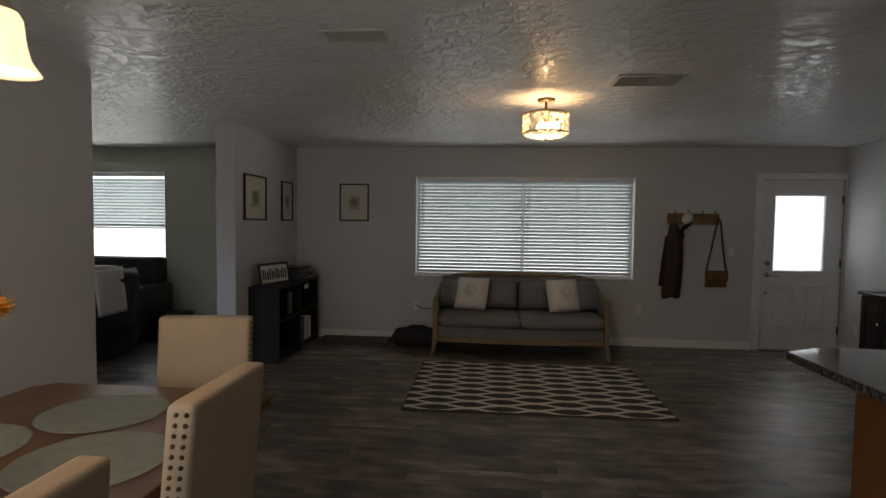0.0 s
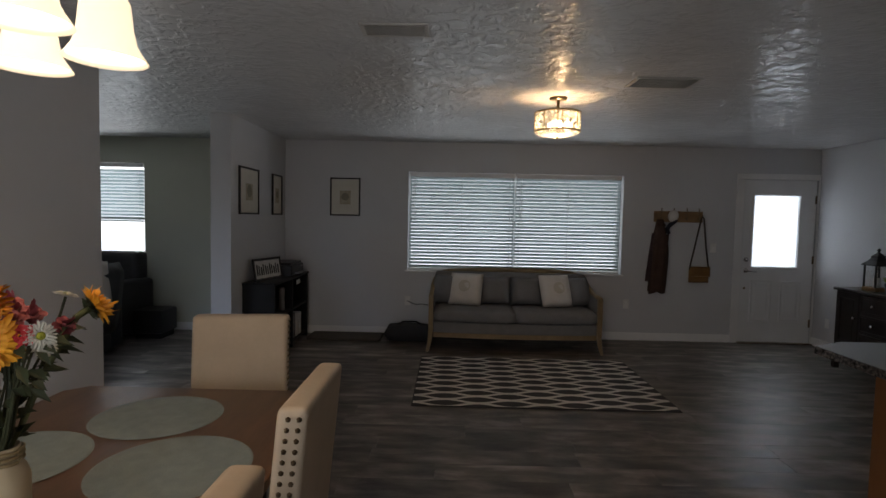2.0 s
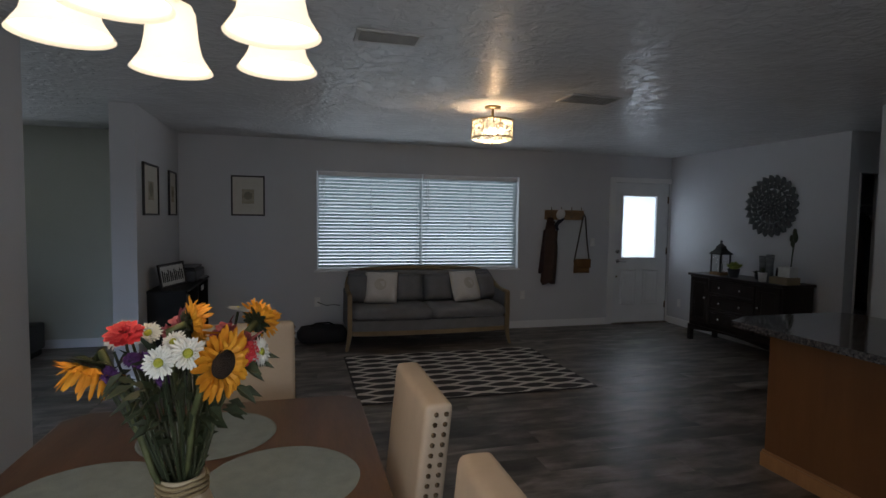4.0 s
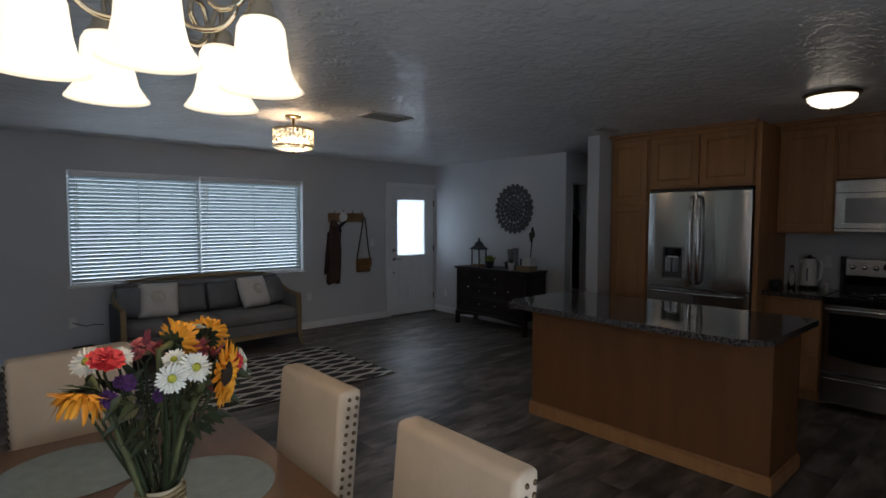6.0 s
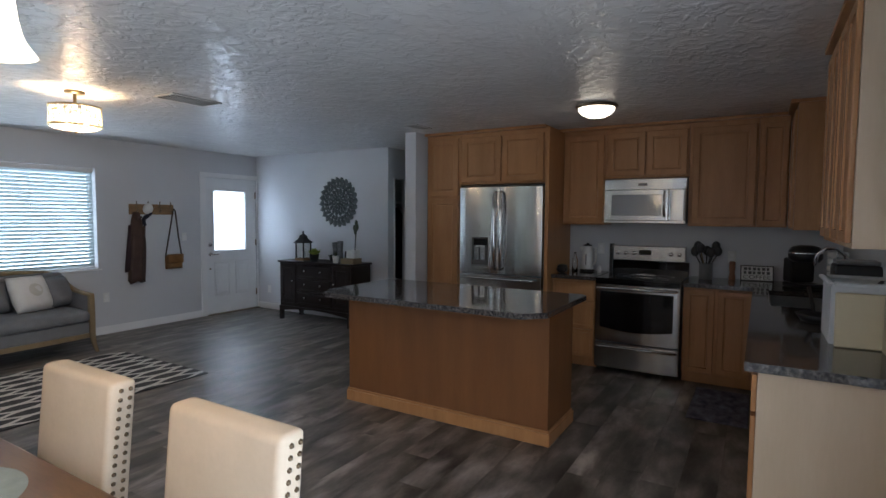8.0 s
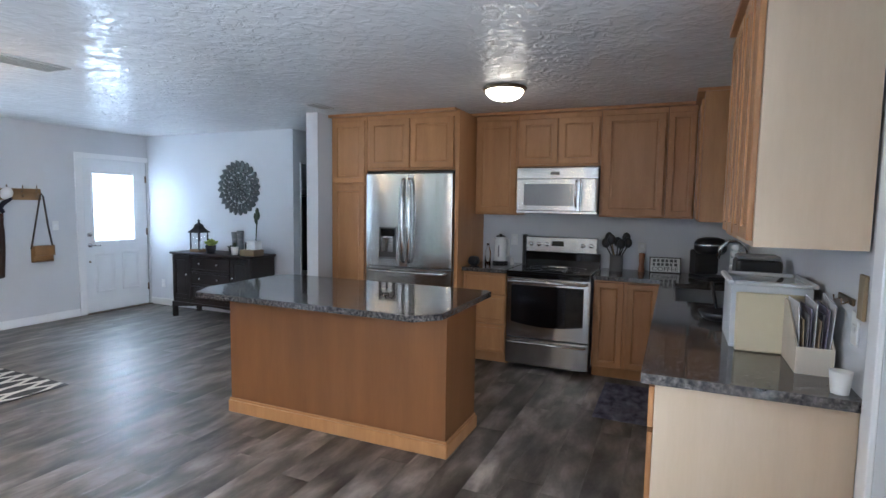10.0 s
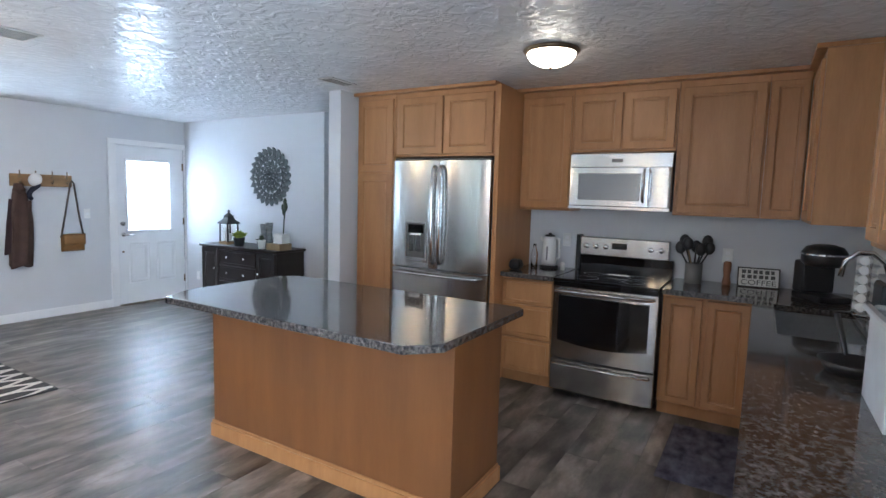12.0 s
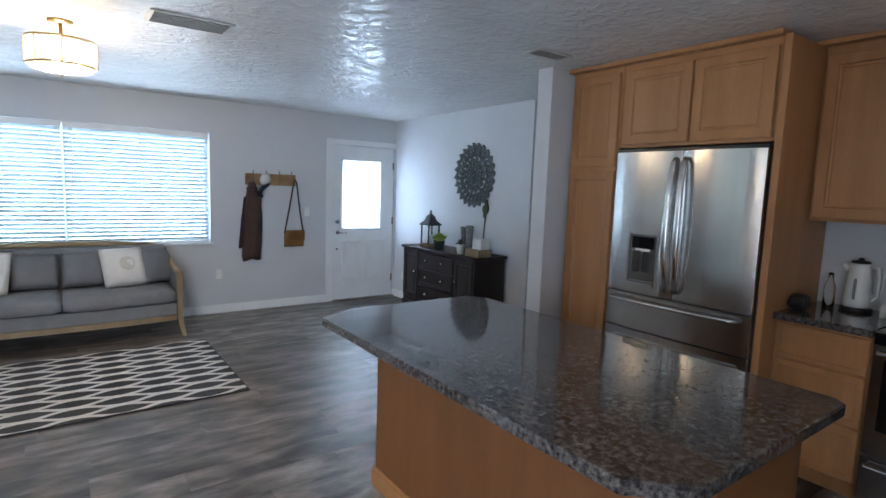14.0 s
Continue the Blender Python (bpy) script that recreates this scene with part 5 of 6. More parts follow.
def leaf(length, width, thick):
    bm = bmesh.new()
    n = 6
    left, right, mid = [], [], []
    for i in range(n + 1):
        u = i / n
        w = width / 2 * math.sin(math.pi * min(0.98, 0.12 + 0.86 * u)) ** 0.8
        left.append(bm.verts.new((length * u, -w, thick * 0.3)))
        mid.append(bm.verts.new((length * u, 0, thick)))
        right.append(bm.verts.new((length * u, w, thick * 0.3)))
    for a, b in ((left, mid), (mid, right)):
        for i in range(n):
            bm.faces.new((a[i], a[i + 1], b[i + 1], b[i]))
    lo = [bm.verts.new((v.co.x, v.co.y, 0)) for v in left + right]
    for k, side in enumerate((left, right)):
        q = lo[k * (n + 1):(k + 1) * (n + 1)]
        for i in range(n):
            bm.faces.new((side[i + 1], side[i], q[i], q[i + 1]) if k == 0 else (side[i], side[i + 1], q[i + 1], q[i]))
    return bm


def leaf_mesh(name, *a):
    bm = leaf(*a)
    me = bpy.data.meshes.new(name)
    bm.to_mesh(me)
    bm.free()
    me.materials.append(M_CARVED)
    return me


for ring, (r0, count, ln, wd, twist, hh) in enumerate(((0.268, 24, 0.098, 0.082, 20, 0.024), (0.212, 26, 0.085, 0.046, -34, 0.020), (0.128, 16, 0.086, 0.052, 34, 0.022), (0.070, 14, 0.066, 0.036, -30, 0.018), (0.012, 8, 0.058, 0.034, 12, 0.024))):
    me = leaf_mesh("carved_leaf", ln, wd, hh)
    for i in range(count):
        o = new("carved_leaf", me)
        o.parent = md
        a = 360 * (i + 0.5 * (ring % 2)) / count
        o.matrix_basis = pose(0, 0, 0.006, 0, 0, a) @ pose(r0, 0, 0, 0, 0, twist)
curl = tube([(0.03 * (1 - 0.11 * k) * math.cos(0.75 * k), 0.03 * (1 - 0.11 * k) * math.sin(0.75 * k), 0.010) for k in range(8)], 0.0058, 6)
CURL = bpy.data.meshes.new("carved_scroll")
curl.to_mesh(CURL)
curl.free()
CURL.materials.append(M_CARVED)
for r0, count in ((0.255, 22), (0.178, 14)):
    for i in range(count):
        o = new("carved_scroll", CURL)
        o.parent = md
        o.matrix_basis = pose(0, 0, 0.002, 0, 0, 360 * (i + 0.5) / count) @ pose(r0, 0, 0, 0, 0, 80 * (i % 2))
for r in (0.315, 0.215, 0.125, 0.070):
    part("carved_ring", lathe([(r - 0.007, 0.001), (r - 0.006, 0.016), (r + 0.006, 0.016), (r + 0.007, 0.001)], 48, cap=False), M_CARVED, md, "", True)

# Things on the sideboard
CZ = 0.856
ln = thing("lantern", pose(4.17, 5.48, CZ), "black metal candle lantern with glass sides", "lantern")
part("base", box(-0.085, -0.085, 0, 0.085, 0.085, 0.035, 0.004), M_RUSTIC, ln, "wooden lantern base")
for x in (-0.072, 0.072):
    for y in (-0.072, 0.072):
        part("post", box(x - 0.007, y - 0.007, 0.036, x + 0.007, y + 0.007, 0.25), M_BLACKPLASTIC, ln)
for a in range(4):
    o = part("glass_side", box(-0.064, 0.070, 0.037, 0.064, 0.072, 0.249), M_GLASS, ln)
    o.matrix_basis = pose(0, 0, 0, 0, 0, 90 * a)
part("roof", lathe([(0.135, 0.251), (0.13, 0.265), (0.08, 0.30), (0.055, 0.33), (0.06, 0.345), (0.02, 0.375), (0.008, 0.39), (0.018, 0.405), (0.004, 0.425)], 4), M_BLACKPLASTIC, ln).matrix_basis = pose(0, 0, 0, 0, 0, 45)
part("candle", lathe([(0.03, 0.036), (0.03, 0.13), (0.003, 0.132)], 16), M_WHITEPLASTIC, ln, "white pillar candle", True)


def potted(x, y, r, h, potmat, leafmat, spread, tall, count, label, seedv, wide=0.02):
    p = thing("potted_plant", pose(x, y, CZ), label, "plant")
    part("pot", lathe([(r * 0.75, 0), (r * 0.95, h * 0.9), (r, h), (r * 0.85, h), (r * 0.8, h * 0.85), (0.002, h * 0.85)], 20), potmat, p, "", True)
    rg_ = random.Random(seedv)
    bm = bmesh.new()
    for _ in range(count):
        a, s = rg_.uniform(0, 6.28), rg_.uniform(0.2, 1)
        base = Vector((r * 0.4 * math.cos(a), r * 0.4 * math.sin(a), h * 0.9))
        tip = Vector((spread * s * math.cos(a), spread * s * math.sin(a), h + tall * rg_.uniform(0.5, 1.0) * (1.1 - 0.5 * s)))
        mid = (base + tip) / 2 + Vector((0, 0, tall * 0.15))
        side = Vector((-math.sin(a), math.cos(a), 0.2)) * wide
        v = [bm.verts.new(c) for c in (base, mid - side, tip, mid + side)]
        bm.faces.new(v)
    tagged(part("foliage", bm, leafmat, p), kind="stuff")
    return p


M_LIME = material("lime_foliage", (0.32, 0.36, 0.05), 0.6, other=(0.16, 0.22, 0.03), scale=30)
M_GREEN = material("green_foliage", (0.036, 0.050, 0.020), 0.55, other=(0.02, 0.035, 0.012), scale=30, vary=0.2)
M_DARKPOT = material("charcoal_ceramic", (0.03, 0.032, 0.035), 0.4, scale=8)
M_WHITEPOT = material("white_ceramic", (0.72, 0.71, 0.68), 0.3, scale=8)
potted(4.10, 5.20, 0.07, 0.10, M_DARKPOT, M_LIME, 0.10, 0.10, 120, "lime green plant in a charcoal pot on the sideboard", 1)
potted(4.08, 4.78, 0.048, 0.10, M_WHITEPOT, M_GREEN, 0.03, 0.09, 24, "small cactus in a white pot on the sideboard", 2, 0.008)
potted(4.24, 4.98, 0.05, 0.06, M_DARKPOT, M_GREEN, 0.09, 0.05, 50, "trailing green plant in a low dark pot", 3, 0.012)
M_GREYGLAZE = material("grey_glaze", (0.20, 0.21, 0.22), 0.35, other=(0.09, 0.095, 0.1), scale=9, stretch=(1, 1, 5))
for y, h in ((4.95, 0.27), (4.86, 0.29)):
    o = solid("vase", lathe([(0.03, 0), (0.042, 0.03), (0.036, h * 0.6), (0.046, h), (0.038, h), (0.03, h * 0.6), (0.003, 0.02)], 18, cap=False), M_GREYGLAZE, "tall grey glazed vase on the sideboard", "vase", smooth=True, group="grey vases")
    o.location = (4.26, y, CZ)
o = thing("photo_frame", pose(4.16, 4.70, CZ, -10, 0, -75), "small black photo frame standing on the sideboard", "picture")
part("frame", rings_panel(0.13, 0.16, ((0, 0), (0.018, 0), (0.02, 0.006)), 0.012), M_FRAME, o)
part("print", box(0.022, 0.003, 0.022, 0.108, 0.0055, 0.138), M_PAPER, o)
o = thing("wooden_box", pose(4.13, 4.56, CZ), "low pale wooden tray box on the sideboard", "box")
part("box", box(-0.09, -0.12, 0, 0.09, 0.10, 0.075, 0.004), M_OAK, o)
o = thing("planter", pose(4.15, 4.53, CZ + 0.0755), "white cube planter with a tall thin plant", "plant")
part("pot", box(-0.06, -0.07, 0, 0.06, 0.07, 0.11, 0.008, seg=2), M_WHITEPOT, o)
part("stem", tube([(0, -0.03, 0.11), (0.0, -0.04, 0.25), (0.01, -0.05, 0.42)], [0.006, 0.007, 0.01], 8), M_GREEN, o)
bm = bmesh.new()
for z, rr, dx in ((0.36, 0.022, 0.02), (0.42, 0.028, -0.01), (0.47, 0.024, 0.0), (0.41, 0.02, 0.035)):
    bmesh.ops.create_uvsphere(bm, u_segments=10, v_segments=6, radius=1, matrix=Matrix.Translation((0.005, -0.05 + dx, z)) @ Matrix.Diagonal((rr * 0.7, rr, rr * 2.0, 1)))
part("cactus_pads", bm, M_GREEN, o, "green cactus pads", True)


# Ceiling vents
def vent(x0, y0, x1, y1, label, slat_count, along):
    v = thing("ceiling_vent", pose(x0, y0, CEIL), label, "vent", kind="structure")
    w, d = x1 - x0, y1 - y0
    bm = bmesh.new()
    f = 0.022
    box(0, 0, -0.010, w, f, -0.0005, 0.002, bm)
    box(0, d - f, -0.010, w, d, -0.0005, 0.002, bm)
    box(0, f, -0.010, f, d - f, -0.0005, 0.002, bm)
    box(w - f, f, -0.010, w, d - f, -0.0005, 0.002, bm)
    part("frame", bm, M_VENT, v)
    part("backing", box(f, f, -0.003, w - f, d - f, -0.0008), M_GAP, v, "dark duct opening")
    for k in range(slat_count):
        if along == "x":
            yy = f + (d - 2 * f) * (k + 0.5) / slat_count
            o = part("slat", box(f, -0.008, -0.001, w - f, 0.008, 0.001), M_VENT, v)
            o.matrix_basis = pose(0, yy, -0.009, 32)
        else:
            xx = f + (w - 2 * f) * (k + 0.5) / slat_count
            o = part("slat", box(-0.008, f, -0.001, 0.008, d - f, 0.001), M_VENT, v)
            o.matrix_basis = pose(xx, 0, -0.009, 0, 32)


vent(-0.56, 2.80, -0.22, 2.98, "white louvred ceiling vent", 8, "x")
vent(1.10, 3.68, 1.53, 3.94, "grey louvred return air ceiling vent", 12, "x")
vent(3.13, 2.83, 3.43, 2.98, "small louvred ceiling vent near the pantry", 7, "x")

# ---- flowers ----
M_JAR = material("cream_glazed_jar", (0.60, 0.50, 0.34), 0.35, other=(0.52, 0.42, 0.28), scale=8)
vs = thing("flower_vase", pose(-1.070, 1.292, 0.7505), "cream jar vase with twine round its neck", "vase")
part("jar", lathe([(0.045, 0), (0.058, 0.012), (0.061, 0.05), (0.061, 0.15), (0.053, 0.175), (0.044, 0.185), (0.044, 0.222), (0.040, 0.224), (0.039, 0.18), (0.051, 0.15), (0.051, 0.02), (0.003, 0.015)], 32, cap=False), M_JAR, vs, "", True)
M_TWINE = material("jute_twine", (0.34, 0.26, 0.14), 0.9, scale=40, grain=0.5, bump=0.5, bump_scale=300)
for z in (0.192, 0.203, 0.214):
    part("twine", tube([(0.0475 * math.cos(a * math.pi / 12), 0.0475 * math.sin(a * math.pi / 12), z + 0.002 * math.sin(a)) for a in range(25)], 0.0045, 6), M_TWINE, vs, "", True)
M_STEM = material("flower_stem", (0.042, 0.048, 0.018), 0.6, other=(0.02, 0.024, 0.009), scale=20)
M_SUNSTEM = material("thick_green_stem", (0.115, 0.13, 0.05), 0.6, other=(0.05, 0.062, 0.022), scale=20)
M_SUNP = material("sunflower_petal", (0.80, 0.36, 0.02), 0.6, other=(0.68, 0.25, 0.012), scale=25)
M_SUNC = material("sunflower_centre", (0.02, 0.012, 0.008), 0.95, other=(0.035, 0.02, 0.01), scale=60, bump=0.8, bump_scale=300)
M_DAISY = material("daisy_petal", (0.80, 0.80, 0.74), 0.6, scale=25)
M_DAISYC = material("daisy_centre", (0.42, 0.44, 0.05), 0.8, scale=50, bump=0.5, bump_scale=300)
M_RED = material("red_petal", (0.62, 0.035, 0.045), 0.55, other=(0.42, 0.02, 0.03), scale=25)
M_PINK = material("dusty_pink_petal", (0.42, 0.12, 0.14), 0.6, other=(0.28, 0.06, 0.08), scale=25)
M_PURPLE = material("purple_petal", (0.10, 0.03, 0.16), 0.7, other=(0.06, 0.015, 0.09), scale=30)
JAR_MOUTH = Vector((-1.070, 1.292, 0.965))


def petals(bm, rows, rg_):
    """rows: count, inner radius, length, width, lift."""
    for count, r0, ln_, wd, lift in rows:
        for i in range(count):
            a = 2 * math.pi * (i + rg_.uniform(-0.25, 0.25)) / count
            L = ln_ * rg_.uniform(0.85, 1.12)
            d, s = Vector((math.cos(a), math.sin(a), 0)), Vector((-math.sin(a), math.cos(a), 0))
            z = lift * rg_.uniform(0.6, 1.4)
            tip = d * (r0 + L * (1 - 6 * abs(lift) ** 1.0 if lift > 0.03 else 1)) + Vector((0, 0, z * (1.3 if lift > 0.03 else 0.5)))
            mid = d * (r0 + L * 0.45) + Vector((0, 0, z * 0.6))
            near = tip * 0.72 + mid * 0.28
            p = [d * r0 - s * wd * 0.25, mid - s * wd * 0.5, near - s * wd * 0.36, tip, near + s * wd * 0.36, mid + s * wd * 0.5, d * r0 + s * wd * 0.25]
            c = d * (r0 + L * 0.5) + Vector((0, 0, z * 0.6 - 0.004))
            v = [bm.verts.new(q) for q in p]
            m_ = bm.verts.new(c)
            for k in range(7):
                bm.faces.new((v[k], v[(k + 1) % 7], m_))
    return bm


def flower(name, at, face, kind, label, seedv, size=1.0, cup=0.0):
    """A cut flower whose head looks along face."""
    rg_ = random.Random(seedv)
    f = thing(name, Matrix.Translation(at), label, "flower", "flowers in the vase")
    turn = Vector(face).to_track_quat("Z", "Y").to_matrix().to_4x4() @ Matrix.Scale(size * {"sun": 0.84, "daisy": 0.78}.get(kind, 0.8), 4)
    tail = Vector(face).normalized()
    at = Vector(at)
    root = JAR_MOUTH + Vector((rg_.uniform(-0.022, 0.022), rg_.uniform(-0.022, 0.022), -0.06))
    pts = [-tail * 0.004, -tail * 0.035 + Vector((0, 0, -0.005)), (root - at) * 0.35 - tail * 0.03, (root - at) * 0.72, root - at]
    part("stem", tube(pts, [0.009, 0.008, 0.007, 0.006, 0.006] if kind == "sun" else [0.003] * 5, 7), M_SUNSTEM if kind == "sun" else M_STEM, f, "", True)
    if kind == "sun":
        o = part("petals", petals(bmesh.new(), ((22, 0.026, 0.054, 0.0165, 0.006 + cup), (21, 0.024, 0.050, 0.0165, 0.017 + cup), (13, 0.025, 0.040, 0.014, 0.026 + cup)), rg_), M_SUNP, f, "golden yellow petals")
        c = part("centre", lathe([(0.030, -0.004), (0.031, 0.004), (0.024, 0.011), (0.003, 0.010)], 20), M_SUNC, f, "dark brown seed head", True)
        b = part("calyx", petals(bmesh.new(), ((10, 0.008, 0.040, 0.020, -0.006), (9, 0.006, 0.050, 0.017, 0.004 + cup * 0.5)), rg_), M_GREEN, f, "green calyx leaves")
        b.matrix_basis = turn @ Matrix.Translation((0, 0, -0.009))
    elif kind == "daisy":
        o = part("petals", petals(bmesh.new(), ((24, 0.008, 0.032, 0.0085, 0.004), (22, 0.007, 0.027, 0.0085, 0.010), (16, 0.006, 0.018, 0.007, 0.016)), rg_), M_DAISY, f, "white petals")
        c = part("centre", lathe([(0.010, 0), (0.011, 0.006), (0.006, 0.010), (0.001, 0.010)], 14), M_DAISYC, f, "yellow-green centre", True)
    else:
        mt = {"red": M_RED, "pink": M_PINK, "purple": M_PURPLE}[kind]
        rows = {"red": ((17, 0.008, 0.030, 0.017, 0.004), (16, 0.006, 0.026, 0.017, 0.010), (14, 0.005, 0.020, 0.015, 0.015), (11, 0.004, 0.014, 0.013, 0.020), (8, 0.001, 0.009, 0.012, 0.023)),
                "pink": ((9, 0.004, 0.028, 0.024, 0.012), (8, 0.003, 0.022, 0.020, 0.026), (6, 0.002, 0.013, 0.014, 0.034)),
                "purple": ((20, 0.006, 0.021, 0.007, 0.002), (20, 0.005, 0.019, 0.007, 0.008), (18, 0.004, 0.016, 0.007, 0.014), (15, 0.002, 0.011, 0.006, 0.019), (9, 0.001, 0.006, 0.005, 0.023))}[kind]
        o = part("petals", petals(bmesh.new(), rows, rg_), mt, f)
        c = part("calyx", lathe([(0.003, -0.012), (0.010, -0.004), (0.012, 0.002), (0.002, 0.004)], 10), M_STEM, f, "", True)
    o.matrix_basis = turn
    c.matrix_basis = turn
    return f


SUNL, DAISL = "golden sunflower with a dark centre in the vase", "white daisy with a green centre in the vase"
flower("sunflower", (-0.973, 1.157, 1.233), (0.75, -0.62, -0.05), "sun", SUNL, 1, 1.05)
flower("sunflower", (-1.045, 1.250, 1.292), (0.85, 0.42, 0.08), "sun", SUNL, 2, 0.80, 0.016)
flower("sunflower", (-0.930, 1.405, 1.264), (0.55, 0.70, 0.42), "sun", SUNL, 3, 0.80, 0.016)
flower("sunflower", (-1.210, 1.240, 1.222), (-0.30, -0.22, -0.92), "sun", SUNL, 4, 0.90, 0.02)
flower("daisy", (-1.030, 1.155, 1.256), (0.1, -0.9, 0.35), "daisy", DAISL, 5, 1.05)
flower("daisy", (-1.076, 1.150, 1.243), (-0.2, -0.9, 0.25), "daisy", DAISL, 6, 1.0)
flower("daisy", (-1.061, 1.190, 1.270), (-0.3, -0.6, 0.6), "daisy", DAISL, 16, 0.8)
flower("daisy", (-1.190, 1.330, 1.260), (-0.5, -0.6, 0.6), "daisy", DAISL, 7, 1.15)
flower("daisy", (-1.135, 1.322, 1.261), (-0.1, -0.7, 0.6), "daisy", DAISL, 8, 0.9)
flower("daisy", (-0.912, 1.222, 1.236), (0.8, -0.4, 0.2), "daisy", DAISL, 9, 1.0)
flower("daisy", (-0.967, 1.372, 1.296), (0.2, 0.2, 0.9), "daisy", DAISL, 17, 0.9)
flower("carnation", (-1.165, 1.276, 1.272), (0.05, -0.5, 0.85), "red", "red carnation in the vase", 10, 1.2)
flower("carnation", (-0.934, 1.200, 1.241), (0.5, -0.8, 0.2), "red", "red carnation in the vase", 11, 0.85)
flower("alstroemeria", (-1.081, 1.360, 1.270), (0.2, -0.5, 0.8), "pink", "dusty pink lily in the vase", 12, 1.0)
flower("alstroemeria", (-0.993, 1.258, 1.260), (0.4, -0.6, 0.5), "pink", "dusty pink lily in the vase", 13, 0.8)
flower("statice", (-1.175, 1.215, 1.208), (-0.2, -0.9, 0.1), "purple", "purple statice bloom in the vase", 14, 0.9)
flower("statice", (-1.131, 1.262, 1.220), (0.1, -0.9, 0.3), "purple", "purple statice bloom in the vase", 15, 0.9)
PINKL = "dusty pink lily in the vase"
flower("alstroemeria", (-0.945, 1.330, 1.232), (0.8, -0.2, 0.4), "pink", PINKL, 31, 0.95)
flower("alstroemeria", (-0.985, 1.295, 1.262), (0.5, -0.4, 0.7), "pink", PINKL, 32, 1.0)
flower("alstroemeria", (-0.985, 1.205, 1.205), (0.6, -0.7, 0.2), "pink", PINKL, 33, 0.9)
flower("daisy", (-0.945, 1.275, 1.205), (0.9, -0.3, 0.2), "daisy", DAISL, 34, 0.95)
flower("statice", (-1.085, 1.215, 1.195), (0.0, -0.9, 0.2), "purple", "purple statice bloom in the vase", 35, 0.7)
flower("alstroemeria", (-1.060, 1.345, 1.262), (0.4, -0.5, 0.7), "pink", PINKL, 36, 0.85)
flower("alstroemeria", (-1.098, 1.335, 1.258), (-0.4, -0.4, 0.7), "pink", PINKL, 37, 0.7)
flower("statice", (-1.145, 1.245, 1.228), (-0.1, -0.7, 0.6), "purple", "purple statice bloom in the vase", 38, 0.8)
fol = bmesh.new()
rg2 = random.Random(21)
for x, y, z, dx, dy, dz in ((-1.09, 1.31, 1.17, -0.045, -0.03, 0.11), (-1.07, 1.29, 1.16, 0.02, -0.03, 0.12), (-1.10, 1.33, 1.16, -0.07, 0.0, 0.07), (-1.05, 1.30, 1.18, 0.04, -0.02, 0.07),
                           (-1.16, 1.27, 1.16, -0.05, -0.02, 0.07), (-0.99, 1.25, 1.16, 0.04, -0.03, 0.08), (-0.97, 1.29, 1.18, 0.04, 0.03, 0.07), (-1.14, 1.28, 1.19, 0.03, -0.02, 0.06)):
    p0, dd = Vector((x, y, z)), Vector((dx, dy, dz))
    side = Vector((-dd.z, 0.3 * dd.z, dd.x)).normalized() * 0.012
    bend = Vector((dx, dy, 0)) * 0.35
    fol.faces.new([fol.verts.new(q) for q in (p0, p0 + dd * 0.45 - side, p0 + dd + bend, p0 + dd * 0.45 + side)])
for i in range(110):
    a = rg2.uniform(0, 6.28)
    v = rg2.uniform(0, 1)
    rad = 0.02 + 0.10 * v * v * rg2.uniform(0.4, 1)
    c = Vector((-1.067 + rad * math.cos(a), 1.315 - 0.06 * v + rad * math.sin(a), 0.97 + 0.27 * v))
    d = Vector((math.cos(a), math.sin(a), rg2.uniform(-0.5, 0.8))).normalized() * rg2.uniform(0.02, 0.05)
    s = d.orthogonal().normalized() * rg2.uniform(0.005, 0.011)
    fol.faces.new([fol.verts.new(p) for p in (c, c + d * 0.5 - s, c + d, c + d * 0.5 + s)])
for i in range(80):
    a, up = rg2.uniform(0, 6.28), rg2.uniform(0, 1)
    rad = 0.05 + 0.075 * up
    c = Vector((-1.05 + rad * math.cos(a), 1.27 + rad * math.sin(a), 1.08 + 0.15 * up))
    d = Vector((math.cos(a), math.sin(a), rg2.uniform(-0.7, 0.5))).normalized() * rg2.uniform(0.03, 0.06)
    s = d.orthogonal().normalized() * rg2.uniform(0.006, 0.012)
    fol.faces.new([fol.verts.new(p) for p in (c, c + d * 0.5 - s, c + d - Vector((0, 0, 0.012)), c + d * 0.5 + s)])
for i in range(26):
    a = rg2.uniform(0, 6.28)
    top = Vector((-1.09 + 0.11 * math.cos(a) * rg2.uniform(0.3, 1), 1.27 + 0.11 * math.sin(a) * rg2.uniform(0.3, 1), rg2.uniform(1.12, 1.24)))
    b0 = JAR_MOUTH + Vector((0.02 * math.cos(a), 0.02 * math.sin(a), -0.03))
    tube([b0, (b0 + top) / 2 + Vector((0.01 * math.cos(a), 0.01 * math.sin(a), 0.02)), top], 0.003, 5, fol)
solid("foliage", fol, M_GREEN, "dark green leaves and stems in the vase", "foliage", kind="stuff")

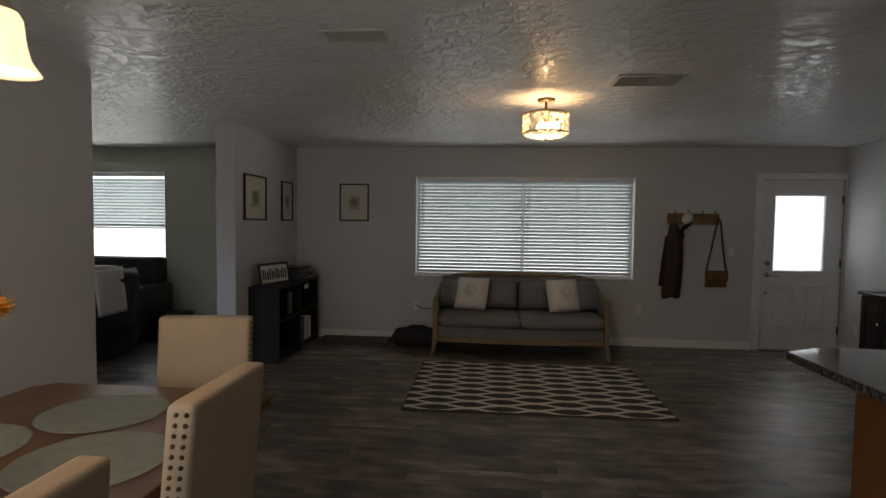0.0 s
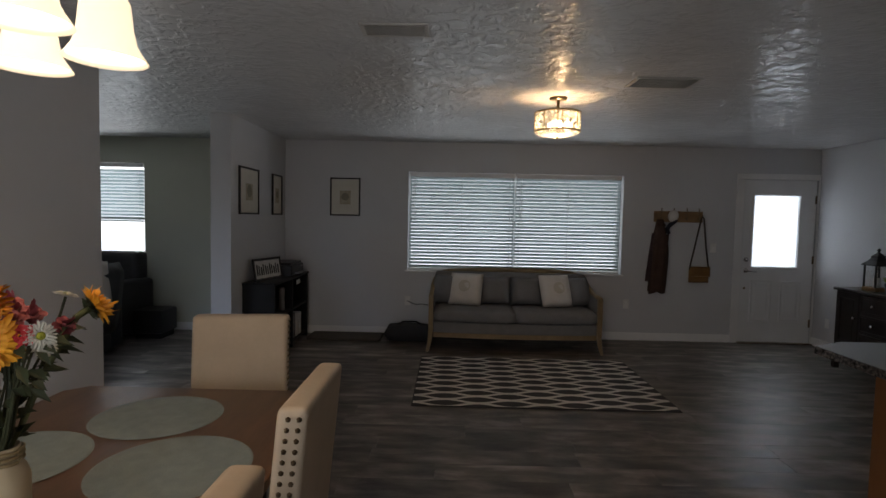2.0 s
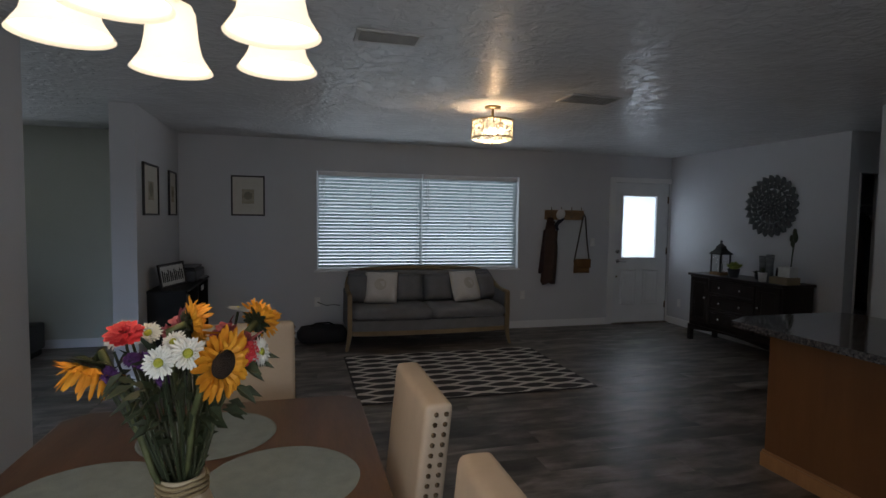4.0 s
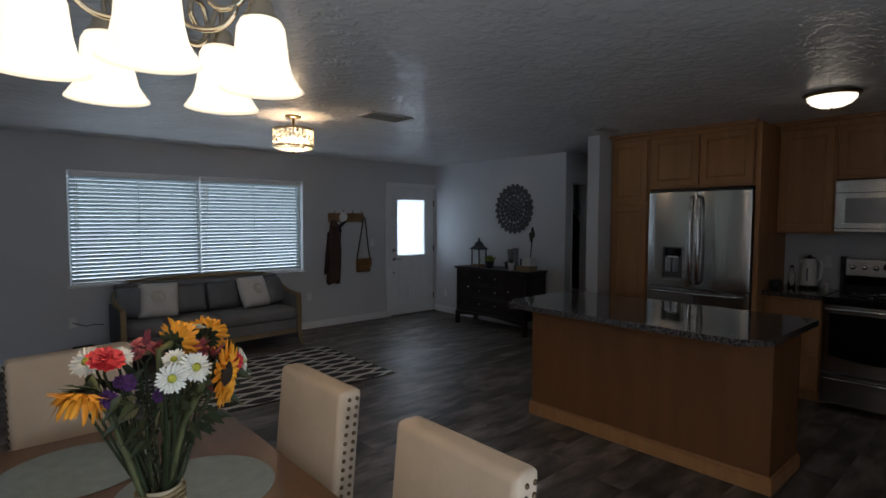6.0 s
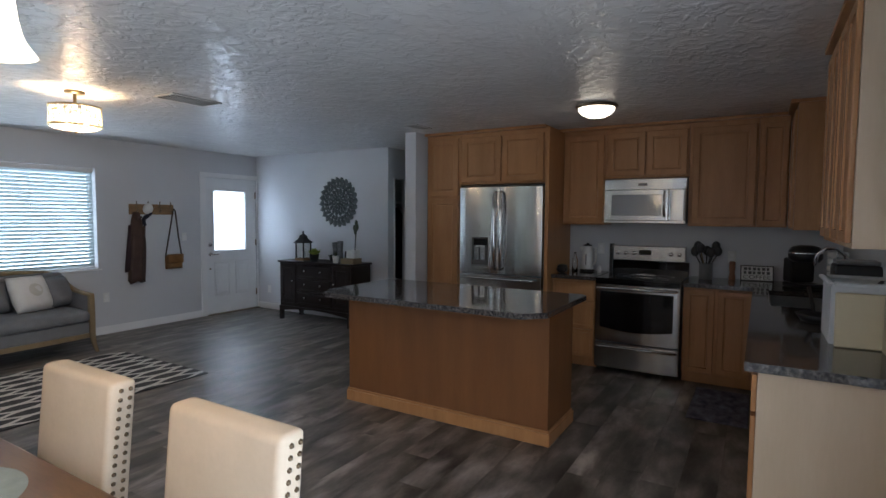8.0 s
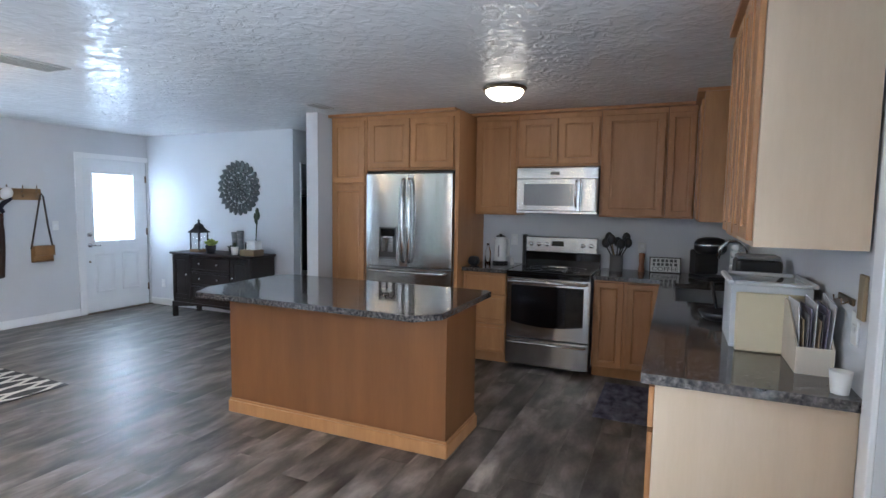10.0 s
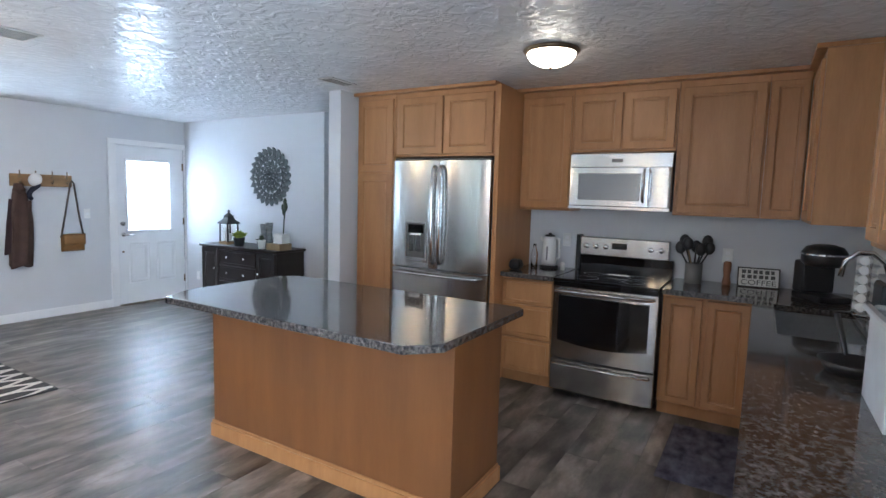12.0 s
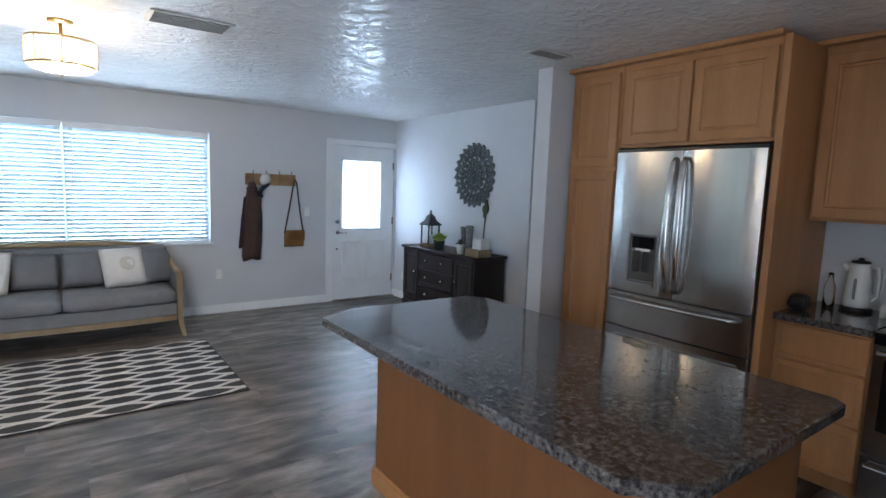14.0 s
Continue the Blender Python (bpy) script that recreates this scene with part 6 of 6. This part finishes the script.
# ---- kitchen: smaller things ----
KZ = 0.925
kt = thing("electric_kettle", pose(4.36, 1.425, KZ), "tall white electric kettle with black base and lid", "kettle")
part("base", lathe([(0.078, 0), (0.078, 0.018), (0.064, 0.024)], 24), M_BLACKPLASTIC, kt, "", True)
part("body", lathe([(0.062, 0.025), (0.064, 0.05), (0.059, 0.16), (0.053, 0.25), (0.047, 0.272), (0.004, 0.274)], 28), M_WHITEPLASTIC, kt, "", True)
part("lid", lathe([(0.046, 0.2745), (0.045, 0.286), (0.014, 0.292), (0.014, 0.304), (0.004, 0.306)], 20), M_BLACKPLASTIC, kt, "", True)
part("spout", lathe([(0.020, 0.0), (0.013, 0.035), (0.010, 0.04)], 12), M_WHITEPLASTIC, kt, "", True).matrix_basis = pose(-0.005, 0.048, 0.235, -50, 0, 0)
part("handle", tube([(-0.01, -0.050, 0.262), (-0.015, -0.088, 0.255), (-0.018, -0.098, 0.20), (-0.016, -0.094, 0.10), (-0.012, -0.068, 0.075)], 0.011, 10), M_WHITEPLASTIC, kt, "", True)
part("water_gauge", box(-0.0655, -0.007, 0.07, -0.056, 0.007, 0.19, 0.003), M_GREYPLASTIC, kt)
o = solid("bottle", lathe([(0.03, 0), (0.03, 0.12), (0.014, 0.16), (0.013, 0.20), (0.003, 0.201)], 16), M_GLASS, "clear glass oil bottle on the worktop", "bottle", smooth=True)
o.location = (4.36, 1.56, KZ)
o = thing("phone_speaker", pose(4.05, 1.60, KZ), "small black speaker on the worktop", "speaker")
part("body", cushion(0.10, 0.10, 0.09, 0.3), M_BLACKPLASTIC, o, "", True)
o = solid("salt_shaker", lathe([(0.018, 0), (0.02, 0.05), (0.012, 0.07), (0.003, 0.072)], 14), M_WHITEPLASTIC, "small white salt shaker", "shaker", smooth=True)
o.location = (4.28, 1.275, KZ)
cr = thing("utensil_crock", pose(4.30, 0.27, KZ), "clear crock full of black kitchen utensils", "utensil holder")
part("crock", lathe([(0.055, 0), (0.06, 0.01), (0.06, 0.15), (0.055, 0.15), (0.055, 0.012), (0.003, 0.012)], 24, cap=False), material("grey_stoneware", (0.16, 0.16, 0.165), 0.4), cr, "", True)
ru = random.Random(8)
for i in range(7):
    a = i * 0.9
    tip = Vector((0.075 * math.cos(a), 0.10 * math.sin(a), ru.uniform(0.23, 0.29)))
    b0 = Vector((-0.02 * math.cos(a), -0.02 * math.sin(a), 0.02))
    u = part("utensil", tube([b0, tip], 0.006, 6), M_BLACKPLASTIC if i != 3 else M_OAK, cr)
    bm = bmesh.new()
    bmesh.ops.create_uvsphere(bm, u_segments=12, v_segments=8, radius=1, matrix=Matrix.Translation(tip + Vector((0, 0, 0.025))) @ Matrix.Diagonal((0.025, 0.038, 0.048, 1)))
    part("head", bm, M_BLACKPLASTIC, u, "", True)
o = solid("pepper_mill", lathe([(0.028, 0), (0.03, 0.02), (0.022, 0.07), (0.027, 0.11), (0.027, 0.165), (0.02, 0.175), (0.003, 0.177)], 18), material("reddish_wood", (0.26, 0.11, 0.05), 0.4, scale=9), "reddish wooden pepper mill on the worktop", "pepper mill", smooth=True)
o.location = (4.36, 0.05, KZ)
sg = thing("framed_sign", pose(4.36, -0.02, KZ, -10, 0, -83), "white framed sign with rows of dark lettering", "sign")
part("frame", rings_panel(0.27, 0.145, ((0, 0), (0.008, 0), (0.009, 0.006)), 0.012), M_FRAME, sg)
part("face", box(0.009, 0.003, 0.009, 0.261, 0.0055, 0.136), M_PAPER, sg)
M_INK = material("grey_ink", (0.10, 0.10, 0.10), 0.8)
for r in (1, 2):
    for c in range(6):
        part("letter_bar", box(0.028 + c * 0.037, 0.001, 0.028 + r * 0.036, 0.055 + c * 0.037 - 0.006 * ((r + c) % 2), 0.0026, 0.054 + r * 0.036), M_INK, sg)


def lettering(text, width, height, x, y, z, mat, parent):
    """Raised letters in an upright plane, front towards -y."""
    cu = bpy.data.curves.new("lettering", "FONT")
    cu.body, cu.size, cu.extrude, cu.align_x = text, 1.0, 0.0008, "CENTER"
    tmp = bpy.data.objects.new("lettering", cu)
    me = bpy.data.meshes.new_from_object(tmp)
    bpy.data.objects.remove(tmp)
    xs_, zs_ = [v.co.x for v in me.vertices], [v.co.y for v in me.vertices]
    w_, h_ = max(xs_) - min(xs_), max(zs_) - min(zs_)
    for v in me.vertices:
        v.co = Vector(((v.co.x - min(xs_)) / w_ * width, -v.co.z, (v.co.y - min(zs_)) / h_ * height))
    me.materials.clear()
    me.materials.append(mat)
    ob = new("lettering", me)
    ob.parent = parent
    ob.location = (x, y, z)
    return ob


lettering("COFFEE", 0.222, 0.036, 0.024, 0.002, 0.018, M_INK, sg)
cm = thing("coffee_maker", pose(4.08, -0.50, KZ, 0, 0, -60), "black single-cup coffee maker", "coffee maker")
part("base", box(-0.10, -0.14, 0, 0.10, 0.14, 0.04, 0.012, seg=2), M_BLACKPLASTIC, cm)
part("tower", box(-0.10, 0.02, 0.041, 0.10, 0.14, 0.25, 0.02, seg=2), M_BLACKPLASTIC, cm)
part("head", lathe([(0.10, 0.22), (0.125, 0.25), (0.125, 0.31), (0.10, 0.345), (0.05, 0.36), (0.003, 0.362)], 24), M_BLACKPLASTIC, cm, "", True)
part("trim", lathe([(0.1265, 0.292), (0.1265, 0.302)], 24, cap=False), M_CHROME, cm, "chrome trim band", True)
pc = thing("pod_carousel", pose(3.66, -0.68, KZ), "chrome coffee pod carousel filled with pods", "pod holder")
part("base", lathe([(0.07, 0), (0.07, 0.012), (0.01, 0.016)], 20), M_CHROME, pc, "", True)
part("pole", tube([(0, 0, 0.012), (0, 0, 0.34)], 0.006, 8), M_CHROME, pc)
pod = bpy.data.meshes.new("pod")
b_ = lathe([(0.017, 0), (0.022, 0.04), (0.025, 0.042), (0.002, 0.044)], 12)
b_.to_mesh(pod)
b_.free()
pod.materials.append(M_WHITEPLASTIC)
for r in range(6):
    for k in range(5):
        q = new("pod", pod)
        q.parent = pc
        q.matrix_basis = pose(0, 0, 0.05 + r * 0.052, 0, 0, 72 * k) @ pose(0.022, 0, 0, 0, 90, 0)
fc = thing("faucet", pose(3.28, -0.70, KZ), "chrome gooseneck kitchen faucet", "faucet")
part("base", lathe([(0.028, 0), (0.026, 0.03), (0.016, 0.05)], 16), M_CHROME, fc, "", True)
part("spout", tube([(0, 0, 0.045), (0, 0, 0.26), (0, 0.02, 0.33), (0, 0.07, 0.375), (0, 0.13, 0.375), (0, 0.18, 0.33), (0, 0.195, 0.25)], 0.0125, 12), M_CHROME, fc, "", True)
part("lever", tube([(0.02, 0, 0.06), (0.06, 0, 0.075), (0.10, 0, 0.11)], [0.009, 0.008, 0.006], 8), M_CHROME, fc, "", True)
to = thing("countertop_appliance", pose(2.46, -0.63, KZ), "tall black countertop appliance by the sink", "appliance")
part("body", box(-0.10, -0.12, 0.012, 0.10, 0.10, 0.33, 0.022, seg=3), M_BLACKPLASTIC, to)
part("lid", box(-0.09, -0.11, 0.331, 0.09, 0.09, 0.352, 0.008, seg=2), M_GREYPLASTIC, to)
part("button_strip", box(-0.1035, -0.04, 0.24, -0.1005, 0.04, 0.27, 0.001), M_CHROME, to, "bright button strip")
for x in (-0.08, 0.08):
    part("foot", box(x - 0.015, -0.10, 0, x + 0.015, 0.08, 0.0115), M_BLACKPLASTIC, to)
fp = thing("frying_pan", pose(2.34, -0.47, KZ + 0.0005, 0, 0, 8), "black frying pan on the counter beside the sink", "pan")
part("pan", lathe([(0.003, 0.0), (0.085, 0.0), (0.115, 0.042), (0.111, 0.043), (0.083, 0.006), (0.003, 0.005)], 28, cap=False), M_BLACKPLASTIC, fp, "", True)
part("pan_handle", tube([(0.108, 0, 0.034), (0.15, 0.0, 0.075), (0.26, 0.0, 0.165)], [0.009, 0.011, 0.012], 8), M_BLACKPLASTIC, fp, "", True)
jr = solid("storage_jar", lathe([(0.055, 0), (0.058, 0.01), (0.058, 0.20), (0.05, 0.215), (0.003, 0.217)], 20), material("smoked_glass", (0.12, 0.12, 0.12), 0.15), "tall smoked glass storage jar", "jar", smooth=True)
jr.location = (2.22, -0.725, KZ)

# Dish tub with a cream board against it
tubm = material("frosted_white_plastic", (0.68, 0.70, 0.72), 0.4, scale=8)
dt = thing("dish_tub", pose(1.935, -0.60, KZ), "white plastic dish drying tub on the counter", "dish rack")
bm = bmesh.new()
x0, x1, y0, y1, H_ = -0.21, 0.145, -0.16, 0.14, 0.275
box(x0, y0, 0, x1, y1, 0.012, bm=bm)
box(x0, y0, 0.0125, x0 + 0.008, y1, H_, bm=bm)
box(x1 - 0.008, y0, 0.0125, x1, y1, H_, bm=bm)
box(x0 + 0.0085, y0, 0.0125, x1 - 0.0085, y0 + 0.008, H_, bm=bm)
box(x0 + 0.0085, y1 - 0.008, 0.0125, x1 - 0.0085, y1, H_, bm=bm)
part("basin", bm, tubm, dt)
bm = bmesh.new()
for q in ((x0 - 0.02, y0 - 0.015, x1 + 0.02, y0 + 0.008), (x0 - 0.02, y1 - 0.008, x1 + 0.02, y1 + 0.02), (x0 - 0.02, y0 + 0.0085, x0 + 0.008, y1 - 0.0085), (x1 - 0.008, y0 + 0.0085, x1 + 0.02, y1 - 0.0085)):
    box(q[0], q[1], H_ + 0.0005, q[2], q[3], H_ + 0.02, 0.006, bm)
part("rim", bm, tubm, dt)
pt = thing("saucepan", pose(1.90, -0.63, KZ + 0.0135), "dark pan drying in the dish tub", "pan")
part("pan", lathe([(0.09, 0), (0.10, 0.02), (0.10, 0.24), (0.09, 0.24), (0.085, 0.02), (0.003, 0.02)], 24, cap=False), M_BLACKPLASTIC, pt, "", True)
part("pan_handle", tube([(0.095, -0.03, 0.23), (0.22, -0.09, 0.27)], 0.010, 8), M_BLACKPLASTIC, pt)
cream = material("cream_board", (0.66, 0.58, 0.40), 0.6, other=(0.60, 0.52, 0.35), scale=5)
o = solid("cutting_board", box(-0.008, -0.125, 0, 0.008, 0.125, 0.25, 0.005), cream, "cream cutting board leaning on the dish tub", "cutting board")
o.matrix_basis = pose(1.672, -0.600, KZ, 0, 5, 3)
fh = thing("file_holder", pose(1.40, -0.77, KZ), "cream cardboard letter holder full of mail", "file holder")
bm = bmesh.new()
L_, D_ = 0.27, 0.12
for yy in (0.0, D_ - 0.006):
    va = [bm.verts.new(p) for p in ((0, yy, 0), (L_, yy, 0), (L_, yy, 0.24), (L_ * 0.75, yy, 0.24), (0, yy, 0.10))]
    vb = [bm.verts.new((v.co.x, v.co.y + 0.006, v.co.z)) for v in va]
    bm.faces.new(va)
    bm.faces.new(vb[::-1])
    for k in range(5):
        bm.faces.new((va[k], vb[k], vb[(k + 1) % 5], va[(k + 1) % 5]))
box(0, 0.0065, 0, 0.006, D_ - 0.0065, 0.10, bm=bm)
box(L_ - 0.006, 0.0065, 0, L_, D_ - 0.0065, 0.24, bm=bm)
box(0.0065, 0.0065, 0, L_ - 0.0065, D_ - 0.0065, 0.005, bm=bm)
part("holder", bm, material("cream_card", (0.60, 0.53, 0.42), 0.75, scale=5), fh)
tones = [material("mail_" + n, c, 0.7, scale=10, grain=0.6, other=tuple(x * 0.5 for x in c)) for n, c in (("white", (0.66, 0.66, 0.68)), ("lilac", (0.38, 0.34, 0.46)), ("grey", (0.3, 0.3, 0.32)), ("tan", (0.45, 0.36, 0.24)))]
for i in range(9):
    o = part("envelope", box(0.02, -0.0015, 0.0, 0.22, 0.0015, 0.25 - 0.02 * (i % 4)), tones[i % 4], fh)
    o.matrix_basis = pose(0.012 + 0.004 * (i % 3), 0.016 + i * 0.0105, 0.008, 3 - i * 0.7, -5 + 3 * (i % 3), 0)
tn = thing("candle_tin", pose(1.215, -0.745, KZ), "small white candle cup on the counter end", "candle")
part("cup", lathe([(0.026, 0), (0.034, 0.075), (0.030, 0.076), (0.026, 0.06), (0.003, 0.06)], 18, cap=False), M_WHITEPOT, tn, "", True)
ws = thing("wall_plaque", pose(1.24, -0.799, 1.17, 0, 0, 180), "narrow tan wall plaque by the counter end", "wall decor")
part("board", box(-0.03, -0.012, 0, 0.03, 0, 0.15, 0.003), M_OAK, ws)
kh = thing("key_hook", pose(1.42, -0.799, 1.20, 0, 0, 180), "dark metal key hook rail on the wall", "hook rail")
part("rail", box(-0.09, -0.01, 0, 0.09, 0, 0.025, 0.003), M_BRONZE, kh)
part("hook", tube([(-0.05, -0.01, 0.01), (-0.05, -0.03, 0.0), (-0.05, -0.032, 0.02)], 0.003, 6), M_BRONZE, kh)
part("hook", tube([(0.05, -0.01, 0.01), (0.05, -0.03, 0.0), (0.05, -0.032, 0.02)], 0.003, 6), M_BRONZE, kh)

M_KMAT = material("indigo_floral_mat", (0.17, 0.165, 0.215), 0.95, other=(0.018, 0.016, 0.04), scale=8, stretch=(1, 1.8, 1), grain=0.1, bump=0.4, bump_scale=300)
solid("kitchen_mat", box(2.98, -0.14, 0.0005, 3.80, 0.27, 0.010, 0.004), M_KMAT, "dark indigo patterned kitchen mat on the floor", "mat")

# ---- hall closet ----
solid("trim_closet", box(4.602, 4.175, 0.003, 4.622, 4.189, 2.02, 0.002), M_TRIM, "white painted closet door casing", "door trim", "structure")
solid("trim_closet", box(4.948, 4.175, 0.003, 5.0, 4.189, 2.02, 0.002), M_TRIM, "white painted closet door casing", "door trim", "structure")
solid("closet_shelf", box(4.605, 4.45, 1.70, 5.71, 4.84, 1.72), M_TRIM, "white painted shelf in the hall closet", "shelf")
solid("closet_rod", tube([(4.605, 4.60, 1.62), (5.715, 4.60, 1.62)], 0.015, 10), M_CHROME, "metal hanging rod in the hall closet", "rod")
for i, x in enumerate((4.70, 4.79, 4.89, 5.0, 5.12, 5.25)):
    g = thing("hanging_coat", pose(x, 4.60, 1.60, 0, 0, 90), "dark coat hanging in the closet", "coat", "coats in the closet")
    part("cloth", garment(0.10, 0.40, 0.95 + 0.05 * (i % 3), 0.09, i * 1.3, 4), (M_SCARF, M_NAVY, M_BLACK)[i % 3], g, "", True)
    part("hanger", tube([(0, 0, 0.0), (0, 0, 0.03), (0.012, 0, 0.045)], 0.003, 6), M_CHROME, g)

# ---- west room ----
rc = thing("recliner", pose(-4.02, 5.20, 0, 0, 0, -90), "dark leather recliner armchair with cream throw", "armchair")
part("base", box(-0.40, -0.40, 0.04, 0.40, 0.42, 0.22, 0.02, seg=2), M_LEATHER, rc)
part("seat", cushion(0.62, 0.64, 0.26, 0.2, m=Matrix.Translation((0, -0.05, 0.22))), M_LEATHER, rc, "", True)
for s in (-1, 1):
    part("arm", box(s * 0.50 - 0.12, -0.44, 0.05, s * 0.50 + 0.12, 0.42, 0.66, 0.07, seg=3), M_LEATHER, rc, "", True)
part("back", cushion(0.98, 0.80, 0.30, 0.16, m=pose(0, 0.40, 0.58, 80) @ Matrix.Translation((0, 0, -0.15))), M_LEATHER, rc, "", True)
th = solid("throw_blanket", cushion(0.46, 0.34, 0.05, 0.25), M_WHITECLOTH, "cream throw blanket over the recliner back", "blanket", smooth=True)
th.matrix_basis = pose(-3.62, 5.12, 0.972, 0, 4, 90)
th2 = solid("throw_blanket", cushion(0.46, 0.48, 0.04, 0.2), M_WHITECLOTH, "cream throw blanket hanging down the recliner back", "blanket", smooth=True)
th2.matrix_basis = pose(-3.45, 5.12, 0.765, 84, 0, 93)
ls = thing("leather_sofa", pose(-4.67, 6.38, 0), "dark leather loveseat under the window", "sofa")
part("base", box(-0.75, -0.35, 0.04, 0.75, 0.38, 0.42, 0.03, seg=2), M_LEATHER, ls)
part("back", box(-0.80, 0.14, 0.40, 0.80, 0.40, 1.01, 0.08, seg=3), M_LEATHER, ls, "", True)
for s in (-1, 1):
    part("arm", box(s * 0.78 - 0.11, -0.38, 0.04, s * 0.78 + 0.11, 0.36, 0.68, 0.07, seg=3), M_LEATHER, ls, "", True)
    part("seat_cushion", cushion(0.68, 0.55, 0.18, 0.2, m=Matrix.Translation((s * 0.345, -0.10, 0.40))), M_LEATHER, ls, "", True)
ot = thing("ottoman", pose(-3.62, 6.45, 0), "low dark leather ottoman by the loveseat", "ottoman")
part("pad", box(-0.18, -0.18, 0.06, 0.18, 0.18, 0.34, 0.03, seg=2), M_LEATHER, ot, "", True)
part("foot", box(-0.15, -0.15, 0, 0.15, 0.15, 0.058), M_BLACK, ot)

gd = thing("glass_door", pose(-2.6, 0.97, 0, 0, 0, 90), "white framed glass door of the next room", "door", kind="structure")
for y in (0.0, 0.86, 0.94, 1.72):
    part("stile", box(-0.03, y + 0.002, 0.0, 0.03, y + 0.078, 2.058, 0.004), M_TRIM, gd)
for y in (0.082, 1.022):
    part("rail", box(-0.028, y, 0.002, 0.028, y + 0.776, 0.10, 0.004), M_TRIM, gd)
    part("rail", box(-0.028, y, 1.97, 0.028, y + 0.776, 2.056, 0.004), M_TRIM, gd)
    pane = part("pane", box(-0.003, y, 0.102, 0.003, y + 0.776, 1.968), M_PANE, gd)
    pane.visible_shadow = False

# ---- floor planks ----
def plank_mesh(L, W):
    bm = box(-L / 2, -W / 2, 0, L / 2, W / 2, 0.006, 0.0)
    for v in bm.verts:
        if v.co.z > 0.003:
            v.co.x -= math.copysign(0.0002, v.co.x)
            v.co.y -= math.copysign(0.0002, v.co.y)
    me = bpy.data.meshes.new("plank")
    bm.to_mesh(me)
    bm.free()
    me.materials.append(M_PLANK)
    return me


floor = solid("floor", box(-2.36, -0.94, -0.12, 5.86, 6.95, -0.007), M_GAP, "grey-brown wood plank floor", "floor", "structure")
floor_west = solid("floor_west_room", box(-6.34, 0.9, -0.12, -2.361, 6.95, -0.007), M_GAP, "grey-brown wood plank floor of the next room", "floor", "structure")
PW = 0.196
rng = random.Random(4)
meshes = {}


def lay(x0, x1, y0, y1, owner, L):
    rows = math.ceil((y1 - y0) / PW)
    for r in range(rows):
        a = x0 - rng.uniform(0, 0.9) * L
        yc = y0 + PW * (r + 0.5)
        while a < x1:
            p, q = max(a, x0), min(a + L, x1)
            a += L
            if q - p < 0.03:
                continue
            key = round(q - p, 2)
            if key not in meshes:
                meshes[key] = plank_mesh(key - 0.001, PW - 0.001)
            o = new("plank", meshes[key])
            o.parent = owner
            o.location = ((p + q) / 2, yc, -0.0065 + rng.uniform(0, 0.0004))


lay(-2.36, 4.60, -0.80, 6.82, floor, 1.30)
lay(4.60, 5.72, 3.1, 4.9, floor, 1.30)
lay(-6.2, -2.36, 3.0, 6.82, floor_west, 1.5)
